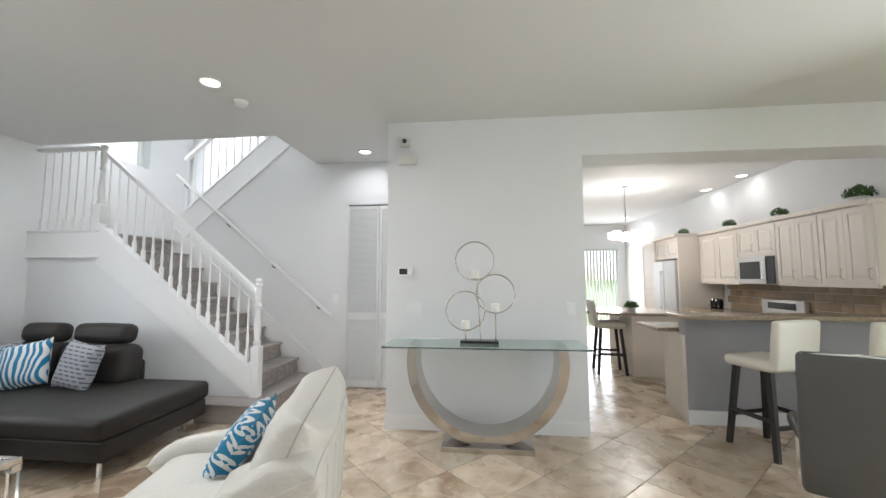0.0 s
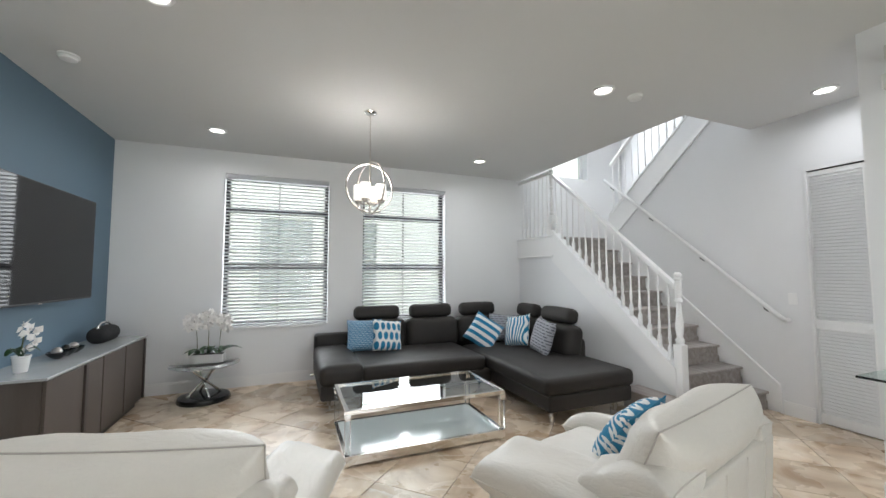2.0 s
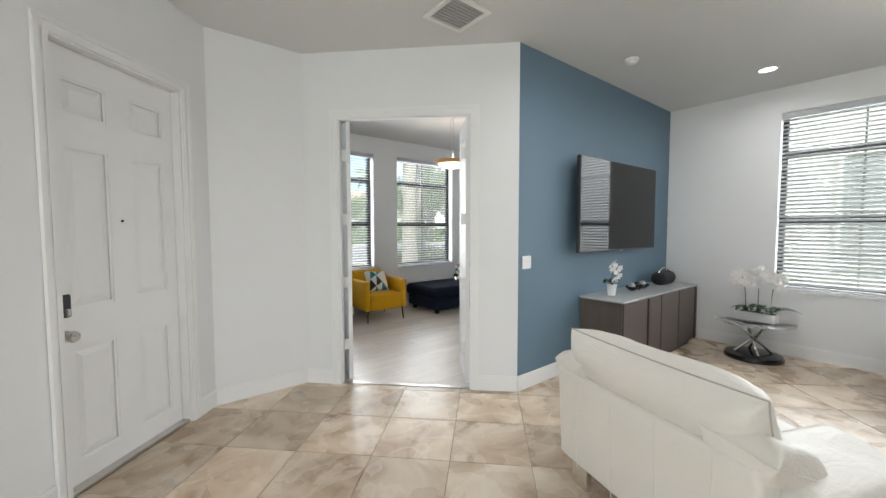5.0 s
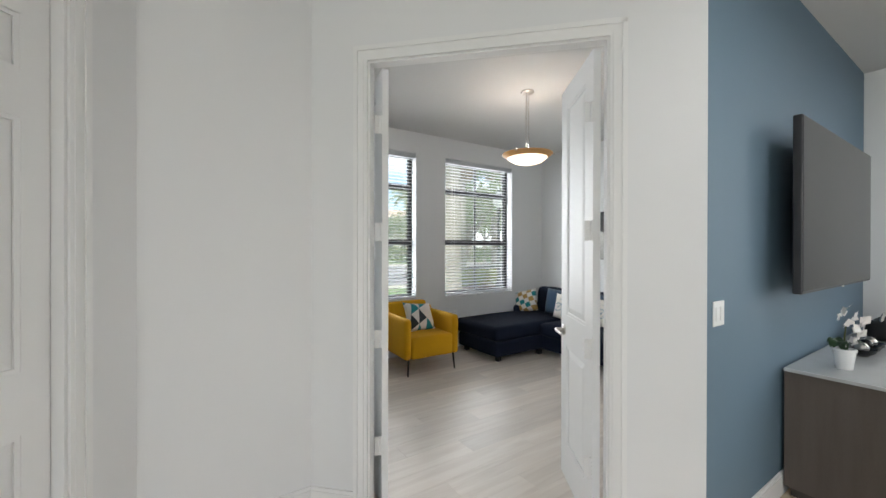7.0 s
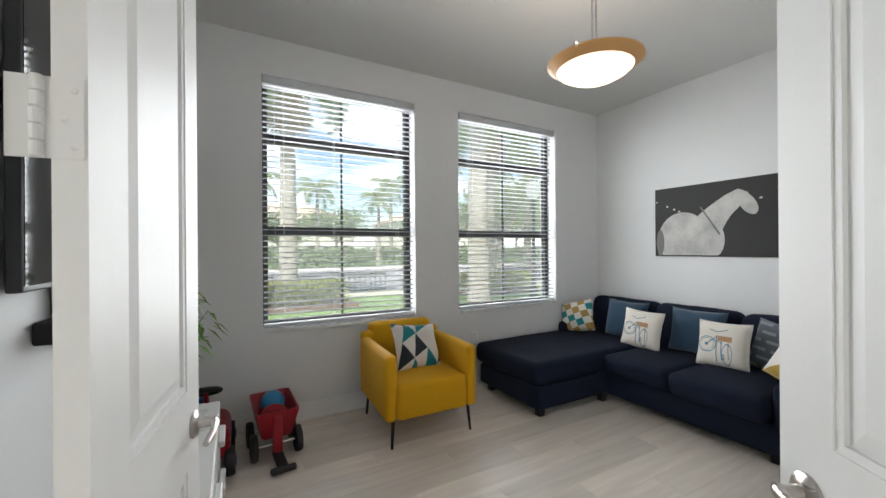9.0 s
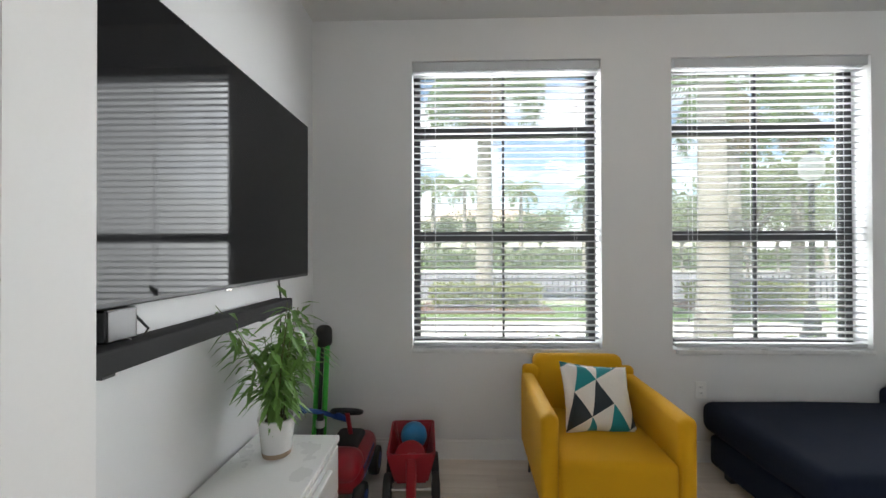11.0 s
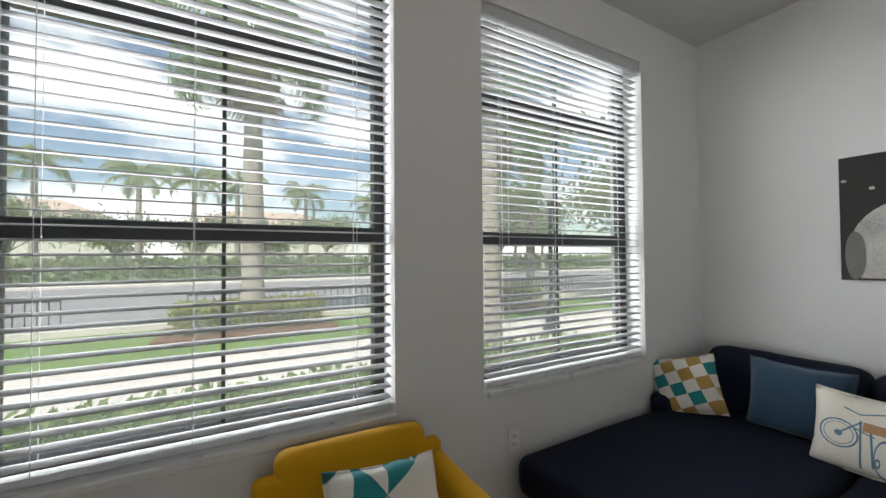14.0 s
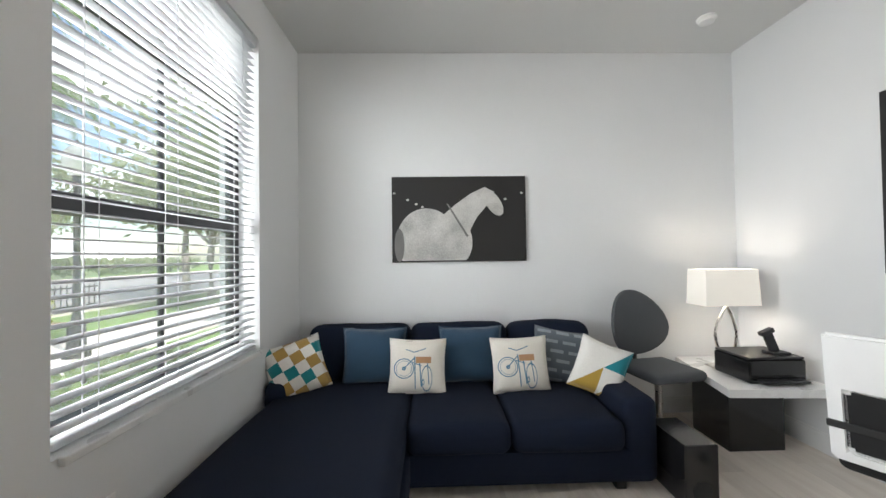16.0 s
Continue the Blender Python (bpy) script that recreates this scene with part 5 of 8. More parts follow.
M["oakgrey"] = surf("grey_brown_veneer", (0.105, 0.087, 0.076), 0.45, spec=0.3, var=0.16, scale=3, stretch=(6, 6, 0.6), bump=0.1)
M["oakdark"] = surf("dark_brown_veneer", (0.045, 0.035, 0.03), 0.4, var=0.15)
M["greytop"] = surf("pale_grey_glass_top", (0.42, 0.43, 0.43), 0.1, var=0.05)
cb = thing("tv_cabinet", pose(-4.09, YB + 0.02, 0), "grey-brown wood sideboard with a pale top below the television", "cabinet")
part("body", boxes((-0.92, 0.92, 0.0, 0.43, 0.06, 0.73)), "oakgrey", cb)
part("plinth", boxes((-0.88, 0.88, 0.02, 0.40, 0.0, 0.06)), "oakdark", cb)
part("top", bbox_bevel(-0.94, 0.94, 0.0, 0.465, 0.732, 0.752, 0.004), "greytop", cb, "pale grey glossy top")
for x0, x1 in ((-0.90, -0.42), (-0.40, 0.06), (0.08, 0.36), (0.41, 0.91)):
    dr = part("door", bbox_bevel(x0, x1, 0.431, 0.449, 0.08, 0.72, 0.003), "oakgrey", cb)
for x in (-0.915, 0.385):
    part("handle", bbox_bevel(x - 0.022, x + 0.022, 0.431, 0.463, 0.08, 0.72, 0.004), "oakdark", cb, "dark brown full-height pull")

M["leaf"] = surf("glossy_leaf", (0.022, 0.06, 0.02), 0.35, var=0.25, scale=10)
M["petal"] = surf("white_petal", (0.82, 0.80, 0.78), 0.6, var=0.06, scale=20)
M["stalk"] = surf("orchid_stalk", (0.08, 0.10, 0.03), 0.6)
M["pot"] = surf("white_glazed_pot", (0.78, 0.78, 0.77), 0.2, var=0.03)
M["soil"] = surf("potting_soil", (0.035, 0.025, 0.018), 0.95, var=0.3, bump=1.0)


def strap_leaf(bm, base, angle, length, width, lift, droop):
    pts = []
    n = 7
    for i in range(n + 1):
        t = i / n
        r = length * t
        z = lift * math.sin(min(t * 2.2, math.pi / 2)) - droop * t * t
        wd = width * math.sin(math.pi * (0.12 + 0.88 * t) * 0.98) ** 0.7 if t < 1 else 0.002
        pts.append((r, z, wd))
    ca, sa = math.cos(angle), math.sin(angle)
    prev = None
    for r, z, wd in pts:
        row = [bm.verts.new((base[0] + r * ca - s * wd * sa, base[1] + r * sa + s * wd * ca, base[2] + z + abs(s) * wd * 0.35)) for s in (-1, 0, 1)]
        if prev:
            for k in range(2):
                bm.faces.new((prev[k], prev[k + 1], row[k + 1], row[k]))
        prev = row


def blossom(bm, c, size, ang, tip):
    for k in range(5):
        a = 2 * math.pi * k / 5 + ang
        d = Vector((math.cos(a) * math.cos(tip), math.sin(a) * math.cos(tip) * 0.6, math.sin(a) + 0.001))
        d.normalize()
        out = Vector((math.cos(ang), math.sin(ang), 0.1)).normalized()
        s = d.cross(out)
        c0 = Vector(c)
        p = [c0, c0 + d * size * 0.5 + s * size * 0.42 + out * size * 0.1, c0 + d * size + out * size * 0.22, c0 + d * size * 0.5 - s * size * 0.42 + out * size * 0.1]
        bm.faces.new([bm.verts.new(q) for q in p])


def orchid(parent, x, y, z, h, seed, nflow=9, lean=(0.05, 0.0), lsize=0.16):
    rnd = random.Random(seed)
    top = Vector((x + lean[0], y + lean[1], z + h))
    stem = [(x, y, z), (x + lean[0] * 0.2, y, z + h * 0.5), (x + lean[0] * 0.6, y + lean[1] * 0.6, z + h * 0.88), tuple(top)]
    part("stalk", tube(stem, 0.004, 6), "stalk", parent)
    bm = bmesh.new()
    for k in range(nflow):
        f = k / nflow
        c = top + Vector((rnd.uniform(-0.055, 0.055), rnd.uniform(-0.055, 0.055), rnd.uniform(-0.11, 0.045)))
        blossom(bm, c, rnd.uniform(0.052, 0.068), rnd.uniform(0, 6.28), rnd.uniform(-0.4, 0.4))
        blossom(bm, c + Vector((0.004, 0.004, 0)), 0.03, rnd.uniform(0, 6.28), 0.3)
    part("blossom", bm, "petal", parent, "white orchid blossoms")
    bm = bmesh.new()
    for k in range(4):
        strap_leaf(bm, (x, y, z), rnd.uniform(0, 6.28), lsize * rnd.uniform(0.8, 1.2), 0.032, 0.08, 0.05)
    part("leaves", bm, "leaf", parent)


op = thing("orchid_pot", pose(-3.42, -1.96, 0.752), "small white pot with a white orchid on the sideboard", "potted plant")
smooth(part("pot", revolve([(0.036, 0), (0.048, 0.10), (0.052, 0.102), (0.052, 0.115), (0.044, 0.115), (0.042, 0.10), (0.0, 0.098)], 22), "pot", op))
orchid(op, 0, 0, 0.1, 0.17, 5, 5, (0.0, 0.01), 0.1)
M["gloss_black"] = surf("gloss_black_ceramic", (0.012, 0.012, 0.013), 0.12, var=0.1)
bw = thing("black_bowls", pose(-4.0, -1.96, 0.752), "row of gloss black bowls with metallic balls on the sideboard", "ornament")
for k in range(3):
    x = -0.13 + 0.13 * k
    smooth(part("bowl", revolve([(0.025, 0), (0.062, 0.03), (0.07, 0.052), (0.064, 0.05), (0.03, 0.016), (0, 0.012)], 18, m=Matrix.Translation((x, 0, 0))), "gloss_black", bw))
    smooth(part("ball", revolve([(0.0, -0.035), (0.02, -0.029), (0.033, -0.01), (0.035, 0.0), (0.033, 0.01), (0.02, 0.029), (0, 0.035)], 16, m=Matrix.Translation((x + 0.01, 0.0, 0.058))), "nickel" if k != 1 else "gloss_black", bw))
bx = thing("portable_speaker", pose(-4.72, -1.97, 0.752), "black portable loudspeaker with a silver carrying handle", "speaker")
M["mesh_black"] = surf("black_speaker_cloth", (0.008, 0.008, 0.009), 0.75, bump=0.6, bscale=500)
soft("case", (0, 0, 0), (0.40, 0.17, 0.15), 0.07, "mesh_black", bx, 0.01)
hpts = [(-0.16, 0, 0.11), (-0.15, 0, 0.155), (-0.09, 0, 0.185), (0, 0, 0.193), (0.09, 0, 0.185), (0.15, 0, 0.155), (0.16, 0, 0.11)]
smooth(part("handle", tube(hpts, 0.011, 8), "chrome", bx))

# ---- round glass side table with orchids ----
rt = thing("side_table", pose(-4.95, -1.11, 0), "round glass side table on crossed chrome struts and a black base", "side table")
smooth(part("base", revolve([(0.265, 0), (0.268, 0.015), (0.255, 0.05), (0.20, 0.062), (0, 0.064)], 40), "gloss_black", rt, "gloss black disc base"))
for a in (25, 115, 205, 295):
    b0 = (0.17 * math.cos(radians(a)), 0.17 * math.sin(radians(a)), 0.06)
    b1 = (-0.19 * math.cos(radians(a + 12)), -0.19 * math.sin(radians(a + 12)), 0.398)
    smooth(part("strut", tube([b0, b1], 0.014, 10), "chrome", rt))
part("hub", revolve([(0.03, 0.21), (0.034, 0.225), (0.03, 0.24)], 16), "gloss_black", rt)
smooth(part("glass_top", revolve([(0.0, 0.398), (0.35, 0.398), (0.355, 0.402), (0.355, 0.406), (0.35, 0.41), (0.0, 0.41)], 56), "clear", rt, "clear round glass top"))
pl = thing("orchid_planter", pose(-4.97, -1.09, 0.411, 0, 0, 82), "long white planter with three white orchids on the glass table", "potted plant")
part("planter", bbox_bevel(-0.17, 0.17, -0.055, 0.055, 0, 0.095, 0.008), "pot", pl)
part("soil", boxes((-0.155, 0.155, -0.042, 0.042, 0.094, 0.099)), "soil", pl)
for k in range(3):
    orchid(pl, -0.11 + 0.11 * k, 0, 0.096, 0.40 + 0.03 * (k == 1), 20 + k, 19, (0.05 * (k - 1), -0.02), 0.24)

# ---- the two white leather armchairs ----


def pillow(name, w, h, d, place, rot, material, parent, seed=0, piping=""):
    """A stuffed leather pad in its own x-y plane, thick along z, with drawn-in edges and folds that run off its seam."""
    bm = bmesh.new()
    N = 22
    grid = {}
    for side in (-1, 1):
        for i in range(N + 1):
            for j in range(N + 1):
                u, v = math.sin(math.pi / 2 * (-1 + 2 * i / N)), math.sin(math.pi / 2 * (-1 + 2 * j / N))
                if (i in (0, N) or j in (0, N)) and side == 1:
                    grid[side, i, j] = grid[-1, i, j]
                    continue
                prof = max(0.0, 1 - u ** 6) ** 0.5 * max(0.0, 1 - v ** 6) ** 0.5
                x, y = u * w / 2 * (1 - 0.05 * (1 - v * v) * u ** 4), v * h / 2 * (1 - 0.05 * (1 - u * u) * v ** 4)
                fold = 0.010 * noise.noise(Vector((u * 6 + seed, v * 1.6, side))) * abs(v) + 0.010 * noise.noise(Vector((u * 1.6, v * 6 + seed, side))) * abs(u)
                swell = 0.022 * noise.noise(Vector((u * 1.3 + seed * 3, v * 1.3, side * 2)))
                grid[side, i, j] = bm.verts.new((x, y, side * (d / 2 + swell + fold) * prof))
    for side in (-1, 1):
        for i in range(N):
            for j in range(N):
                q = [grid[side, i, j], grid[side, i + 1, j], grid[side, i + 1, j + 1], grid[side, i, j + 1]]
                bm.faces.new(q if side == 1 else q[::-1])
    ob = part(name, bm, material, parent)
    ob.data.shade_smooth()
    ob.matrix_basis = pose(*place, *rot)
    if piping:
        edge = [(i, 0) for i in range(N)] + [(N, j) for j in range(N)] + [(N - i, N) for i in range(N)] + [(0, N - j) for j in range(N)]
        pts = []
        for i, j in edge:
            u, v = math.sin(math.pi / 2 * (-1 + 2 * i / N)), math.sin(math.pi / 2 * (-1 + 2 * j / N))
            pts.append((u * (w / 2 + 0.001) * (1 - 0.05 * (1 - v * v) * u ** 4), v * (h / 2 + 0.001) * (1 - 0.05 * (1 - u * u) * v ** 4), 0))
        part("piping", tube(pts, 0.0035, 6, closed=True), piping, ob)
    return ob


def armchair(centre, facing, label):
    a = math.degrees(math.atan2(facing[1], facing[0])) - 90
    c = thing("leather_armchair", pose(centre[0], centre[1], 0, 0, 0, a), label, "armchair", "white leather armchairs")
    WL = "white_leather"
    soft("back_shell", (0, -0.372, 0.165), (1.02, 0.12, 0.51), 0.025, WL, c, 0.003, rot=(3, 0, 0))
    soft("side_panel", (-0.44, 0.08, 0.165), (0.13, 0.82, 0.30), 0.03, WL, c)
    soft("side_panel", (0.44, 0.08, 0.165), (0.13, 0.82, 0.30), 0.03, WL, c)
    soft("front_rail", (0, 0.43, 0.165), (0.86, 0.10, 0.15), 0.04, WL, c)
    pillow("seat_cushion", 0.72, 0.84, 0.24, (0, 0.08, 0.385), (0, 0, 0), WL, c, 3, WL)
    for s in (-1, 1):
        pillow("arm_pad", 0.37, 0.90, 0.22, (s * 0.40, 0.10, 0.455), (-6, s * 13, 0), WL, c, 5 + s, WL)
        pillow("arm_wing", 0.24, 0.44, 0.17, (s * 0.405, -0.25, 0.625), (-24, s * 8, s * 4), WL, c, 9 + s, WL)
    pillow("back_cushion", 0.97, 0.50, 0.27, (0, -0.275, 0.65), (115, 0, 0), WL, c, 11, "stitch")
    for k in (-0.36, -0.12, 0.12, 0.36):
        part("panel_seam", tube([(k, -0.4345, 0.15), (k, -0.447, 0.4), (k, -0.458, 0.655)], 0.003, 6), WL, c)
    for sx in (-1, 1):
        for sy in (-0.36, 0.38):
            part("foot", bbox_bevel(sx * 0.41 - 0.06, sx * 0.41 + 0.06, sy - 0.016, sy + 0.016, 0, 0.17, 0.003), "chrome", c, "chrome blade foot")
    return c


FA, FB = Vector((-0.948, 0.318, 0)), Vector((-0.969, -0.247, 0))
CA, CB = Vector((-1.74, -0.632, 0)), Vector((-1.298, 1.361, 0))
armchair(CA, FA, "white leather armchair with a puffy back cushion and piping")
armchair(CB, FB, "white leather armchair with a puffy back cushion and piping")
angA, angB = math.degrees(math.atan2(FA.y, FA.x)) - 90, math.degrees(math.atan2(FB.y, FB.x)) - 90
cushion(pose(CA.x, CA.y, 0, 0, 0, angA) @ pose(-0.05, 0.13, 0.47, 36, 4, 0), 0.38, 0.38, 0.15, "c_ovals_b", "white cushion with blue drops on a white armchair", 7)
cushion(pose(CB.x, CB.y, 0, 0, 0, angB) @ pose(0.08, 0.14, 0.465, 36, -6, 0), 0.38, 0.38, 0.16, "c_trellis", "blue and white trellis print cushion on a white armchair", 8)

# ---- console table with candle holder ----
cs = thing("console_table", pose(-0.09, 2.97, 0), "glass-topped console table on a polished steel arch", "console table")
part("glass_top", bbox_bevel(-0.885, 0.85, -0.25, 0.235, 0.848, 0.862, 0.002), "green_glass", cs, "clear glass top with a green edge")
bm = bmesh.new()
prev = first = None
N = 56
for k in range(N + 1):
    a = radians(169 + (371 - 169) * k / N)
    ring = []
    for rr, yy in ((0.605, -0.14), (0.685, -0.14), (0.685, 0.14), (0.605, 0.14)):
        ring.append(bm.verts.new((rr * math.cos(a), yy, 0.72 + rr * math.sin(a))))
    if prev:
        for q in range(4):
            bm.faces.new((prev[q], prev[(q + 1) % 4], ring[(q + 1) % 4], ring[q]))
    else:
        bm.faces.new(ring)
    prev = ring
bm.faces.new(prev[::-1])
smooth(part("arch", bm, "arch_steel", cs, "polished steel arch"), 30)
part("base_plate", bbox_bevel(-0.385, 0.385, -0.20, 0.20, 0.0, 0.045, 0.004), "arch_steel", cs)
for s in (-1, 1):
    part("glass_pad", revolve([(0.03, 0.835), (0.03, 0.848)], 18, m=Matrix.Translation((s * 0.645, 0, 0))), "chrome", cs)

cn = thing("candle_holder", pose(-0.15, 2.97, 0.862), "chrome three-ring candle holder with white candles", "candle holder")
M["wax"] = surf("white_wax", (0.82, 0.80, 0.75), 0.5, var=0.03)
part("base", bbox_bevel(-0.17, 0.17, -0.05, 0.05, 0, 0.026, 0.004), "gloss_black", cn, "gloss black base")
for x, z, y in ((-0.036, 0.73, 0.0), (0.145, 0.435, 0.015), (-0.122, 0.285, -0.015)):
    r1 = part("ring", tube(ring_points(0.172, 56, (x, y, z)), 0.0065, 8, closed=True), "arch_steel", cn)
    r1.data.shade_smooth()
    part("stem", tube([(x + (0.05 if x == -0.036 else 0.0), y, 0.02), (x + (0.02 if x == -0.036 else 0.0), y, z - 0.172)], 0.0065, 8), "arch_steel", cn)
    part("candle_plate", revolve([(0.046, z - 0.168), (0.05, z - 0.162), (0.046, z - 0.158)], 22, m=Matrix.Translation((x, y, 0))), "chrome", cn)
    smooth(part("candle", revolve([(0.037, z - 0.158), (0.037, z - 0.092), (0.034, z - 0.088), (0.0, z - 0.09)], 20, m=Matrix.Translation((x, y, 0))), "wax", cn, "white pillar candle"))

# ---- office ----
M["yellow"] = surf("mustard_upholstery", (0.64, 0.335, 0.004), 0.75, var=0.07, scale=5, bump=0.3, bscale=320, sheen=0.03, spec=0.3)
M["navy"] = surf("navy_upholstery", (0.006, 0.0105, 0.025), 0.9, spec=0.25, var=0.15, scale=6, bump=0.5, bscale=380)
M["blackleg"] = surf("black_leg", (0.015, 0.014, 0.014), 0.45)
yc = thing("yellow_armchair", pose(-2.625, -5.47, 0, 0, 0, -2), "mustard yellow upholstered armchair on thin dark legs", "armchair")
YL = "yellow"
soft("seat", (0, 0.015, 0.185), (0.548, 0.672, 0.245), 0.03, YL, yc, 0.01, 0.003, 1)
for s in (-1, 1):
    soft("arm", (s * 0.315, 0.0, 0.185), (0.085, 0.70, 0.455), 0.035, YL, yc, 0.006, 0.004, 2 + s)
soft("backrest", (0, -0.305, 0.25), (0.56, 0.11, 0.50), 0.045, YL, yc, 0.012, 0.004, 5, (7, 0, 0))
soft("back_shell", (0, -0.335, 0.185), (0.70, 0.07, 0.50), 0.03, YL, yc)
for sx in (-1, 1):
    for sy in (-0.30, 0.31):
        part("leg", tube([(sx * 0.295, sy, 0.19), (sx * 0.31, sy * 1.04, 0)], 0.013, 10, taper=0.009), "blackleg", yc, "thin dark leg")
    part("seam", tube([(sx * 0.276, 0.352, 0.20), (sx * 0.276, 0.352, 0.42)], 0.003, 6), "yellow", yc)

bs = thing("chaise_sofa", pose(0, 0, 0), "navy blue fabric sofa with a chaise and loose back cushions", "sofa")
NV = "navy"
soft("base", (-4.74, -4.74, 0.06), (0.92, 2.18, 0.20), 0.03, NV, bs)
soft("chaise_base", (-4.34, -5.39, 0.07), (1.76, 0.82, 0.19), 0.03, NV, bs)
soft("chaise_cushion", (-4.24, -5.445, 0.25), (1.56, 0.89, 0.19), 0.06, NV, bs, 0.012, 0.008, 1)
soft("seat_cushion", (-4.62, -4.715, 0.25), (0.80, 0.565, 0.175), 0.06, NV, bs, 0.015, 0.008, 2)
soft("seat_cushion", (-4.62, -4.12, 0.25), (0.80, 0.62, 0.175), 0.06, NV, bs, 0.015, 0.008, 3)
soft("arm", (-4.74, -3.705, 0.05), (0.92, 0.20, 0.47), 0.05, NV, bs, 0.006)
soft("arm", (-4.92, -5.855, 0.07), (0.60, 0.14, 0.46), 0.05, NV, bs, 0.006)
soft("back_frame", (-5.23, -4.75, 0.09), (0.17, 2.18, 0.55), 0.05, NV, bs)
for k, (y, w) in enumerate(((-5.40, 0.74), (-4.66, 0.72), (-3.98, 0.62))):
    soft("back_cushion", (-5.09, y, 0.40), (0.24, w, 0.41), 0.08, NV, bs, 0.025, 0.014, 6 + k, (0, -8, 0), 6)
for x, y in ((-3.55, -5.06), (-3.55, -5.72), (-5.15, -5.72), (-4.36, -3.80), (-5.2, -3.80), (-4.25, -5.02)):
    part("leg", bbox_bevel(x - 0.03, x + 0.03, y - 0.03, y + 0.03, 0, 0.092, 0.006), "blackleg", bs, "black block leg")
part("seam", tube([(-3.45, -4.992, 0.252), (-4.26, -4.992, 0.252), (-4.27, -3.81, 0.252)], 0.004, 6), "navy", bs)

cushion(pose(-2.65, -5.42, 0.418, -32, 6, 184), 0.40, 0.38, 0.13, "c_tri", "white cushion with teal and black triangles on the yellow armchair", 11)
cushion(pose(-4.72, -5.70, 0.43, -22, -14, 112), 0.38, 0.36, 0.14, "c_check", "teal, ochre and white checked cushion on the navy sofa", 12)
cushion(pose(-4.90, -5.27, 0.42, -12, 0, 90), 0.46, 0.40, 0.15, "c_blue", "plain blue cushion on the navy sofa", 13)
cushion(pose(-4.69, -4.96, 0.42, -14, 2, 92), 0.38, 0.36, 0.13, "c_bike", "cream cushion with a drawn bicycle on the navy sofa", 14)
cushion(pose(-4.90, -4.58, 0.42, -12, 0, 90), 0.46, 0.40, 0.15, "c_blue", "plain blue cushion on the navy sofa", 15)
cushion(pose(-4.69, -4.27, 0.42, -14, -2, 88), 0.38, 0.36, 0.13, "c_bike", "cream cushion with a drawn bicycle on the navy sofa", 16)
cushion(pose(-4.84, -4.00, 0.42, -14, 10, 84), 0.38, 0.38, 0.13, "c_slate", "slate grey embroidered cushion on the navy sofa", 17)
cushion(pose(-4.60, -3.85, 0.435, -18, 20, 70), 0.32, 0.34, 0.13, "c_tri2", "white cushion with teal triangles beside the sofa arm", 18)

# canvas print: pale plain shapes on black
M["canvas"] = surf("black_canvas", (0.012, 0.011, 0.011), 0.6, var=0.2)
M["pale"] = surf("pale_print", (0.47, 0.46, 0.44), 0.7, var=0.55, scale=5)
M["mid"] = surf("grey_print", (0.16, 0.155, 0.15), 0.7, var=0.3, scale=5)
pc = thing("canvas_picture", pose(XW + 0.002, -4.625, 1.275, 0, 0, 90), "wide black canvas with pale abstract shapes over the sofa", "picture")
part("canvas", bbox_bevel(-0.55, 0.55, -0.028, 0.0, 0, 0.70, 0.003), "canvas", pc)


def flat_shape(pts, y, material):
    bm = bmesh.new()
    bm.faces.new([bm.verts.new((x, y, z)) for x, z in pts])
    g = bmesh.ops.extrude_face_region(bm, geom=bm.faces[:])
    for v in [e for e in g["geom"] if isinstance(e, bmesh.types.BMVert)]:
        v.co.y -= 0.0012
    return part("print_shape", bm, material, pc)


def ellipse(cx, cz, a, b, rot=0.0, n=40):
    c, s = math.cos(radians(rot)), math.sin(radians(rot))
    return [(cx + a * math.cos(t) * c - b * math.sin(t) * s, cz + a * math.cos(t) * s + b * math.sin(t) * c) for t in (2 * math.pi * k / n for k in range(n))]


flat_shape([(x, max(z, 0.012)) for x, z in ellipse(-0.27, 0.17, 0.245, 0.27)], -0.0282, "pale")
flat_shape([(x, max(z, 0.012)) for x, z in ellipse(-0.03, 0.16, 0.135, 0.19)], -0.0296, "pale")
flat_shape([(-0.16, 0.36), (-0.03, 0.47), (0.10, 0.56), (0.21, 0.61), (0.29, 0.57), (0.24, 0.47), (0.15, 0.37), (0.09, 0.26), (0.06, 0.15), (-0.08, 0.16)], -0.0310, "pale")
flat_shape(ellipse(0.285, 0.475, 0.115, 0.058, -58), -0.0324, "pale")
flat_shape(ellipse(-0.49, 0.14, 0.04, 0.135), -0.0338, "mid")
flat_shape([(-0.105, 0.475), (-0.09, 0.475), (0.075, 0.21), (0.06, 0.20)], -0.0338, "mid")
for x, z in ((-0.53, 0.565), (-0.42, 0.51), (-0.35, 0.475), (-0.30, 0.45), (0.38, 0.51), (0.515, 0.56)):
    flat_shape(ellipse(x, z, 0.012, 0.009, 0, 12), -0.0282, "pale")

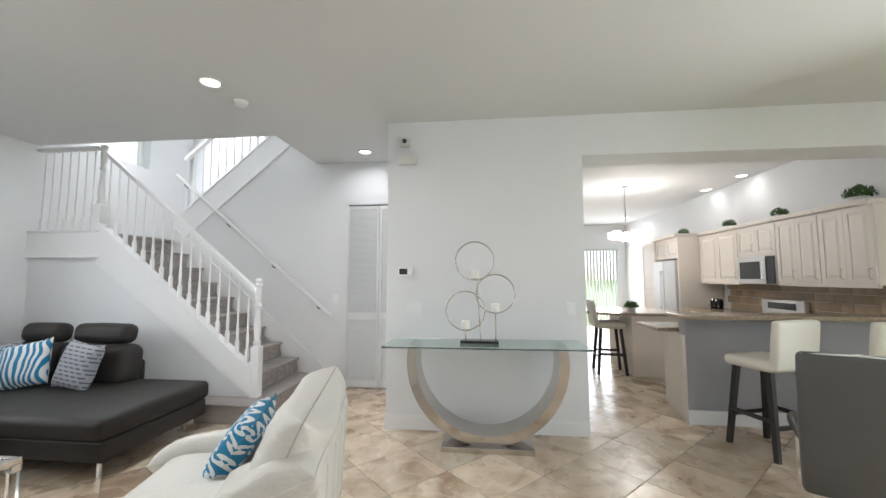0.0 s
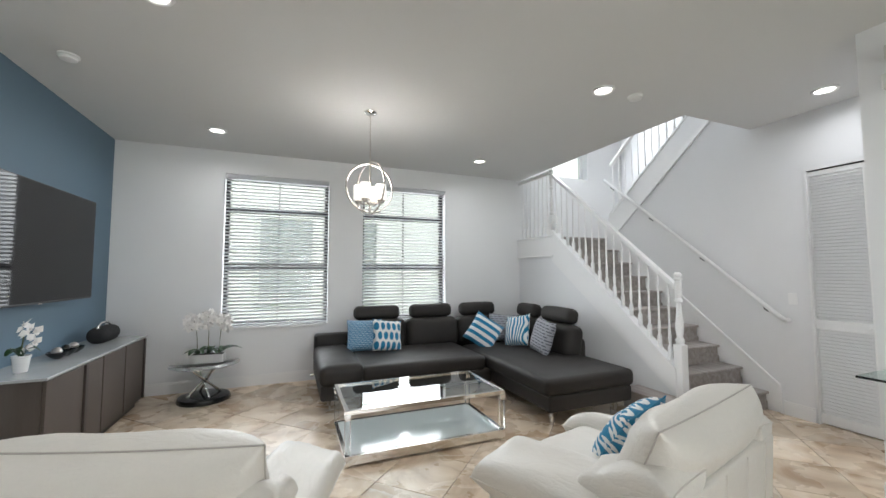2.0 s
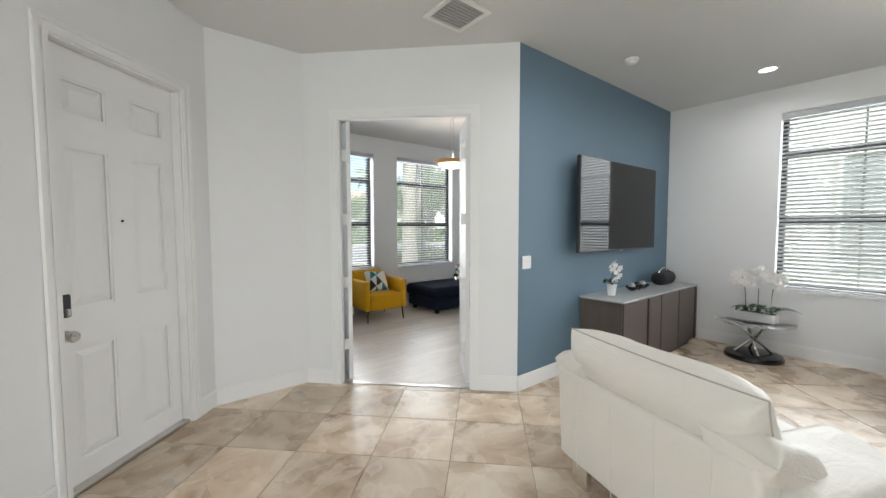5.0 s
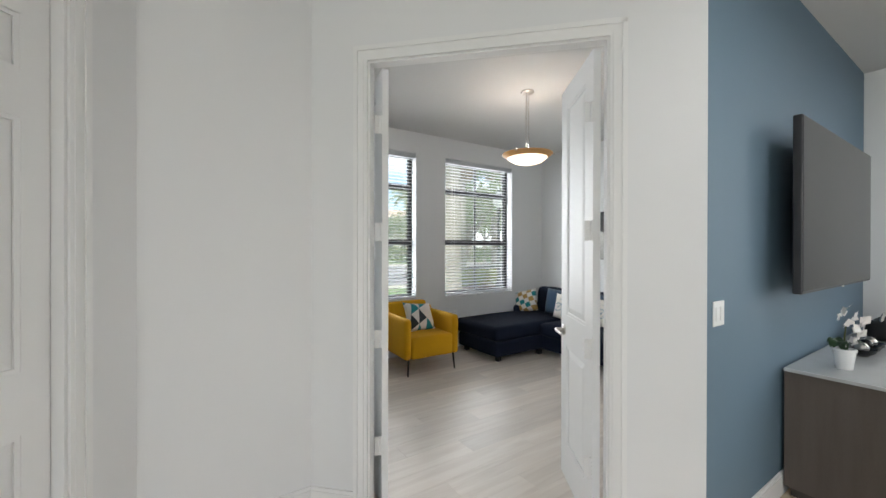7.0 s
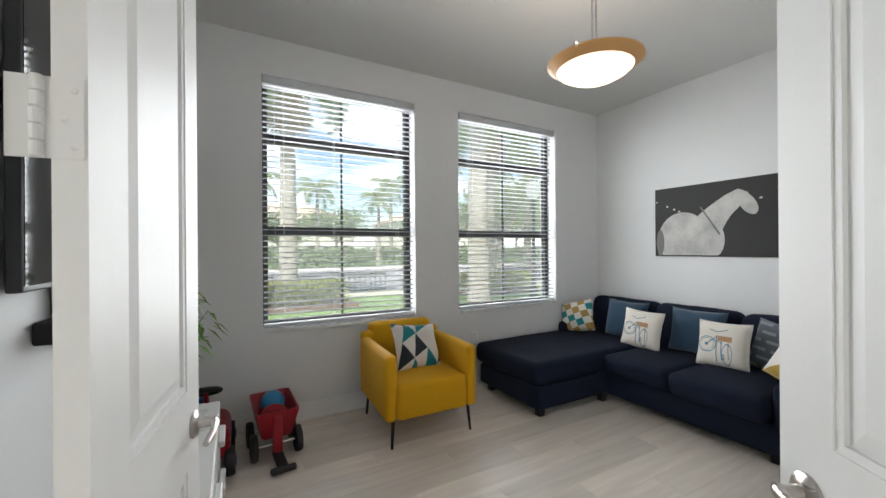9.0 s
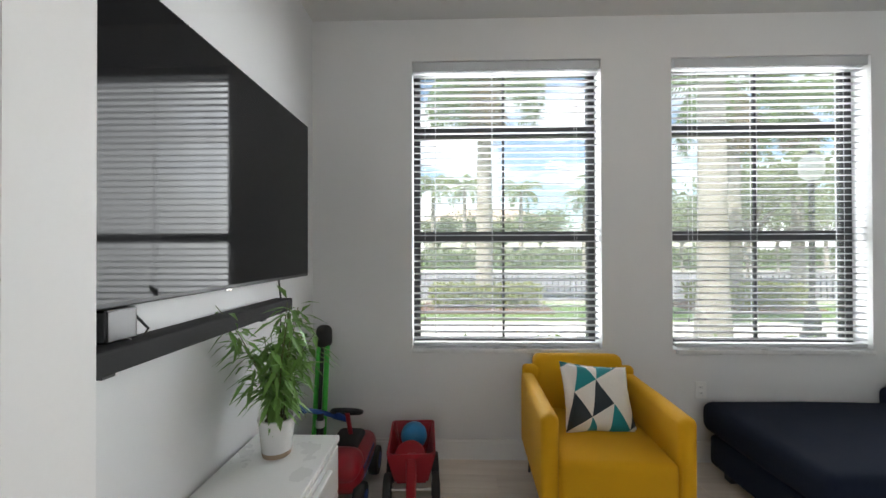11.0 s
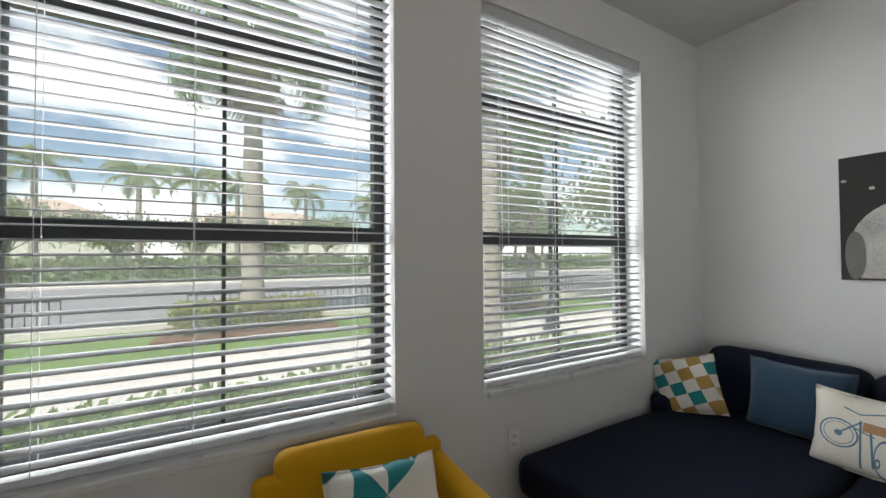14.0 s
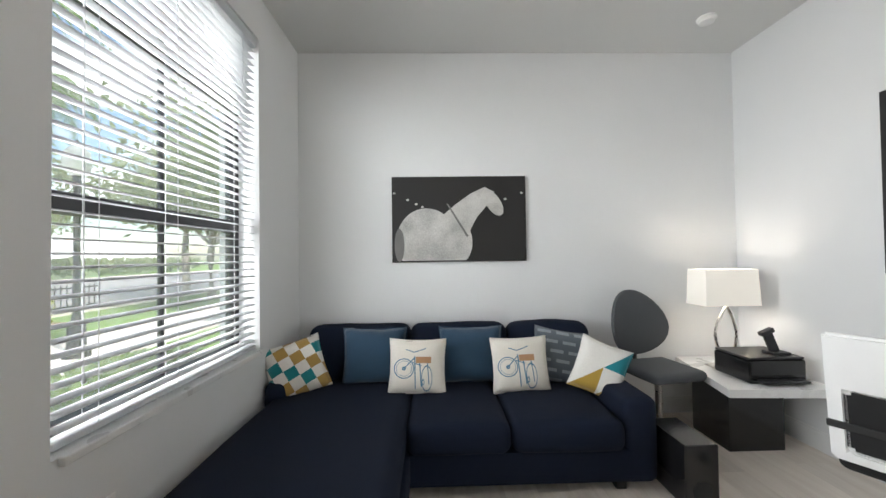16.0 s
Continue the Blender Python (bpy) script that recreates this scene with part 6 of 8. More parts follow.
# pendant
M["amber"] = glow("amber_glass_rim", (0.50, 0.27, 0.10), 0.07)
M["bowl"] = glow("lit_alabaster_glass", (1.0, 0.92, 0.80), 0.75)
translucent("bowl", (0.95, 0.90, 0.80), 0.3)
pd = thing("pendant_lamp", pose(-3.11, -4.14, 0), "alabaster glass bowl pendant lamp with an amber rim, lit", "pendant lamp")
smooth(part("canopy", revolve([(0.065, CEIL), (0.066, CEIL - 0.012), (0.052, CEIL - 0.024), (0.0, CEIL - 0.026)], 24), "nickel", pd))
for s in (-1, 1):
    part("rod", tube([(s * 0.03, s * 0.012, CEIL - 0.02), (s * 0.03, s * 0.012, 2.385)], 0.0045, 8), "nickel", pd)
part("cross_bar", boxes((-0.05, 0.05, -0.012, 0.012, 2.375, 2.39)), "nickel", pd)
smooth(part("bowl", revolve([(0.0, 2.275), (0.07, 2.281), (0.13, 2.298), (0.178, 2.325), (0.20, 2.345), (0.195, 2.349), (0.17, 2.332), (0.12, 2.306), (0.0, 2.288)], 44), "bowl", pd, "lit alabaster glass bowl"))
smooth(part("rim", revolve([(0.20, 2.345), (0.212, 2.352), (0.235, 2.368), (0.25, 2.378), (0.25, 2.386), (0.222, 2.378), (0.196, 2.354)], 44), "amber", pd, "amber glass rim"))
for k in range(3):
    a = radians(20 + 120 * k)
    part("clip", boxes((0.205, 0.272, -0.006, 0.006, 2.374, 2.392)), "nickel", pd).matrix_basis = pose(0, 0, 0, 0, 0, math.degrees(a))
lamp("pendant_glow", "POINT", (-3.11, -4.14, 2.45), 12, (1.0, 0.95, 0.88), size=0.12)

# television, soundbar, cables
tw = thing("office_television", pose(XE, -4.88, 0, 0, 0, 90), "large flat black television on the office wall", "television")
part("panel", bbox_bevel(-0.86, 0.86, 0.012, 0.045, 1.262, 2.216, 0.005), "black", tw)
part("screen", boxes((-0.852, 0.852, 0.0445, 0.047, 1.278, 2.208)), "screen", tw, "glossy black screen")
part("logo_bar", boxes((-0.02, 0.02, 0.045, 0.049, 1.256, 1.263)), "nickel", tw)
sb = thing("soundbar", pose(XE, -4.78, 0, 0, 0, 90), "long black soundbar on the wall below the television", "soundbar")
part("body", bbox_bevel(-0.60, 0.60, 0.004, 0.10, 1.10, 1.165, 0.008), "mesh_black", sb)
part("bracket", boxes((-0.45, -0.41, 0.002, 0.03, 1.07, 1.10), (0.41, 0.45, 0.002, 0.03, 1.07, 1.10)), "black", sb)
wc = thing("wall_cable", pose(0, 0, 0), "thin dark cable hanging down the office wall", "cable")
smooth(part("cable", tube([(XE - 0.012, -5.40, 1.27), (XE - 0.014, -5.43, 1.12), (XE - 0.012, -5.42, 0.95), (XE - 0.012, -5.385, 0.72), (XE - 0.03, -5.38, 0.5)], 0.005, 6), "blackleg", wc))
mb = thing("media_box", pose(XE, -4.36, 1.215, 0, 0, 90), "small black media box hanging below the television", "media box")
part("case", bbox_bevel(-0.05, 0.05, 0.004, 0.06, -0.045, 0.045, 0.006), "gloss_black", mb)
smooth(part("cable", tube([(-0.02, 0.05, -0.04), (-0.06, 0.055, -0.07), (-0.10, 0.05, -0.03), (-0.06, 0.04, 0.02)], 0.004, 6), "blackleg", mb))

# white drawer cabinet and bamboo plant
M["lacquer"] = surf("white_lacquer", (0.78, 0.78, 0.77), 0.25, var=0.02)
wd = thing("drawer_cabinet", pose(-1.09, -4.58, 0), "low white lacquered cabinet with drawers along the office wall", "cabinet")
part("body", boxes((-0.185, 0.19, -0.56, 0.56, 0.04, 0.505)), "lacquer", wd)
part("top", bbox_bevel(-0.205, 0.20, -0.573, 0.573, 0.507, 0.534, 0.004), "lacquer", wd)
part("plinth", boxes((-0.16, 0.18, -0.53, 0.53, 0.0, 0.04)), "lacquer", wd)
for k in range(2):
    for q in range(2):
        y0, z0 = -0.55 + k * 0.553, 0.06 + q * 0.222
        dw = part("drawer", bbox_bevel(-0.205, -0.187, y0, y0 + 0.545, z0, z0 + 0.215, 0.003), "lacquer", wd)
        part("handle", bbox_bevel(-0.235, -0.207, y0 + 0.17, y0 + 0.37, z0 + 0.165, z0 + 0.195, 0.006), "lacquer", dw, "white bar handle")

M["bamboo_leaf"] = surf("bamboo_leaf", (0.15, 0.30, 0.065), 0.45, var=0.35, scale=9)
M["bamboo_stem"] = surf("bamboo_stem", (0.12, 0.13, 0.04), 0.5, var=0.2)
M["jute"] = surf("tan_pot_foot", (0.36, 0.27, 0.18), 0.7)
bp = thing("bamboo_plant", pose(-1.07, -4.98, 0.534), "leafy green bamboo plant in a white pot on the cabinet", "potted plant")
smooth(part("pot", revolve([(0.062, 0.022), (0.074, 0.15), (0.078, 0.155), (0.078, 0.163), (0.068, 0.163), (0.066, 0.15), (0.0, 0.146)], 26), "pot", bp))
smooth(part("pot_foot", revolve([(0.058, 0), (0.063, 0.022)], 26), "jute", bp))
part("soil", revolve([(0.066, 0.148), (0.0, 0.152)], 18), "soil", bp)
rnd = random.Random(4)
lb = bmesh.new()
for k in range(13):
    a, rr = rnd.uniform(0, 6.28), rnd.uniform(0.01, 0.04)
    hgt, sp = rnd.uniform(0.28, 0.55), rnd.uniform(0.06, 0.23)
    p0 = Vector((rr * math.cos(a), rr * math.sin(a), 0.145))
    pts = [p0 + Vector((sp * t * t * math.cos(a), sp * t * t * math.sin(a), hgt * t)) for t in (0, 0.25, 0.5, 0.75, 1)]
    part("stem", tube(pts, 0.0035, 5, taper=0.0015), "bamboo_stem", bp)
    for q in range(42):
        t = rnd.uniform(0.25, 1.0)
        c = p0 + Vector((sp * t * t * math.cos(a), sp * t * t * math.sin(a), hgt * t))
        d = Vector((rnd.uniform(-1, 1), rnd.uniform(-1, 1), rnd.uniform(-0.75, 0.35))).normalized()
        L, w = rnd.uniform(0.06, 0.12), rnd.uniform(0.009, 0.016)
        off = c + d * rnd.uniform(0.0, 0.07)
        side = d.cross(Vector((0, 0, 1)))
        side = side.normalized() if side.length > 0.01 else Vector((1, 0, 0))
        dr = Vector((0, 0, -0.25 * L))
        q5 = [off, off + d * L * 0.4 + side * w, off + d * L + dr, off + d * L * 0.4 - side * w]
        m5 = off + d * L * 0.4 + Vector((0, 0, -0.004))
        vs = [lb.verts.new(p) for p in q5] + [lb.verts.new(m5)]
        lb.faces.new((vs[0], vs[1], vs[4])), lb.faces.new((vs[1], vs[2], vs[4])), lb.faces.new((vs[2], vs[3], vs[4])), lb.faces.new((vs[3], vs[0], vs[4]))
part("foliage", lb, "bamboo_leaf", bp, "many narrow green leaves")

# toys in the corner
M["red"] = surf("red_plastic", (0.30, 0.006, 0.016), 0.3, var=0.06)
M["bluep"] = surf("blue_plastic", (0.012, 0.06, 0.30), 0.35, var=0.06)
M["skyp"] = surf("bright_blue_plastic", (0.02, 0.20, 0.42), 0.35, var=0.06)
M["greenp"] = surf("bright_green_plastic", (0.05, 0.46, 0.05), 0.35, var=0.06)
M["rubber"] = surf("black_rubber", (0.016, 0.016, 0.017), 0.6, var=0.1)


def wheel(parent, c, r, w, axis_z, hub="bluep"):
    m = pose(c[0], c[1], c[2], 90, 0, axis_z)
    t = part("wheel", revolve([(r * 0.55, -w / 2), (r * 0.95, -w / 2), (r, -w / 4), (r, w / 4), (r * 0.95, w / 2), (r * 0.55, w / 2)], 26, m=m), "rubber", parent)
    part("hub", revolve([(r * 0.56, -w * 0.55), (r * 0.3, -w * 0.62), (r * 0.3, w * 0.62), (r * 0.56, w * 0.55)], 20, m=m), hub, t)


wg = thing("toy_wagon", pose(-1.60, -5.56, 0, 0, 0, 4), "red plastic toy wagon with a black pull handle", "toy")
bm = bmesh.new()
outer_lo = [(-0.09, -0.15, 0.13), (0.09, -0.15, 0.13), (0.09, 0.13, 0.13), (-0.09, 0.13, 0.13)]
outer_hi = [(-0.135, -0.20, 0.34), (0.135, -0.20, 0.34), (0.135, 0.18, 0.32), (-0.135, 0.18, 0.32)]
inner_hi = [(x * 0.9, y * 0.93, z) for x, y, z in outer_hi]
inner_lo = [(x * 0.88, y * 0.9, z + 0.012) for x, y, z in outer_lo]
R = [[bm.verts.new(p) for p in q] for q in (outer_lo, outer_hi, inner_hi, inner_lo)]
bm.faces.new(R[0][::-1]), bm.faces.new(R[3])
for u, v in ((0, 1), (1, 2), (2, 3)):
    for i in range(4):
        bm.faces.new((R[u][i], R[u][(i + 1) % 4], R[v][(i + 1) % 4], R[v][i]))
bmesh.ops.bevel(bm, geom=bm.edges[:], offset=0.012, segments=2, affect="EDGES")
smooth(part("tub", bm, "red", wg), 50)
for sx in (-1, 1):
    for y in (-0.12, 0.10):
        wheel(wg, (sx * 0.135, y, 0.085), 0.085, 0.04, 90, "rubber")
for y in (-0.12, 0.10):
    part("axle", tube([(-0.14, y, 0.085), (0.14, y, 0.085)], 0.008, 8), "nickel", wg)
part("pull_bar", bbox_bevel(-0.03, 0.03, 0.12, 0.34, 0.02, 0.055, 0.008), "rubber", wg, "black pull bar")
part("handle", bbox_bevel(-0.075, 0.075, 0.33, 0.37, 0.015, 0.05, 0.012), "rubber", wg)
part("handle_socket", bbox_bevel(-0.028, 0.028, 0.115, 0.175, 0.05, 0.30, 0.01), "red", wg)
bl = thing("toy_ball", pose(-1.60, -5.66, 0.16), "blue toy ball lying in the red wagon", "ball")
smooth(part("ball", revolve([(0.08 * math.sin(math.pi * k / 10), 0.13 - 0.08 * math.cos(math.pi * k / 10)) for k in range(11)], 20), "skyp", bl))
rb = thing("toy_drum", pose(-1.595, -5.50, 0.148), "red plastic toy disc lying in the wagon", "toy")
smooth(part("disc", revolve([(0.0, 0.0), (0.085, 0.004), (0.088, 0.03), (0.08, 0.038), (0, 0.045)], 24, m=pose(0, 0, 0.09, -38, 0, 0)), "red", rb))
part("stand", boxes((-0.03, 0.03, -0.03, 0.03, 0.0, 0.10)), "red", rb)

rc = thing("ride_on_car", pose(-1.22, -5.56, 0, 0, 0, 0), "red and black ride-on toy car with a steering wheel", "toy")
soft("body", (0, -0.02, 0.11), (0.24, 0.50, 0.15), 0.06, "red", rc, 0.02)
soft("seat", (0.02, -0.07, 0.235), (0.17, 0.25, 0.06), 0.03, "rubber", rc, 0.01)
soft("nose", (0.0, 0.15, 0.18), (0.23, 0.20, 0.13), 0.06, "red", rc, 0.015)
part("side_stripe", bbox_bevel(-0.125, -0.118, -0.15, 0.12, 0.15, 0.22, 0.003), "bluep", rc)
part("column", tube([(0.0, -0.10, 0.24), (0.02, -0.06, 0.44)], 0.014, 10), "red", rc)
sw = part("steering_wheel", tube(ring_points(0.085, 28, (0, 0, 0), "xy"), 0.014, 8, closed=True), "rubber", rc)
sw.matrix_basis = pose(0.02, -0.055, 0.45, 28, 0, 0)
sw.data.shade_smooth()
part("spokes", boxes((-0.08, 0.08, -0.012, 0.012, -0.005, 0.005)), "rubber", rc).matrix_basis = pose(0.02, -0.055, 0.45, 28, 0, 0)
for sx in (-1, 1):
    for y in (-0.2, 0.19):
        wheel(rc, (sx * 0.12, y, 0.085), 0.085, 0.055, 90, "bluep")

sc = thing("toy_scooter", pose(-0.97, -5.76, 0, 0, 0, -15), "green and black kick scooter leaning in the corner", "scooter")
for x in (-0.035, 0.035):
    part("tube_leg", tube([(x, 0.0, 0.10), (x * 0.9, -0.06, 0.80)], 0.017, 10), "greenp", sc)
part("middle_leg", tube([(0, 0.01, 0.10), (0, -0.055, 0.80)], 0.012, 10), "rubber", sc)
soft("grip_head", (0, -0.07, 0.78), (0.10, 0.09, 0.15), 0.04, "rubber", sc)
part("deck", bbox_bevel(-0.06, 0.06, -0.05, 0.30, 0.055, 0.085, 0.01), "greenp", sc)
wheel(sc, (0, 0.27, 0.05), 0.05, 0.03, 90, "bluep")
wheel(sc, (-0.07, -0.02, 0.05), 0.05, 0.03, 90, "bluep")
wheel(sc, (0.07, -0.02, 0.05), 0.05, 0.03, 90, "bluep")
bk = thing("toy_handlebar", pose(-1.04, -5.58, -0.0, 0, 0, 50), "blue toy bike handlebar on a dark post", "toy")
part("post", tube([(0, 0, 0.0), (0.0, 0.02, 0.46)], 0.02, 12), "rubber", bk)
part("collar", tube([(0, 0.018, 0.38), (0, 0.02, 0.42)], 0.026, 12), "plastic", bk)
part("bar", tube([(-0.16, 0.03, 0.38), (0, 0.02, 0.465), (0.15, 0.01, 0.53)], 0.014, 10), "bluep", bk)
for s, p0, p1 in ((-1, (-0.18, 0.03, 0.37), (-0.09, 0.025, 0.42)), (1, (0.09, 0.015, 0.505), (0.17, 0.01, 0.54))):
    part("grip", tube([p0, p1], 0.021, 10), "bluep", bk)

# low table with lamp, printer; chairs; subwoofer
lt = thing("low_table", pose(0, 0, 0), "low white angular table on a black block base", "table")
part("top", extrude_poly([(-5.325, -2.84), (-4.55, -3.0), (-4.50, -2.32), (-5.325, -2.32)], 0.41, 0.46), "lacquer", lt)
part("base", bbox_bevel(-5.05, -4.69, -2.90, -2.52, 0, 0.408, 0.006), "gloss_black", lt, "gloss black block base")
M["shade"] = glow("lit_lamp_shade", (0.95, 0.90, 0.82), 0.12)
tl = thing("table_lamp", pose(-5.02, -2.665, 0.46), "chrome loop table lamp with a wide cream shade, lit", "table lamp")
part("foot", bbox_bevel(-0.06, 0.06, -0.11, 0.11, 0, 0.018, 0.004), "chrome", tl)
for s, rr in ((-1, 0.15), (1, 0.12)):
    pts = [(0, 0.03 + s * 0.085 * math.sin(math.pi * k / 14) * (1.1 if s < 0 else 0.8), 0.015 + 0.45 * k / 14) for k in range(15)]
    smooth(part("loop", tube(pts, 0.011, 8), "chrome", tl))
bm = bmesh.new()
ring = []
for (a, b), z in (((0.11, 0.205), 0.47), ((0.10, 0.195), 0.735), ((0.094, 0.189), 0.735), ((0.104, 0.199), 0.47)):
    ring.append([bm.verts.new((x, y, z)) for x, y in ((-a, -b), (a, -b), (a, b), (-a, b))])
for u in range(4):
    for i in range(4):
        bm.faces.new((ring[u][i], ring[u][(i + 1) % 4], ring[(u + 1) % 4][(i + 1) % 4], ring[(u + 1) % 4][i]))
part("shade", bm, "shade", tl, "wide cream fabric shade, lit from inside")
part("harp", tube([(0, 0.03, 0.46), (0, 0.03, 0.62)], 0.006, 8), "chrome", tl)
lamp("table_lamp_glow", "POINT", (-5.02, -2.665, 1.07), 4.5, (1.0, 0.95, 0.88), size=0.06)
pr = thing("printer", pose(-4.80, -2.60, 0.46), "black desktop printer on the low white table", "printer")
part("body", bbox_bevel(-0.16, 0.16, -0.19, 0.19, 0.0, 0.15, 0.012), "gloss_black", pr)
part("paper_tray", bbox_bevel(0.165, 0.23, -0.15, 0.15, 0.02, 0.035, 0.004), "black", pr)
part("scanner_lid", bbox_bevel(-0.155, 0.155, -0.185, 0.185, 0.152, 0.168, 0.006), "black", pr)
ph = thing("phone_stand", pose(-4.74, -2.52, 0.628), "black tilted stand on top of the printer", "stand")
part("foot", bbox_bevel(-0.05, 0.05, -0.06, 0.06, 0, 0.018, 0.004), "black", ph)
part("arm", bbox_bevel(-0.012, 0.012, -0.03, 0.03, 0.0, 0.15, 0.004), "black", ph).matrix_basis = pose(0.0, -0.01, 0.012, 22, 0, 0)
part("cradle", bbox_bevel(-0.02, 0.02, -0.045, 0.045, 0.0, 0.03, 0.004), "black", ph).matrix_basis = pose(0.0, -0.06, 0.135, 22, 0, 0)

M["felt"] = surf("dark_grey_felt", (0.075, 0.08, 0.088), 0.9, var=0.1, bump=0.4, bscale=300)
gc = thing("shell_chair", pose(-4.93, -3.24, 0, 0, 0, -80), "dark grey chair with an oval padded back", "chair")
bk2 = bmesh.new()
ns = 28
rings2 = []
for lay, sc2 in ((0.0, 0.94), (0.012, 1.0), (0.04, 1.0), (0.055, 0.92)):
    ring2 = []
    for k in range(ns):
        a = 2 * math.pi * k / ns
        ex = 0.235 * (1 - 0.16 * math.sin(a))
        x, z = ex * math.cos(a) * sc2, 0.25 * math.sin(a) * sc2
        ring2.append(bk2.verts.new((x, -lay - 0.09 * (x / 0.235) ** 2 * -1.0, z)))
    rings2.append(ring2)
for u in range(3):
    for k in range(ns):
        bk2.faces.new((rings2[u][k], rings2[u][(k + 1) % ns], rings2[u + 1][(k + 1) % ns], rings2[u + 1][k]))
bk2.faces.new(rings2[0][::-1]), bk2.faces.new(rings2[3])
ob = smooth(part("backrest", bk2, "felt", gc), 60)
ob.matrix_basis = pose(0, -0.22, 0.79, 8, 0, 0)
soft("seat", (0, 0.03, 0.45), (0.42, 0.42, 0.07), 0.035, "felt", gc, 0.01)
part("back_stem", tube([(0, -0.12, 0.44), (0, -0.22, 0.5), (0, -0.25, 0.68)], 0.016, 10), "blackleg", gc)
part("column", tube([(0, 0.02, 0.06), (0, 0.02, 0.44)], 0.025, 14), "nickel", gc)
for k in range(4):
    a = radians(45 + 90 * k)
    part("leg", tube([(0, 0.02, 0.075), (0.24 * math.cos(a), 0.02 + 0.24 * math.sin(a), 0.015)], 0.016, 8), "nickel", gc)
sf = thing("subwoofer", pose(-4.30, -3.48, 0), "black subwoofer on the floor beside the navy sofa", "speaker")
part("cabinet", bbox_bevel(-0.17, 0.17, -0.088, 0.088, 0.012, 0.335, 0.006), "gloss_black", sf)
smooth(part("port", revolve([(0.05, 0), (0.045, -0.02), (0.0, -0.02)], 20, m=pose(0.172, 0.0, 0.10, 0, 90, 0)), "rubber", sf))
for sx in (-1, 1):
    for sy in (-1, 1):
        part("foot", revolve([(0.015, 0), (0.015, 0.012)], 10, m=Matrix.Translation((sx * 0.14, sy * 0.065, 0))), "rubber", sf)

M["shell"] = surf("white_chair_plastic", (0.80, 0.80, 0.80), 0.3, var=0.02)
oc = thing("office_chair", pose(-3.62, -2.90, 0, 0, 0, 28), "white framed office chair with black mesh back", "office chair")
fr = slab_with_holes(0.50, 0, 0.52, 0.035, [(0.06, 0.44, 0.05, 0.29)])
bmesh.ops.bevel(fr, geom=fr.edges[:], offset=0.012, segments=2, affect="EDGES")
f1 = part("back_frame", fr, "shell", oc)
f1.matrix_basis = pose(-0.25, -0.24, 0.48, 8, 0, 0)
m1 = part("back_mesh", boxes((0.05, 0.45, 0.012, 0.02, 0.04, 0.30)), "mesh_black", oc)
m1.matrix_basis = pose(-0.25, -0.24, 0.48, 8, 0, 0)
part("lumbar_strap", bbox_bevel(0.0, 0.50, -0.012, -0.002, 0.14, 0.17, 0.003), "rubber", oc).matrix_basis = pose(-0.25, -0.24, 0.48, 8, 0, 0)
soft("seat", (0, 0.06, 0.42), (0.50, 0.48, 0.08), 0.035, "mesh_black", oc, 0.01)
part("column", tube([(0, 0.04, 0.08), (0, 0.04, 0.42)], 0.025, 14), "rubber", oc)
part("back_bar", tube([(0, 0.02, 0.41), (0, -0.22, 0.42), (0, -0.245, 0.56)], 0.018, 10), "shell", oc)
for k in range(5):
    a = radians(90 + 72 * k)
    lg = part("leg", tube([(0, 0.04, 0.10), (0.29 * math.cos(a), 0.04 + 0.29 * math.sin(a), 0.065)], 0.02, 8), "shell", oc)
    part("caster", revolve([(0.02, -0.02), (0.028, -0.012), (0.028, 0.012), (0.02, 0.02)], 14, m=pose(0.29 * math.cos(a), 0.04 + 0.29 * math.sin(a), 0.028, 90, 0, math.degrees(a))), "rubber", lg)
fp = thing("framed_picture", pose(-3.89, YB - 0.112, 1.19), "large dark framed grey picture on the office wall", "picture")
part("frame", slab_with_holes(0.74, 0, 1.02, 0.028, [(0.03, 0.71, 0.03, 0.99)], m=pose(-0.37, -0.03, 0)), "blackleg", fp)
part("print", boxes((-0.345, 0.345, -0.018, -0.01, 0.025, 0.995)), "mid", fp)

# ---- kitchen and dining, seen through the wide opening ----
M["cream"] = surf("cream_cabinet_paint", (0.76, 0.695, 0.63), 0.4, var=0.03, scale=3)
M["granite"] = surf("tan_granite", (0.36, 0.28, 0.20), 0.15, var=0.5, scale=40, bscale=220, detail=6)
M["steel"] = surf("stainless_steel", (0.60, 0.59, 0.58), 0.34, 1.0, var=0.02, rvar=0.03)
M["greywall"] = surf("grey_bar_paint", (0.36, 0.36, 0.38), 0.6, var=0.06, scale=2)
M["travertine"] = surf("travertine_tile", (0.36, 0.27, 0.185), 0.45, var=0.2, scale=9, each=0.18)
M["cooktop"] = surf("black_cooktop", (0.01, 0.01, 0.01), 0.08)


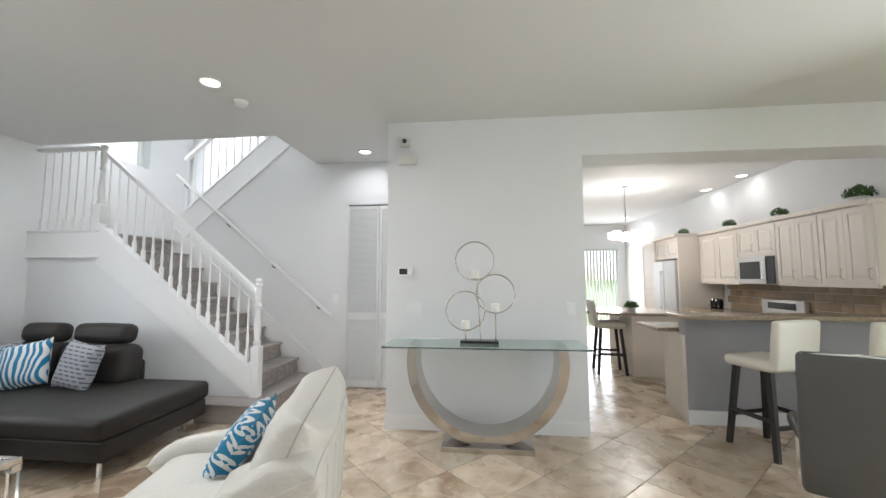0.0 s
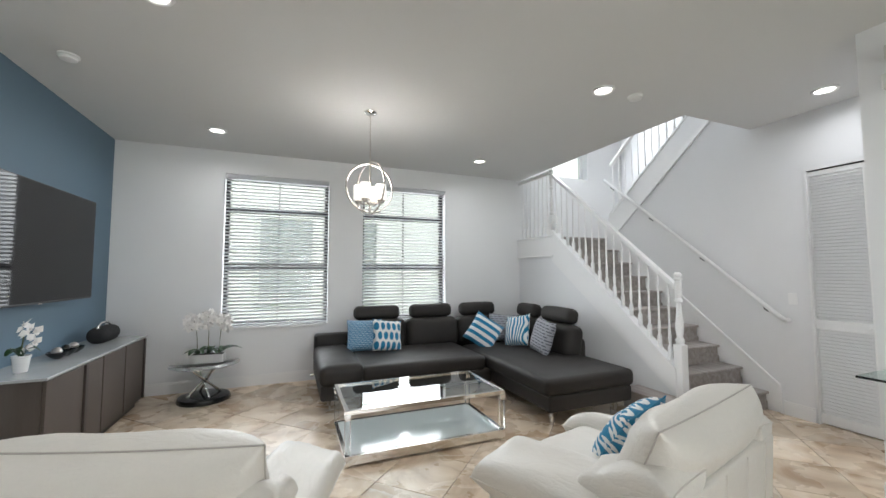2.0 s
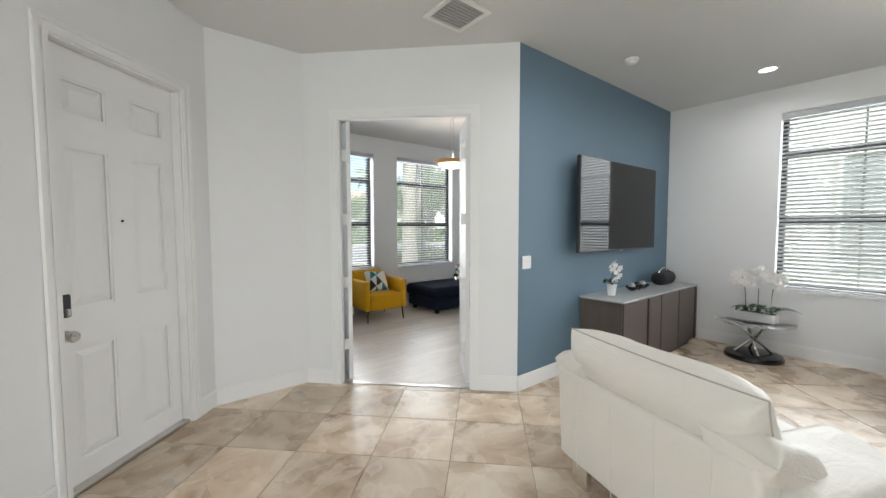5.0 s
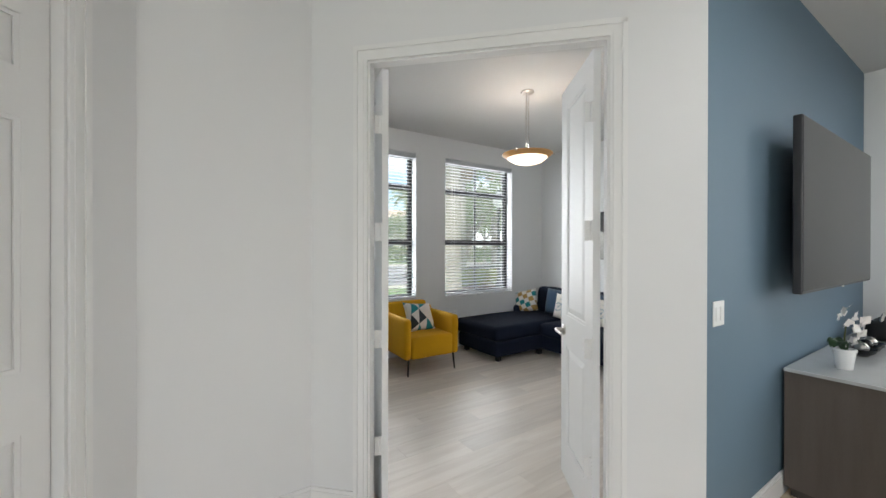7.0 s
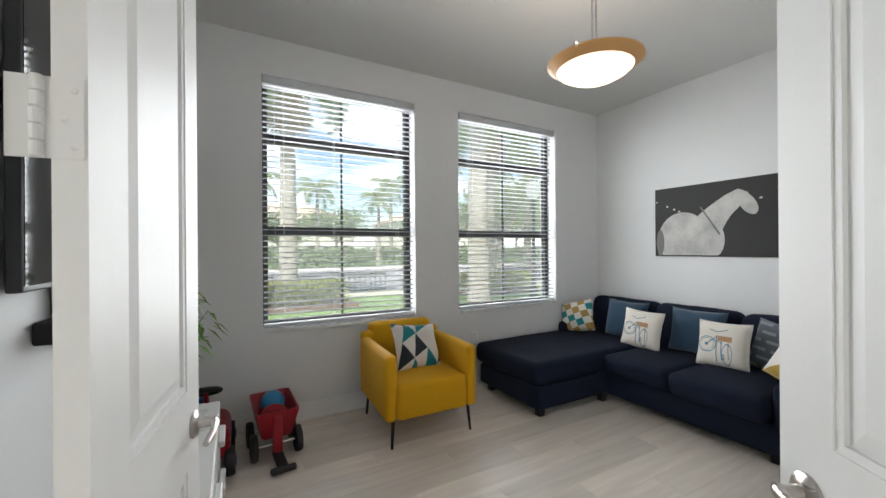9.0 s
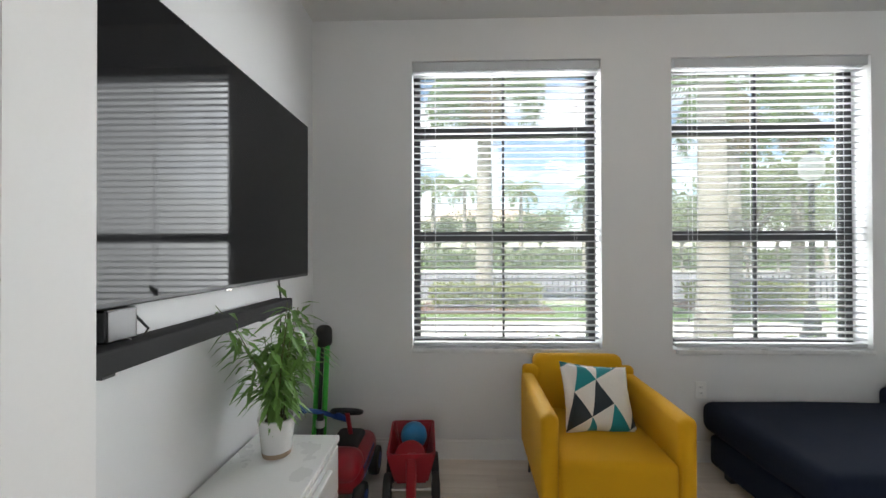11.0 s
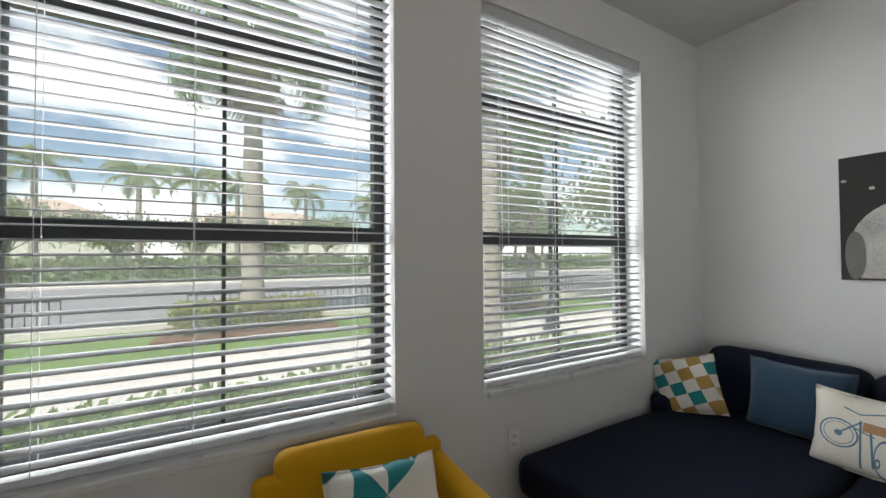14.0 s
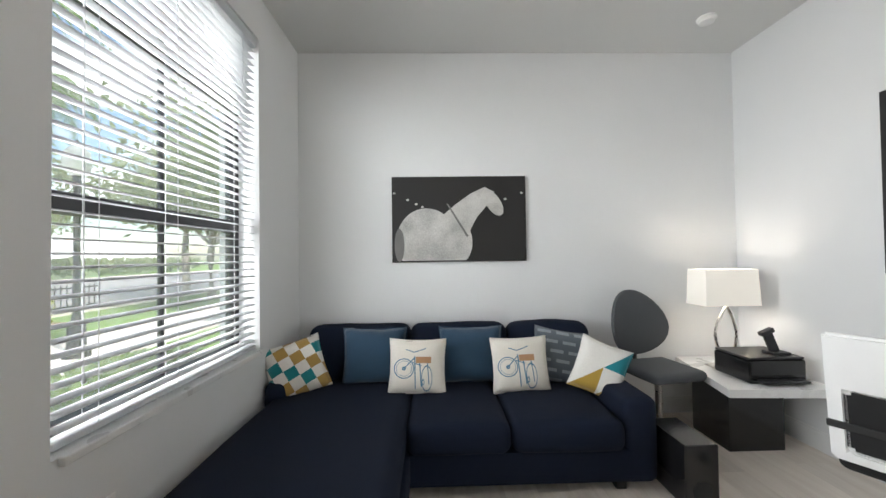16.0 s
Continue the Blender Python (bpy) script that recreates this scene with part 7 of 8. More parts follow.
def cab_door(parent, x, y0, y1, z0, z1):
    """A cream cabinet door that faces west, with a raised field and a bar handle."""
    w, h = y1 - y0, z1 - z0
    bm = slab_with_holes(w, 0, h, 0.02, [(0.055, w - 0.055, 0.055, h - 0.055)]) if w > 0.2 and h > 0.2 else slab_with_holes(w, 0, h, 0.02, [])
    if w > 0.2 and h > 0.2:
        box(bm, 0.055, w - 0.055, 0.009, 0.018, 0.055, h - 0.055)
        raised(bm, 0.062, w - 0.062, 0.062, h - 0.062, 0.009, 0.007, 0.03)
    d = part("door", bm, "cream", parent)
    d.matrix_basis = pose(x, y1, z0, 0, 0, -90)
    hz = 0.05 if z0 > 1.2 else h - 0.17
    hd = part("handle", tube([(w - 0.035, -0.004, hz), (w - 0.035, -0.03, hz + 0.01), (w - 0.035, -0.03, hz + 0.10), (w - 0.035, -0.004, hz + 0.11)], 0.005, 6), "nickel", d)
    return d


XK = 4.06
for y0, y1, z0 in ((3.66, 4.28, 1.36), (4.28, 4.92, 1.36), (4.92, 5.68, 1.74), (5.68, 6.69, 1.36)):
    u = thing("wall_cabinet", pose(0, 0, 0), "cream raised-panel wall cabinet over the counter", "cabinet", "kitchen wall cabinets")
    part("body", boxes((3.72, XK, y0 + 0.002, y1 - 0.002, z0, 2.17)), "cream", u)
    mid = (y0 + y1) / 2
    for a, b in ((y0 + 0.006, mid - 0.002), (mid + 0.002, y1 - 0.006)):
        cab_door(u, 3.698, a, b, z0 + 0.01, 2.15)
    part("cornice", bbox_bevel(3.66, XK, y0 + 0.001, y1 - 0.001, 2.172, 2.225, 0.01), "cream", u)
    part("light_rail", boxes((3.70, 3.74, y0 + 0.002, y1 - 0.002, z0 - 0.03, z0 - 0.001)), "cream", u)
for y0, y1 in ((3.66, 4.28), (4.28, 4.905), (5.695, 6.69)):
    u = thing("base_cabinet", pose(0, 0, 0), "cream raised-panel base cabinet under the counter", "cabinet", "kitchen base cabinets")
    part("body", boxes((3.48, XK, y0 + 0.002, y1 - 0.002, 0.10, 0.87)), "cream", u)
    part("plinth", boxes((3.53, XK, y0 + 0.002, y1 - 0.002, 0, 0.10)), "dark", u)
    cab_door(u, 3.458, y0 + 0.006, y1 - 0.006, 0.12, 0.68)
    part("drawer_front", bbox_bevel(3.458, 3.478, y0 + 0.006, y1 - 0.006, 0.70, 0.86, 0.004), "cream", u)
for y0, y1 in ((3.66, 4.905), (5.695, 6.69)):
    tagged(part("worktop", bbox_bevel(3.43, XK, y0, y1, 0.872, 0.912, 0.006), "granite"), "tan speckled granite worktop", "worktop")
sp = tagged(new("backsplash"), "tan travertine tile backsplash behind the counter", "backsplash", kind="structure")
tm = bmesh.new()
box(tm, 0, 0.008, 0, 0.146, 0, 0.106)
bmesh.ops.recalc_face_normals(tm, faces=tm.faces)
tme = bpy.data.meshes.new("splash_tile")
tm.to_mesh(tme)
tm.free()
tme.materials.append(M["travertine"])
for r in range(4):
    for c in range(20):
        y = 3.68 + c * 0.15 + (0.075 if r % 2 else 0)
        if y < 6.5:
            t = new("splash_tile", tme)
            t.parent = sp
            t.location = (XK + 0.008, y, 0.914 + r * 0.11)
mw = thing("microwave", pose(0, 0, 0), "stainless over-range microwave with a black door", "microwave")
part("body", bbox_bevel(3.69, XK, 4.93, 5.67, 1.345, 1.735, 0.006), "steel", mw)
part("door", bbox_bevel(3.675, 3.69, 5.10, 5.66, 1.355, 1.725, 0.004), "steel", mw)
part("window", boxes((3.670, 3.6765, 5.20, 5.61, 1.42, 1.66)), "cooktop", mw, "dark glass window")
part("control_panel", bbox_bevel(3.674, 3.69, 4.94, 5.095, 1.355, 1.725, 0.003), "cooktop", mw)
part("handle", tube([(3.672, 5.125, 1.40), (3.645, 5.125, 1.42), (3.645, 5.125, 1.66), (3.672, 5.125, 1.68)], 0.01, 8), "chrome", mw)
rg = thing("range_cooker", pose(0, 0, 0), "stainless range cooker with a raised control panel", "cooker")
part("body", bbox_bevel(3.44, XK, 4.92, 5.68, 0.02, 0.895, 0.006), "steel", rg)
part("hob", bbox_bevel(3.43, XK - 0.07, 4.915, 5.685, 0.897, 0.915, 0.004), "cooktop", rg, "black glass hob")
part("control_panel", bbox_bevel(XK - 0.075, XK - 0.005, 4.92, 5.68, 0.897, 1.13, 0.012), "steel", rg)
part("display", boxes((XK - 0.079, XK - 0.0745, 5.05, 5.55, 1.0, 1.09)), "cooktop", rg)
part("oven_window", boxes((3.432, 3.441, 5.02, 5.58, 0.32, 0.62)), "cooktop", rg)
part("handle", tube([(3.44, 4.98, 0.74), (3.40, 4.99, 0.74), (3.40, 5.61, 0.74), (3.44, 5.62, 0.74)], 0.011, 8), "chrome", rg)
fz = thing("refrigerator", pose(0, 0, 0), "stainless french-door refrigerator in a cream surround", "refrigerator")
part("body", boxes((3.38, XK, 6.75, 7.64, 0.02, 1.76)), "greywall", fz)
for a, b in ((6.755, 7.19), (7.2, 7.635)):
    d = part("door", bbox_bevel(3.30, 3.378, a, b, 0.66, 1.755, 0.012), "steel", fz)
    yy = 7.165 if a < 7 else 7.225
    part("handle", tube([(3.30, yy, 0.85), (3.25, yy, 0.87), (3.25, yy, 1.55), (3.30, yy, 1.57)], 0.011, 8), "chrome", d)
part("freezer_drawer", bbox_bevel(3.30, 3.378, 6.755, 7.635, 0.05, 0.65, 0.012), "steel", fz)
fs = thing("refrigerator_surround", pose(0, 0, 0), "cream tall cabinet surround beside the refrigerator", "cabinet")
part("side_panel", boxes((3.34, XK, 6.70, 6.74, 0, 2.17)), "cream", fs)
part("side_panel", boxes((3.34, XK, 7.65, 7.69, 0, 2.17)), "cream", fs)
part("top_box", boxes((3.40, XK, 6.74, 7.65, 1.79, 2.17)), "cream", fs)
for a, b in ((6.745, 7.19), (7.2, 7.645)):
    cab_door(fs, 3.378, a, b, 1.80, 2.15)
part("cornice", bbox_bevel(3.28, XK, 6.67, 7.72, 2.172, 2.225, 0.01), "cream", fs)
pn2 = thing("pantry_cabinet", pose(0, 0, 0), "tall cream pantry cabinet at the end of the run", "cabinet")
part("body", boxes((3.42, XK, 7.73, 8.4, 0.1, 2.17)), "cream", pn2)
cab_door(pn2, 3.398, 7.74, 8.39, 0.12, 1.1)
cab_door(pn2, 3.398, 7.74, 8.39, 1.12, 2.15)

# bar peninsula
br = thing("bar_peninsula", pose(0, 0, 0), "kitchen bar with a grey painted front and tan granite top", "kitchen bar")
part("front_wall", boxes((1.90, 4.06, 3.63, 3.75, 0, 1.03)), "greywall", br, "grey painted bar front")
part("end_panel", extrude_poly([(1.90, 3.755), (1.90, 3.64), (1.88, 3.66), (2.02, 4.30), (2.06, 4.30)], 0, 0.86), "cream", br)
part("bar_top", bbox_bevel(1.80, 4.06, 3.42, 3.82, 1.035, 1.075, 0.012), "granite", br)
part("lower_top", bbox_bevel(1.72, 3.42, 3.825, 4.40, 0.872, 0.912, 0.012), "granite", br)
part("lower_body", boxes((2.0, 3.40, 3.78, 4.34, 0.0, 0.87)), "cream", br)
part("baseboard", boxes((1.885, 4.06, 3.61, 3.63, 0, BH)), "trim", br)
isl = thing("kitchen_island", pose(0, 0, 0), "cream kitchen island with a rounded granite top", "kitchen island")
part("body", extrude_poly([(2.06, 5.46), (2.75, 5.40), (3.0, 5.9), (2.9, 6.5), (2.06, 6.5)], 0, 0.88), "cream", isl)
ipts = [(1.98 + 0.52 * math.cos(radians(a)), 6.0 + 0.62 * math.sin(radians(a))) for a in range(90, 271, 15)] + [(2.85, 5.36), (3.1, 5.9), (2.95, 6.62)]
part("top", extrude_poly(ipts, 0.882, 0.922), "granite", isl)

M["creamseat"] = surf("cream_leather", (0.70, 0.66, 0.57), 0.45, var=0.04, bump=0.2)
M["ebony"] = surf("ebony_wood", (0.018, 0.014, 0.012), 0.4, var=0.2)
M["greychair"] = surf("dark_grey_faux_leather", (0.075, 0.073, 0.07), 0.45, var=0.08, bump=0.3)


def bar_stool(x, y, a):
    s = thing("bar_stool", pose(x, y, 0, 0, 0, a), "cream leather bar stool on dark wooden legs", "bar stool", "bar stools")
    soft("seat", (0, 0, 0.68), (0.44, 0.42, 0.09), 0.04, "creamseat", s, 0.012)
    soft("backrest", (0, -0.21, 0.70), (0.44, 0.07, 0.40), 0.03, "creamseat", s, 0.01, 0, 0, (6, 0, 0))
    for sx in (-1, 1):
        for sy in (-1, 1):
            part("leg", tube([(sx * 0.15, sy * 0.14, 0.68), (sx * 0.205, sy * 0.20, 0)], 0.031, 4, taper=0.026), "ebony", s)
    for q in (-1, 1):
        part("stretcher", tube([(-0.20, q * 0.185, 0.25), (0.20, q * 0.185, 0.25)], 0.019, 4), "ebony", s)
        part("stretcher", tube([(q * 0.195, -0.19, 0.30), (q * 0.195, 0.19, 0.30)], 0.019, 4), "ebony", s)
    return s


s1 = bar_stool(2.28, 3.10, 18)
copy_thing(s1, pose(2.98, 3.05, 0, 0, 0, 12))
copy_thing(s1, pose(1.80, 5.72, 0, 0, 0, -95))


def dining_chair(x, y, a):
    d = thing("dining_chair", pose(x, y, 0, 0, 0, a), "dark grey upholstered dining chair with a curved tall back", "chair", "dining chairs")
    soft("seat", (0, 0.05, 0.40), (0.50, 0.48, 0.10), 0.04, "greychair", d, 0.012)
    soft("backrest", (0, -0.21, 0.16), (0.52, 0.08, 0.84), 0.035, "greychair", d, 0.012, 0, 0, (5, 0, 0))
    part("top_piping", tube([(-0.24, -0.30, 0.985), (0, -0.305, 0.998), (0.24, -0.30, 0.985)], 0.006, 6), "pot", d)
    for sx in (-1, 1):
        for sy in (-0.2, 0.24):
            part("leg", tube([(sx * 0.2, sy, 0.42), (sx * 0.21, sy * 1.05, 0)], 0.014, 8), "chrome", d)
    return d


dc = dining_chair(2.12, 2.20, -28)
copy_thing(dc, pose(2.74, 2.06, 0, 0, 0, -10))

# little plants, canisters, kitchen lamp, patio door
M["topiary"] = surf("topiary_leaf", (0.04, 0.09, 0.018), 0.7, var=0.4, scale=30)


def topiary(x, y, z, r):
    t = thing("topiary_plant", pose(x, y, z), "small round green plant in a white pot", "potted plant", "small green plants")
    smooth(part("pot", revolve([(r * 0.5, 0), (r * 0.62, r * 0.5), (r * 0.55, r * 0.5), (r * 0.5, r * 0.45), (0, r * 0.45)], 16), "pot", t))
    rd = random.Random(int(y * 100))
    bm = bmesh.new()
    for k in range(260):
        d = Vector((rd.gauss(0, 1), rd.gauss(0, 1), abs(rd.gauss(0, 0.8)))).normalized()
        c = Vector((0, 0, r * 0.5)) + d * r * rd.uniform(0.65, 1.05) * Vector((1, 1, 0.75)).length / 1.6
        s = d.cross(Vector((rd.uniform(-1, 1), rd.uniform(-1, 1), 1))).normalized() * r * 0.12
        u = d.cross(s).normalized() * r * 0.1
        bm.faces.new([bm.verts.new(p) for p in (c - s, c - u + d * r * 0.1, c + s, c + u)])
    part("foliage", bm, "topiary", t)


for x, y, z, r in ((3.86, 3.95, 2.226, 0.13), (3.86, 5.05, 2.226, 0.10), (3.86, 6.1, 2.226, 0.10), (3.7, 7.2, 2.226, 0.10), (2.2, 5.85, 0.922, 0.11)):
    topiary(x, y, z, r)
cn2 = thing("canister_rack", pose(3.80, 6.45, 0.912), "dark wire rack with jars on the counter", "rack")
for k in range(3):
    part("jar", revolve([(0.04, 0.002), (0.042, 0.14), (0.03, 0.17), (0.0, 0.172)], 14, m=Matrix.Translation((0, -0.10 + 0.1 * k, 0))), "cooktop", cn2)
part("rail", boxes((-0.05, -0.045, -0.16, 0.16, 0.05, 0.06), (-0.05, 0.05, -0.16, 0.16, 0.0, 0.002)), "blackleg", cn2)
kc = thing("kitchen_chandelier", pose(2.33, 6.31, 0), "nickel chandelier with white glass shades over the island", "chandelier")
part("canopy", revolve([(0.06, CEIL), (0.05, CEIL - 0.025), (0.0, CEIL - 0.03)], 20), "nickel", kc)
part("rod", tube([(0, 0, CEIL - 0.02), (0, 0, 2.10)], 0.008, 8), "nickel", kc)
for k in range(5):
    a = radians(72 * k)
    x, y = 0.24 * math.cos(a), 0.24 * math.sin(a)
    part("arm", tube([(0, 0, 2.08), (x * 0.5, y * 0.5, 2.05), (x, y, 2.09)], 0.008, 6), "nickel", kc)
    smooth(part("shade", revolve([(0.05, 2.11), (0.062, 2.125), (0.066, 2.23), (0.062, 2.23)], 16, m=Matrix.Translation((x, y, 0))), "opal", kc, "lit white glass shade"))
lamp("kitchen_glow", "POINT", (2.33, 6.31, 2.2), 62, (1.0, 0.97, 0.93), size=0.15)
vb = thing("vertical_blind", pose(2.35, 11.25, 0), "white vertical slat blind at the patio door", "blind")
part("headrail", boxes((0, 1.5, -0.06, 0.0, 2.24, 2.30)), "slat", vb)
for k in range(16):
    part("vane", boxes((-0.045, 0.045, -0.001, 0.001, 0.03, 2.24)), "slat", vb).matrix_basis = pose(0.05 + 0.093 * k, -0.03, 0, 0, 0, 38)

# ---- outside ----
M["grass"] = surf("lawn_grass", (0.12, 0.20, 0.045), 0.9, var=0.3, scale=0.8, bump=1.0, bscale=40)
M["asphalt"] = surf("grey_asphalt", (0.22, 0.215, 0.225), 0.9, var=0.15, scale=0.6, bump=0.6, bscale=60)
M["walk"] = surf("pale_concrete_walk", (0.60, 0.565, 0.53), 0.85, var=0.1, scale=1.2, bump=0.3)
M["mulch"] = surf("brown_mulch", (0.15, 0.075, 0.045), 0.95, var=0.4, scale=14, bump=1.0, bscale=50)
M["hedge"] = surf("hedge_leaf", (0.17, 0.25, 0.07), 0.6, var=0.45, scale=7)
M["hedge_y"] = surf("yellow_green_leaf", (0.24, 0.26, 0.05), 0.6, var=0.4, scale=7)
M["bark"] = surf("pale_palm_bark", (0.33, 0.30, 0.26), 0.9, var=0.2, scale=2, bump=0.8, bscale=20, stretch=(1, 1, 6))
M["frond"] = surf("palm_frond", (0.10, 0.16, 0.055), 0.55, var=0.35, scale=1.5)
M["thatch"] = surf("dry_frond", (0.27, 0.19, 0.11), 0.9, var=0.3, scale=3)
M["stucco"] = surf("white_stucco", (0.66, 0.63, 0.58), 0.85, var=0.06, scale=0.7, bump=0.4, bscale=60)
M["stucco_n"] = surf("neighbour_stucco", (0.84, 0.84, 0.82), 0.85, var=0.04, scale=0.7, bump=0.4, bscale=60)
M["rooftile"] = surf("clay_roof_tile", (0.46, 0.36, 0.29), 0.8, var=0.25, scale=3, stretch=(8, 1, 1))
M["darkwin"] = surf("dark_window_glass", (0.05, 0.06, 0.065), 0.1)
M["greywin"] = surf("grey_green_shutter", (0.30, 0.34, 0.34), 0.4, var=0.04)
# far foliage is paler than the near: distance haze painted into its colour
M["farleaf"] = surf("hazed_far_leaf", (0.20, 0.24, 0.13), 0.7, var=0.45, scale=0.8)
M["farfrond"] = surf("hazed_far_frond", (0.20, 0.25, 0.12), 0.6, var=0.3, scale=1.5)
M["woods"] = surf("far_foliage", (0.05, 0.10, 0.03), 0.8, var=0.5, scale=0.5)
GZ = -0.3


# the far kinds pass a paler tint too, for the same painted haze
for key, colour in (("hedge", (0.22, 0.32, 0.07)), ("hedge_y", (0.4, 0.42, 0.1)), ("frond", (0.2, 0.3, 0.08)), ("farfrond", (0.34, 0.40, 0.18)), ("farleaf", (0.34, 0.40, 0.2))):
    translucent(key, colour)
tagged(part("ground", boxes((-400, 400, -600, 300, GZ - 0.4, GZ)), "grass"), "green lawn reaching far away", "ground", kind="structure")
tagged(part("pavement", boxes((-60, 60, -12.5, -10.1, GZ - 0.1, GZ + 0.03)), "walk"), "pale concrete walk across the lawn", "pavement", kind="structure")
tagged(part("road", boxes((-120, 120, -34.0, -16.0, GZ - 0.1, GZ + 0.015)), "asphalt"), "grey asphalt road", "road", kind="structure")
for y in (-16.0, -34.15):
    tagged(part("kerb", boxes((-120, 120, y, y + 0.15, GZ - 0.1, GZ + 0.14)), "walk"), "pale concrete kerb along the road", "kerb", kind="structure")
tagged(part("far_walk", boxes((-120, 120, -37.6, -35.9, GZ - 0.1, GZ + 0.03)), "walk"), "pale concrete walk beyond the road", "pavement", kind="structure")
for x0, x1, y0, y1 in ((-4.6, -0.9, -15.4, -13.7), (-12.0, -8.6, -15.6, -13.9)):
    tagged(part("planting_bed", bbox_bevel(x0, x1, y0, y1, GZ - 0.05, GZ + 0.1, 0.04), "mulch"), "brown mulch planting bed", "planting bed", kind="structure")


def leaf_mass(name, x0, x1, y0, y1, z0, z1, n, size, mat, label, seed):
    rd = random.Random(seed)
    vs, fs = [], []
    for k in range(n):
        x, y = rd.uniform(x0, x1), rd.uniform(y0, y1)
        top = z1 - 0.25 * (z1 - z0) * abs(noise.noise(Vector((x * 1.3, y * 1.3, seed))))
        z = z0 + (top - z0) * rd.random() ** 0.6
        d = Vector((rd.uniform(-1, 1), rd.uniform(-1, 1), rd.uniform(0.0, 1.3))).normalized()
        s = d.cross(Vector((rd.uniform(-1, 1), rd.uniform(-1, 1), rd.uniform(-1, 1)))).normalized() * size * rd.uniform(0.25, 0.45)
        L = d * size * rd.uniform(0.8, 1.3)
        c = Vector((x, y, z))
        b0 = len(vs)
        vs += [tuple(c), tuple(c + L * 0.5 + s), tuple(c + L), tuple(c + L * 0.5 - s)]
        fs.append((b0, b0 + 1, b0 + 2, b0 + 3))
    me = bpy.data.meshes.new(name)
    me.from_pydata(vs, [], fs)
    me.materials.append(M[mat])
    return tagged(new(name, me), label, "hedge", kind="stuff")


leaf_mass("hedge", -7.5, 1.5, -9.0, -7.7, GZ, 0.12, 9000, 0.12, "hedge", "low green hedge under the office windows", 1)
leaf_mass("shrubs", -4.3, -1.2, -15.1, -13.9, GZ + 0.1, 0.42, 4200, 0.13, "hedge_y", "yellow-green shrubs round a palm", 2)
leaf_mass("shrubs", -11.7, -8.9, -15.3, -14.1, GZ + 0.1, 0.42, 4200, 0.13, "hedge_y", "yellow-green shrubs round a palm", 3)
leaf_mass("far_shrubs", -60, 40, -43, -39.5, GZ, 1.35, 11000, 0.5, "farleaf", "far green shrubs along the houses", 4)


def palm(x, y, h, r, crown, seed, droop=1.0, nf=16, skirt=True, leaf="frond", label="tall palm tree with a pale trunk and drooping fronds"):
    rd = random.Random(seed)
    p = thing("palm_tree", pose(x, y, GZ), label, "palm tree", "palm trees")
    prof = []
    for k in range(13):
        t = k / 12
        prof.append((r * (1.25 - 0.45 * t + 0.25 * max(0, 0.12 - t) / 0.12) * (1 + 0.04 * (k % 2)), h * t))
    smooth(part("trunk", revolve(prof, 14), "bark", p), 70)
    bm = bmesh.new()
    dry = bmesh.new()
    for f in range(nf + (7 if skirt else 0)):
        dead = f >= nf
        b = dry if dead else bm
        a = rd.uniform(0, 6.28) if dead else 2 * math.pi * f / nf + rd.uniform(-0.2, 0.2)
        el = rd.uniform(-0.9, -0.5) if dead else rd.uniform(-0.1, 1.15)
        L = crown * rd.uniform(0.85, 1.1) * (0.7 if dead else 1)
        pts = []
        cur = Vector((0, 0, h))
        ang = el
        for s in range(9):
            pts.append(cur.copy())
            cur += Vector((math.cos(a) * math.cos(ang), math.sin(a) * math.cos(ang), math.sin(ang))) * L / 8
            ang -= 0.20 * droop * (0.6 + 0.14 * s)
        side = Vector((-math.sin(a), math.cos(a), 0))
        for s in range(8):
            p0, p1 = pts[s], pts[s + 1]
            wdt = 0.03 * (1 - s / 9)
            b.faces.new([b.verts.new(q) for q in (p0 - side * wdt, p0 + side * wdt, p1 + side * wdt * 0.8, p1 - side * wdt * 0.8)])
            if s == 0:
                continue
            for sub in range(4):
                base = p0.lerp(p1, sub / 4)
                ll = crown * 0.30 * math.sin(math.pi * min(1, (s + sub / 4 + 0.6) / 8.8)) + 0.05
                for sg in (-1, 1):
                    dirn = (side * sg * 0.8 + (p1 - p0).normalized() * 0.55 + Vector((0, 0, -0.45 - rd.random() * 0.4))).normalized()
                    tip = base + dirn * ll
                    w2 = (p1 - p0).normalized() * crown * 0.016
                    b.faces.new([b.verts.new(q) for q in (base - w2, base + w2, tip)])
    part("crown", bm, leaf, p)
    if skirt:
        part("dry_fronds", dry, "thatch", p)
    return p


palm(-2.75, -14.5, 7.0, 0.21, 3.3, 1, 1.95, 24)
palm(-10.1, -14.8, 6.6, 0.20, 3.3, 2, 1.7, 20)
palm(-6.3, -10.0, 7.2, 0.20, 3.2, 3, 1.7, 20)
palm(-17.0, -20.5, 8.0, 0.20, 3.2, 11, 1.6, 20)
palm(-14.0, -9.4, 8.4, 0.20, 3.2, 12, 1.6, 20)
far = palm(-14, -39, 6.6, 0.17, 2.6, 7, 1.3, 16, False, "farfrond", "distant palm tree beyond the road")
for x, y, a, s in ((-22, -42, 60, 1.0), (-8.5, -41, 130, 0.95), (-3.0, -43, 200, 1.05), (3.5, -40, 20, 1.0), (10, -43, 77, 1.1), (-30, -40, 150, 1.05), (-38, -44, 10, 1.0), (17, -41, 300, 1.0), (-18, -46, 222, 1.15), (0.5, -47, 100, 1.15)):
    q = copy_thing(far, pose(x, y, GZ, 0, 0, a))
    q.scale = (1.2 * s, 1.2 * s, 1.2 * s)

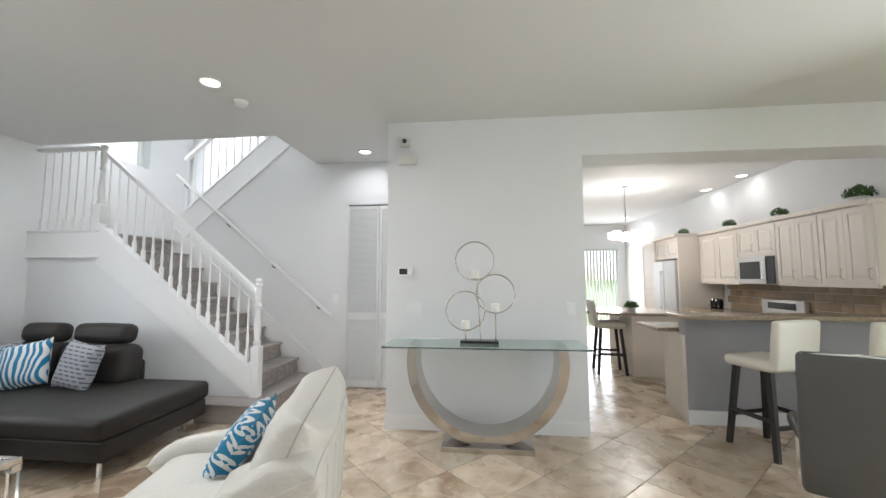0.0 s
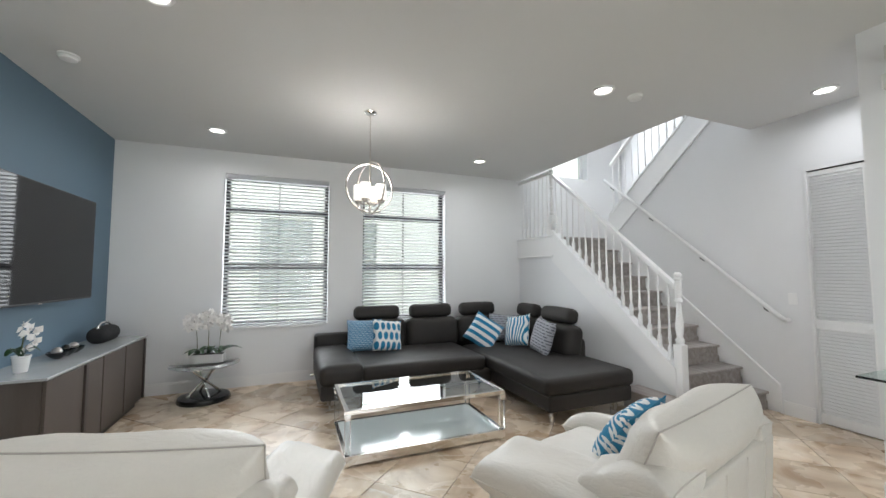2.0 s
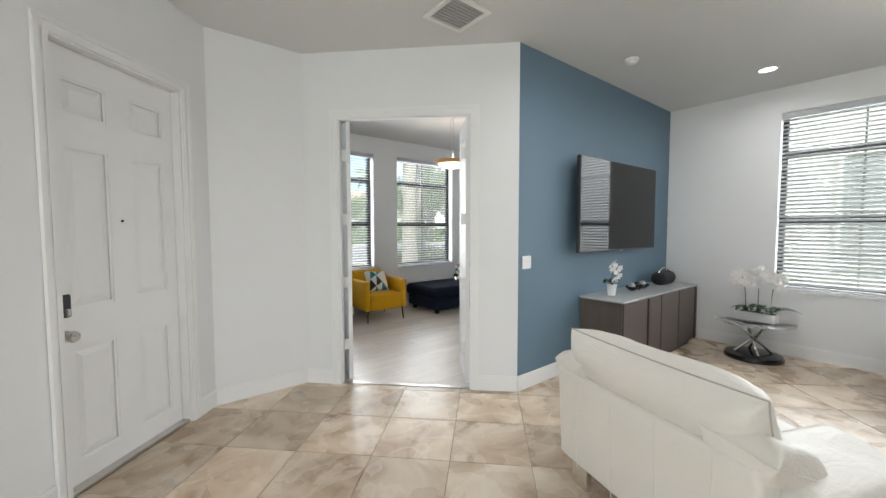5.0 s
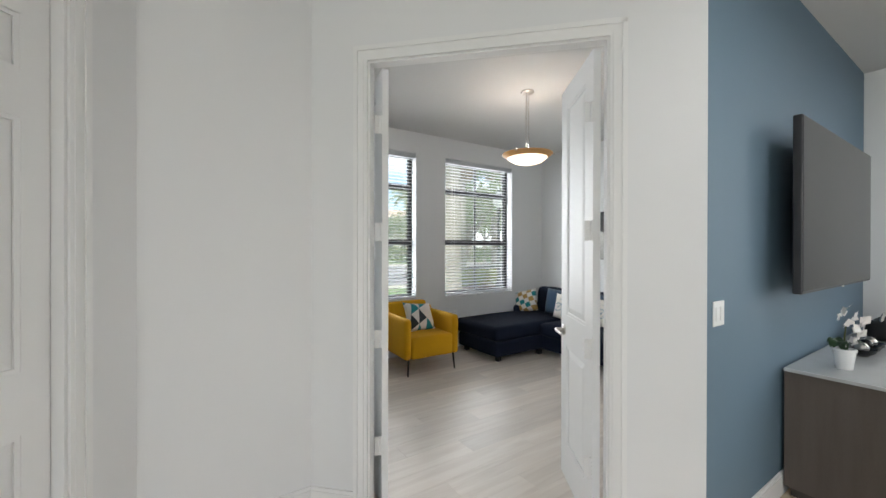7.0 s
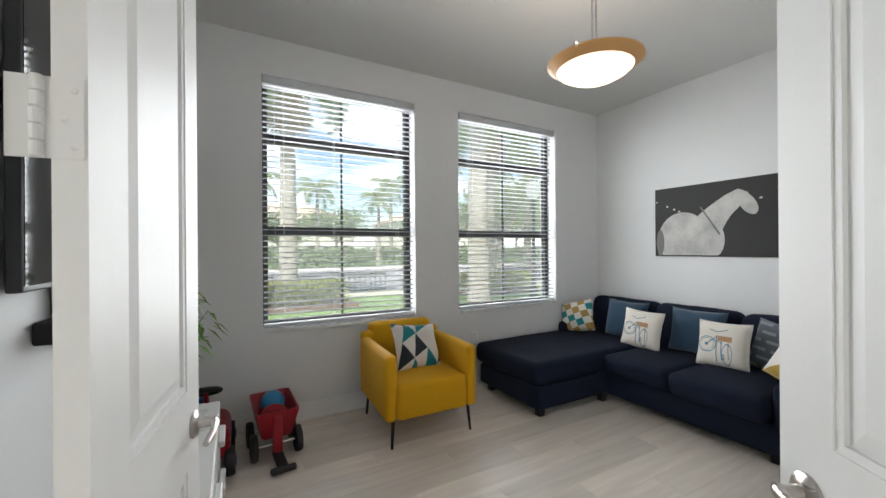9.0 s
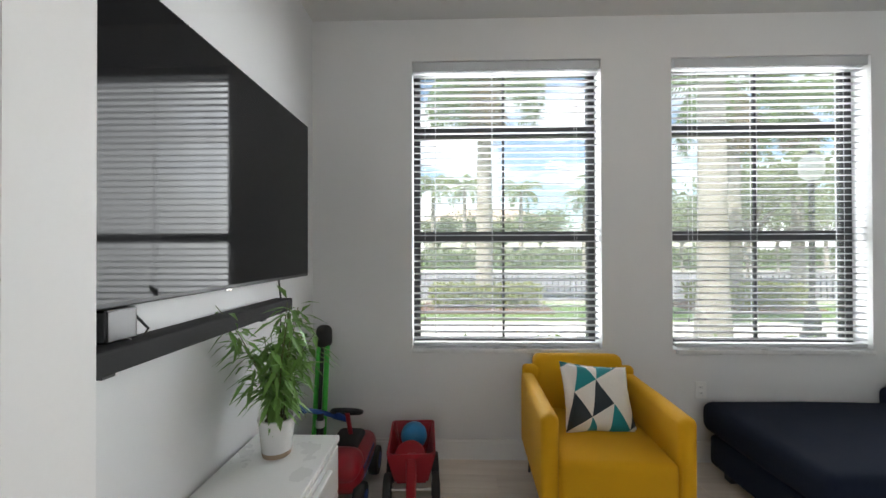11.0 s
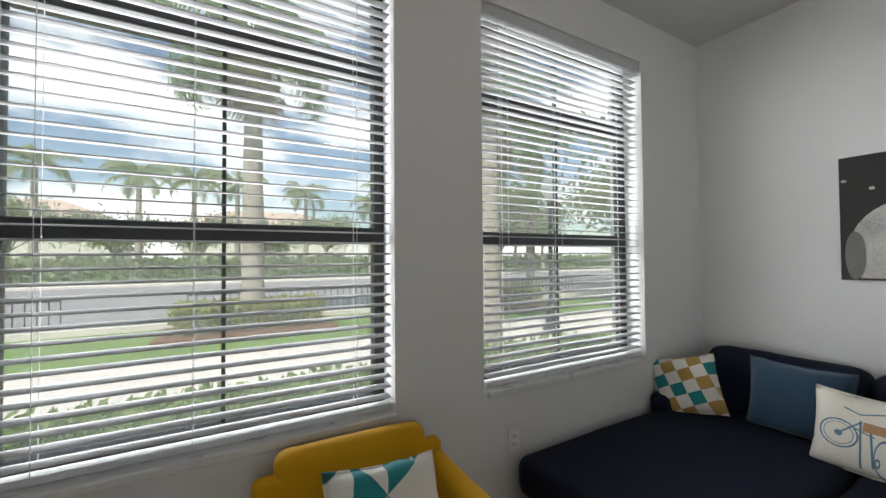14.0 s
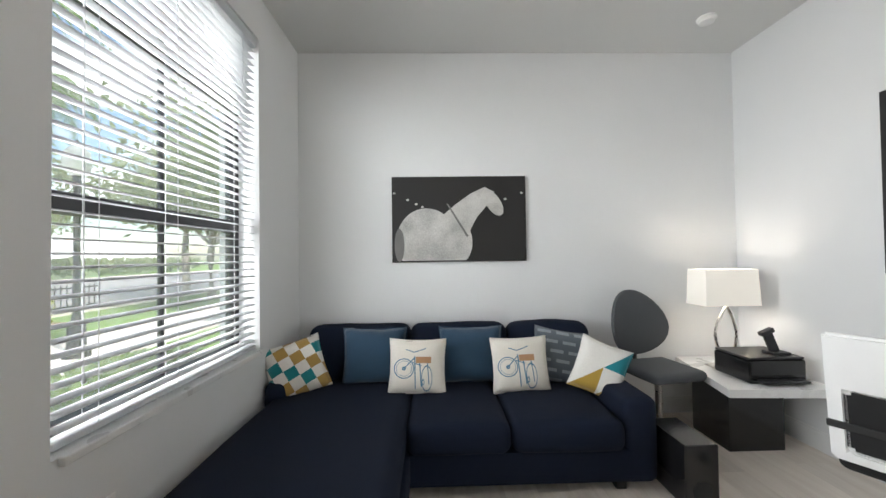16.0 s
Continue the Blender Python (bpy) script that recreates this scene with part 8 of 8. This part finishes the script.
lp = thing("street_lamp", pose(-8.7, -10.8, GZ), "dark street lamp post with a white globe beside the walk", "street lamp")
M["globe"] = surf("white_lamp_globe", (0.8, 0.8, 0.78), 0.35)
smooth(part("post", revolve([(0.19, 0), (0.19, 0.14), (0.13, 0.2), (0.12, 0.55), (0.075, 0.65), (0.05, 0.8), (0.045, 2.85), (0.08, 2.9), (0.05, 2.98), (0.06, 3.05)], 16), "blackleg", lp))
smooth(part("globe", revolve([(0.07, 3.05), (0.17, 3.14), (0.20, 3.30), (0.17, 3.46), (0.08, 3.55), (0.0, 3.57)], 18), "globe", lp))
smooth(part("cap", revolve([(0.10, 3.52), (0.05, 3.60), (0.02, 3.66), (0, 3.67)], 12), "blackleg", lp))
fe = thing("metal_fence", pose(0, 0, 0), "low dark metal fence along the road", "fence")
for x0 in (-16, -6.5, 1.2):
    part("rail", boxes((x0, x0 + 5.2, -16.72, -16.68, GZ + 0.72, GZ + 0.77), (x0, x0 + 5.2, -16.72, -16.68, GZ + 0.12, GZ + 0.17)), "blackleg", fe)
    for k in range(27):
        part("picket", boxes((x0 + 0.2 * k - 0.012, x0 + 0.2 * k + 0.012, -16.715, -16.685, GZ, GZ + 0.85)), "blackleg", fe)


def house(x, y, w, d, h, seed, label):
    g = thing("house", pose(x, y, GZ), label, "house", "houses across the road")
    part("wall", boxes((-w / 2, w / 2, -d, 0, 0, h)), "stucco", g)
    bm = bmesh.new()
    e = 0.6
    lo = [bm.verts.new(p) for p in ((-w / 2 - e, e, h), (w / 2 + e, e, h), (w / 2 + e, -d - e, h), (-w / 2 - e, -d - e, h))]
    hi = [bm.verts.new(p) for p in ((-w / 2 + d / 2, -d / 2, h + d * 0.22), (w / 2 - d / 2, -d / 2, h + d * 0.22))]
    bm.faces.new(lo[::-1])
    bm.faces.new((lo[0], lo[1], hi[1], hi[0])), bm.faces.new((lo[2], lo[3], hi[0], hi[1]))
    bm.faces.new((lo[1], lo[2], hi[1])), bm.faces.new((lo[3], lo[0], hi[0]))
    part("roof", bm, "rooftile", g, "clay tile hip roof")
    n = int(w / 2.6)
    for k in range(n):
        for fl in range(2):
            cx = -w / 2 + (k + 0.5) * w / n
            tall = 1.4 if fl else (2.1 if (k + seed) % 3 == 0 else 1.5)
            z0 = 0.2 if tall > 2 else 0.9 + fl * 3.1
            wn2 = part("window", boxes((cx - 0.55, cx + 0.55, 0.0, 0.05, z0, z0 + tall)), "darkwin", g)
            part("frame", slab_with_holes(1.3, 0, tall + 0.2, 0.08, [(0.1, 1.2, 0.1, tall + 0.1)], m=pose(cx - 0.65, 0.0, z0 - 0.1)), "stucco", wn2)


house(-36, -64, 20, 12, 6.6, 1, "two-storey white stucco house with a clay roof")
house(-8, -66, 22, 12, 6.6, 2, "two-storey white stucco house with a clay roof")
house(20, -64, 20, 12, 6.6, 3, "two-storey white stucco house with a clay roof")


def tree(x, y, h, r, seed):
    rd = random.Random(seed)
    t = thing("broadleaf_tree", pose(x, y, GZ), "leafy green tree by the road", "tree", "trees by the road")
    bm = tube([(0, 0, 0), (0.1, 0, h * 0.3), (0, 0.1, h * 0.6)], 0.2, 10, taper=0.1)
    tips = []
    for k in range(9):
        a = 2 * math.pi * k / 9
        e = Vector((math.cos(a) * r * rd.uniform(0.4, 0.8), math.sin(a) * r * rd.uniform(0.4, 0.8), h * rd.uniform(0.62, 0.95)))
        tube([(0, 0.05, h * 0.4), tuple(e * 0.5 + Vector((0, 0, h * 0.2))), tuple(e)], 0.07, 6, bm=bm, taper=0.02)
        tips.append(e)
    part("trunk", bm, "bark", t)
    vs, fs = [], []
    for e in tips:
        for q in range(260):
            d = Vector((rd.gauss(0, 1), rd.gauss(0, 1), rd.gauss(0, 0.7)))
            c = e + d * r * 0.24
            s = Vector((rd.uniform(-1, 1), rd.uniform(-1, 1), rd.uniform(-1, 1))).normalized() * 0.06 * r
            u = s.cross(Vector((rd.uniform(-1, 1), 1, rd.uniform(-1, 1)))).normalized() * 0.08
            b0 = len(vs)
            vs += [tuple(c - s), tuple(c + u), tuple(c + s), tuple(c - u)]
            fs.append((b0, b0 + 1, b0 + 2, b0 + 3))
    me = bpy.data.meshes.new("crown")
    me.from_pydata(vs, [], fs)
    me.materials.append(M["farleaf"])
    cr = new("crown", me)
    cr.parent = t


for k, (x, y, h, r) in enumerate(((-20, -34, 5.5, 2.8), (-27, -33.5, 6.5, 3.2), (-14.5, -20, 5.2, 2.6), (-34, -37, 7, 3.4), (-19, -14.5, 5.4, 2.7), (-5.5, -45, 5, 2.8), (6, -46, 5, 3.0), (-12, -48, 6, 3.4), (-24, -47, 6, 3.4), (0, -50, 5.5, 3.2), (13, -48, 6, 3.4), (-15.5, -11.2, 6.4, 3.2), (-22, -17.5, 7.5, 3.8), (-29, -12.5, 8.5, 4.4), (-24, -8.5, 8, 4.0), (-36, -22, 9, 4.6), (-41, -14, 9, 4.8), )):
    tree(x, y, h, r, 30 + k)

# neighbouring house beyond the living room windows
nb = thing("neighbour_house", pose(-9.6, 0, GZ), "white stucco neighbouring house with grey windows", "house")
part("wall", boxes((-6, 0, -7, 16, 0, 6.5)), "stucco_n", nb)
part("eave", boxes((-6.5, 0.45, -7.4, 16.4, 6.502, 6.75)), "rooftile", nb)
for y in (-0.9, 0.66, 5.0, -4.5):
    w = part("window", boxes((0.0, 0.03, y, y + 1.16, 1.07, 3.02)), "greywin", nb, "grey shuttered window")
    part("frame", boxes((0.03, 0.06, y - 0.06, y, 1.01, 3.08), (0.03, 0.06, y + 1.16, y + 1.22, 1.01, 3.08), (0.03, 0.06, y, y + 1.16, 1.01, 1.07), (0.03, 0.06, y, y + 1.16, 3.02, 3.08), (0.03, 0.05, y, y + 1.16, 2.02, 2.07)), "stucco_n", w)

# ---- floors: tiles and planks, piece by piece ----
tagged(part("floor_base", boxes((-5.335, 4.08, -6.0, 11.3, -0.02, -0.004)), "grout"), "tan grout bed under the floor", "floor", kind="structure")
floor_tiles = tagged(new("floor_tiles"), "beige marble-look floor tiles laid diagonally", "floor", kind="structure")
floor_planks = tagged(new("floor_planks"), "pale oak-look floor planks", "floor", kind="structure")


def in_poly(x, y, poly):
    c = False
    for i in range(len(poly)):
        (x0, y0), (x1, y1) = poly[i], poly[i - 1]
        if (y0 > y) != (y1 > y) and x < (x1 - x0) * (y - y0) / (y1 - y0) + x0:
            c = not c
    return c


def clip(poly, a, b):
    """The part of a convex outline that lies left of the line from a to b."""
    out = []
    side = lambda p: (b[0] - a[0]) * (p[1] - a[1]) - (b[1] - a[1]) * (p[0] - a[0])
    for i in range(len(poly)):
        p, q = poly[i - 1], poly[i]
        sp, sq = side(p), side(q)
        if (sp >= 0) != (sq >= 0):
            k = sp / (sp - sq)
            out.append((p[0] + (q[0] - p[0]) * k, p[1] + (q[1] - p[1]) * k))
        if sq >= 0:
            out.append(q)
    return out


SIDE, GAP = 0.5, 0.004
V0 = (-1.10, -2.48)
tile_bm = bbox_bevel(-SIDE / 2 + GAP / 2, SIDE / 2 - GAP / 2, -SIDE / 2 + GAP / 2, SIDE / 2 - GAP / 2, -0.01, 0.0, 0.0018, 1)
tile_mesh = bpy.data.meshes.new("tile")
tile_bm.to_mesh(tile_mesh)
tile_bm.free()
tile_mesh.materials.append(M["tile"])
# the tiled rooms as convex areas
AREAS = [[(XW, YB), (1.28, YB), (2.2, -1.26), (2.2, 3.3), (XW, 3.3)], [(2.2, -1.26), (4.08, -1.26), (4.08, 3.3), (2.2, 3.3)],
         [(-2.21, YB), D1, E0, (1.28, YB)], [(-2.9, 3.3), (-1.06, 3.3), (-1.06, 5.0), (-2.9, 5.0)],
         [(0.6, 3.3), (4.08, 3.3), (4.08, 11.3), (0.6, 11.3)]]
rest = bmesh.new()
count = 0
cells = []
for i in range(-16, 40):
    for j in range(-24, 26):
        u, w = (i + 0.5) * SIDE, (j + 0.5) * SIDE
        cells.append((V0[0] + (u - w) * 0.70711, V0[1] + (u + w) * 0.70711))
cells.sort(key=lambda c: math.dist(c, (-1.0, 0.2)))
HS = SIDE / 2 - GAP / 2
for cx, cy in cells:
    corners = [(cx + (a - b) * 0.70711 * HS, cy + (a + b) * 0.70711 * HS) for a, b in ((-1, -1), (1, -1), (1, 1), (-1, 1))]
    ins = [any(in_poly(x, y, P) for P in AREAS) for x, y in corners]
    if all(ins) and count < 300:
        t = new("tile", tile_mesh)
        t.parent = floor_tiles
        t.matrix_basis = pose(cx, cy, random.uniform(-0.0004, 0.0004), 0, 0, 45 + 90 * random.randrange(4))
        count += 1
    else:
        for P in AREAS:
            q = corners
            for k in range(len(P)):
                q = clip(q, P[k], P[(k + 1) % len(P)]) if q else q
            if len(q) > 2:
                if math.dist((cx, cy), (-1, 0)) < 4.5 and count < 300:
                    b2 = extrude_poly([(x - cx, y - cy) for x, y in q], -0.01, 0.0)
                    t = part("tile", b2, "tile", floor_tiles)
                    t.location = (cx, cy, 0)
                    count += 1
                else:
                    extrude_poly(q, -0.01, 0.0, rest)
r = part("tile_rest", rest, "tile", floor_tiles)
tagged(r, kind="stuff")

PW, PL = 0.185, 1.22
OFFICE = [(XW, YO), (XE, YO), (XE, -3.61), (-2.2, YB - 0.11), (XW, YB - 0.11)]
row = 0
y = YO
while y < YB:
    x = XW - (row * 0.43) % PL
    while x < XE:
        q = [(x + 0.0004, y + 0.0004), (x + PL - 0.0004, y + 0.0004), (x + PL - 0.0004, y + PW - 0.0004), (x + 0.0004, y + PW - 0.0004)]
        for k in range(len(OFFICE)):
            q = clip(q, OFFICE[k], OFFICE[(k + 1) % len(OFFICE)]) if q else q
        if len(q) > 2:
            px, py = sum(p[0] for p in q) / len(q), sum(p[1] for p in q) / len(q)
            p = part("plank", extrude_poly([(a - px, b - py) for a, b in q], -0.008, 0.001), "plank", floor_planks)
            p.location = (px, py, 0)
        x += PL
    y += PW
    row += 1
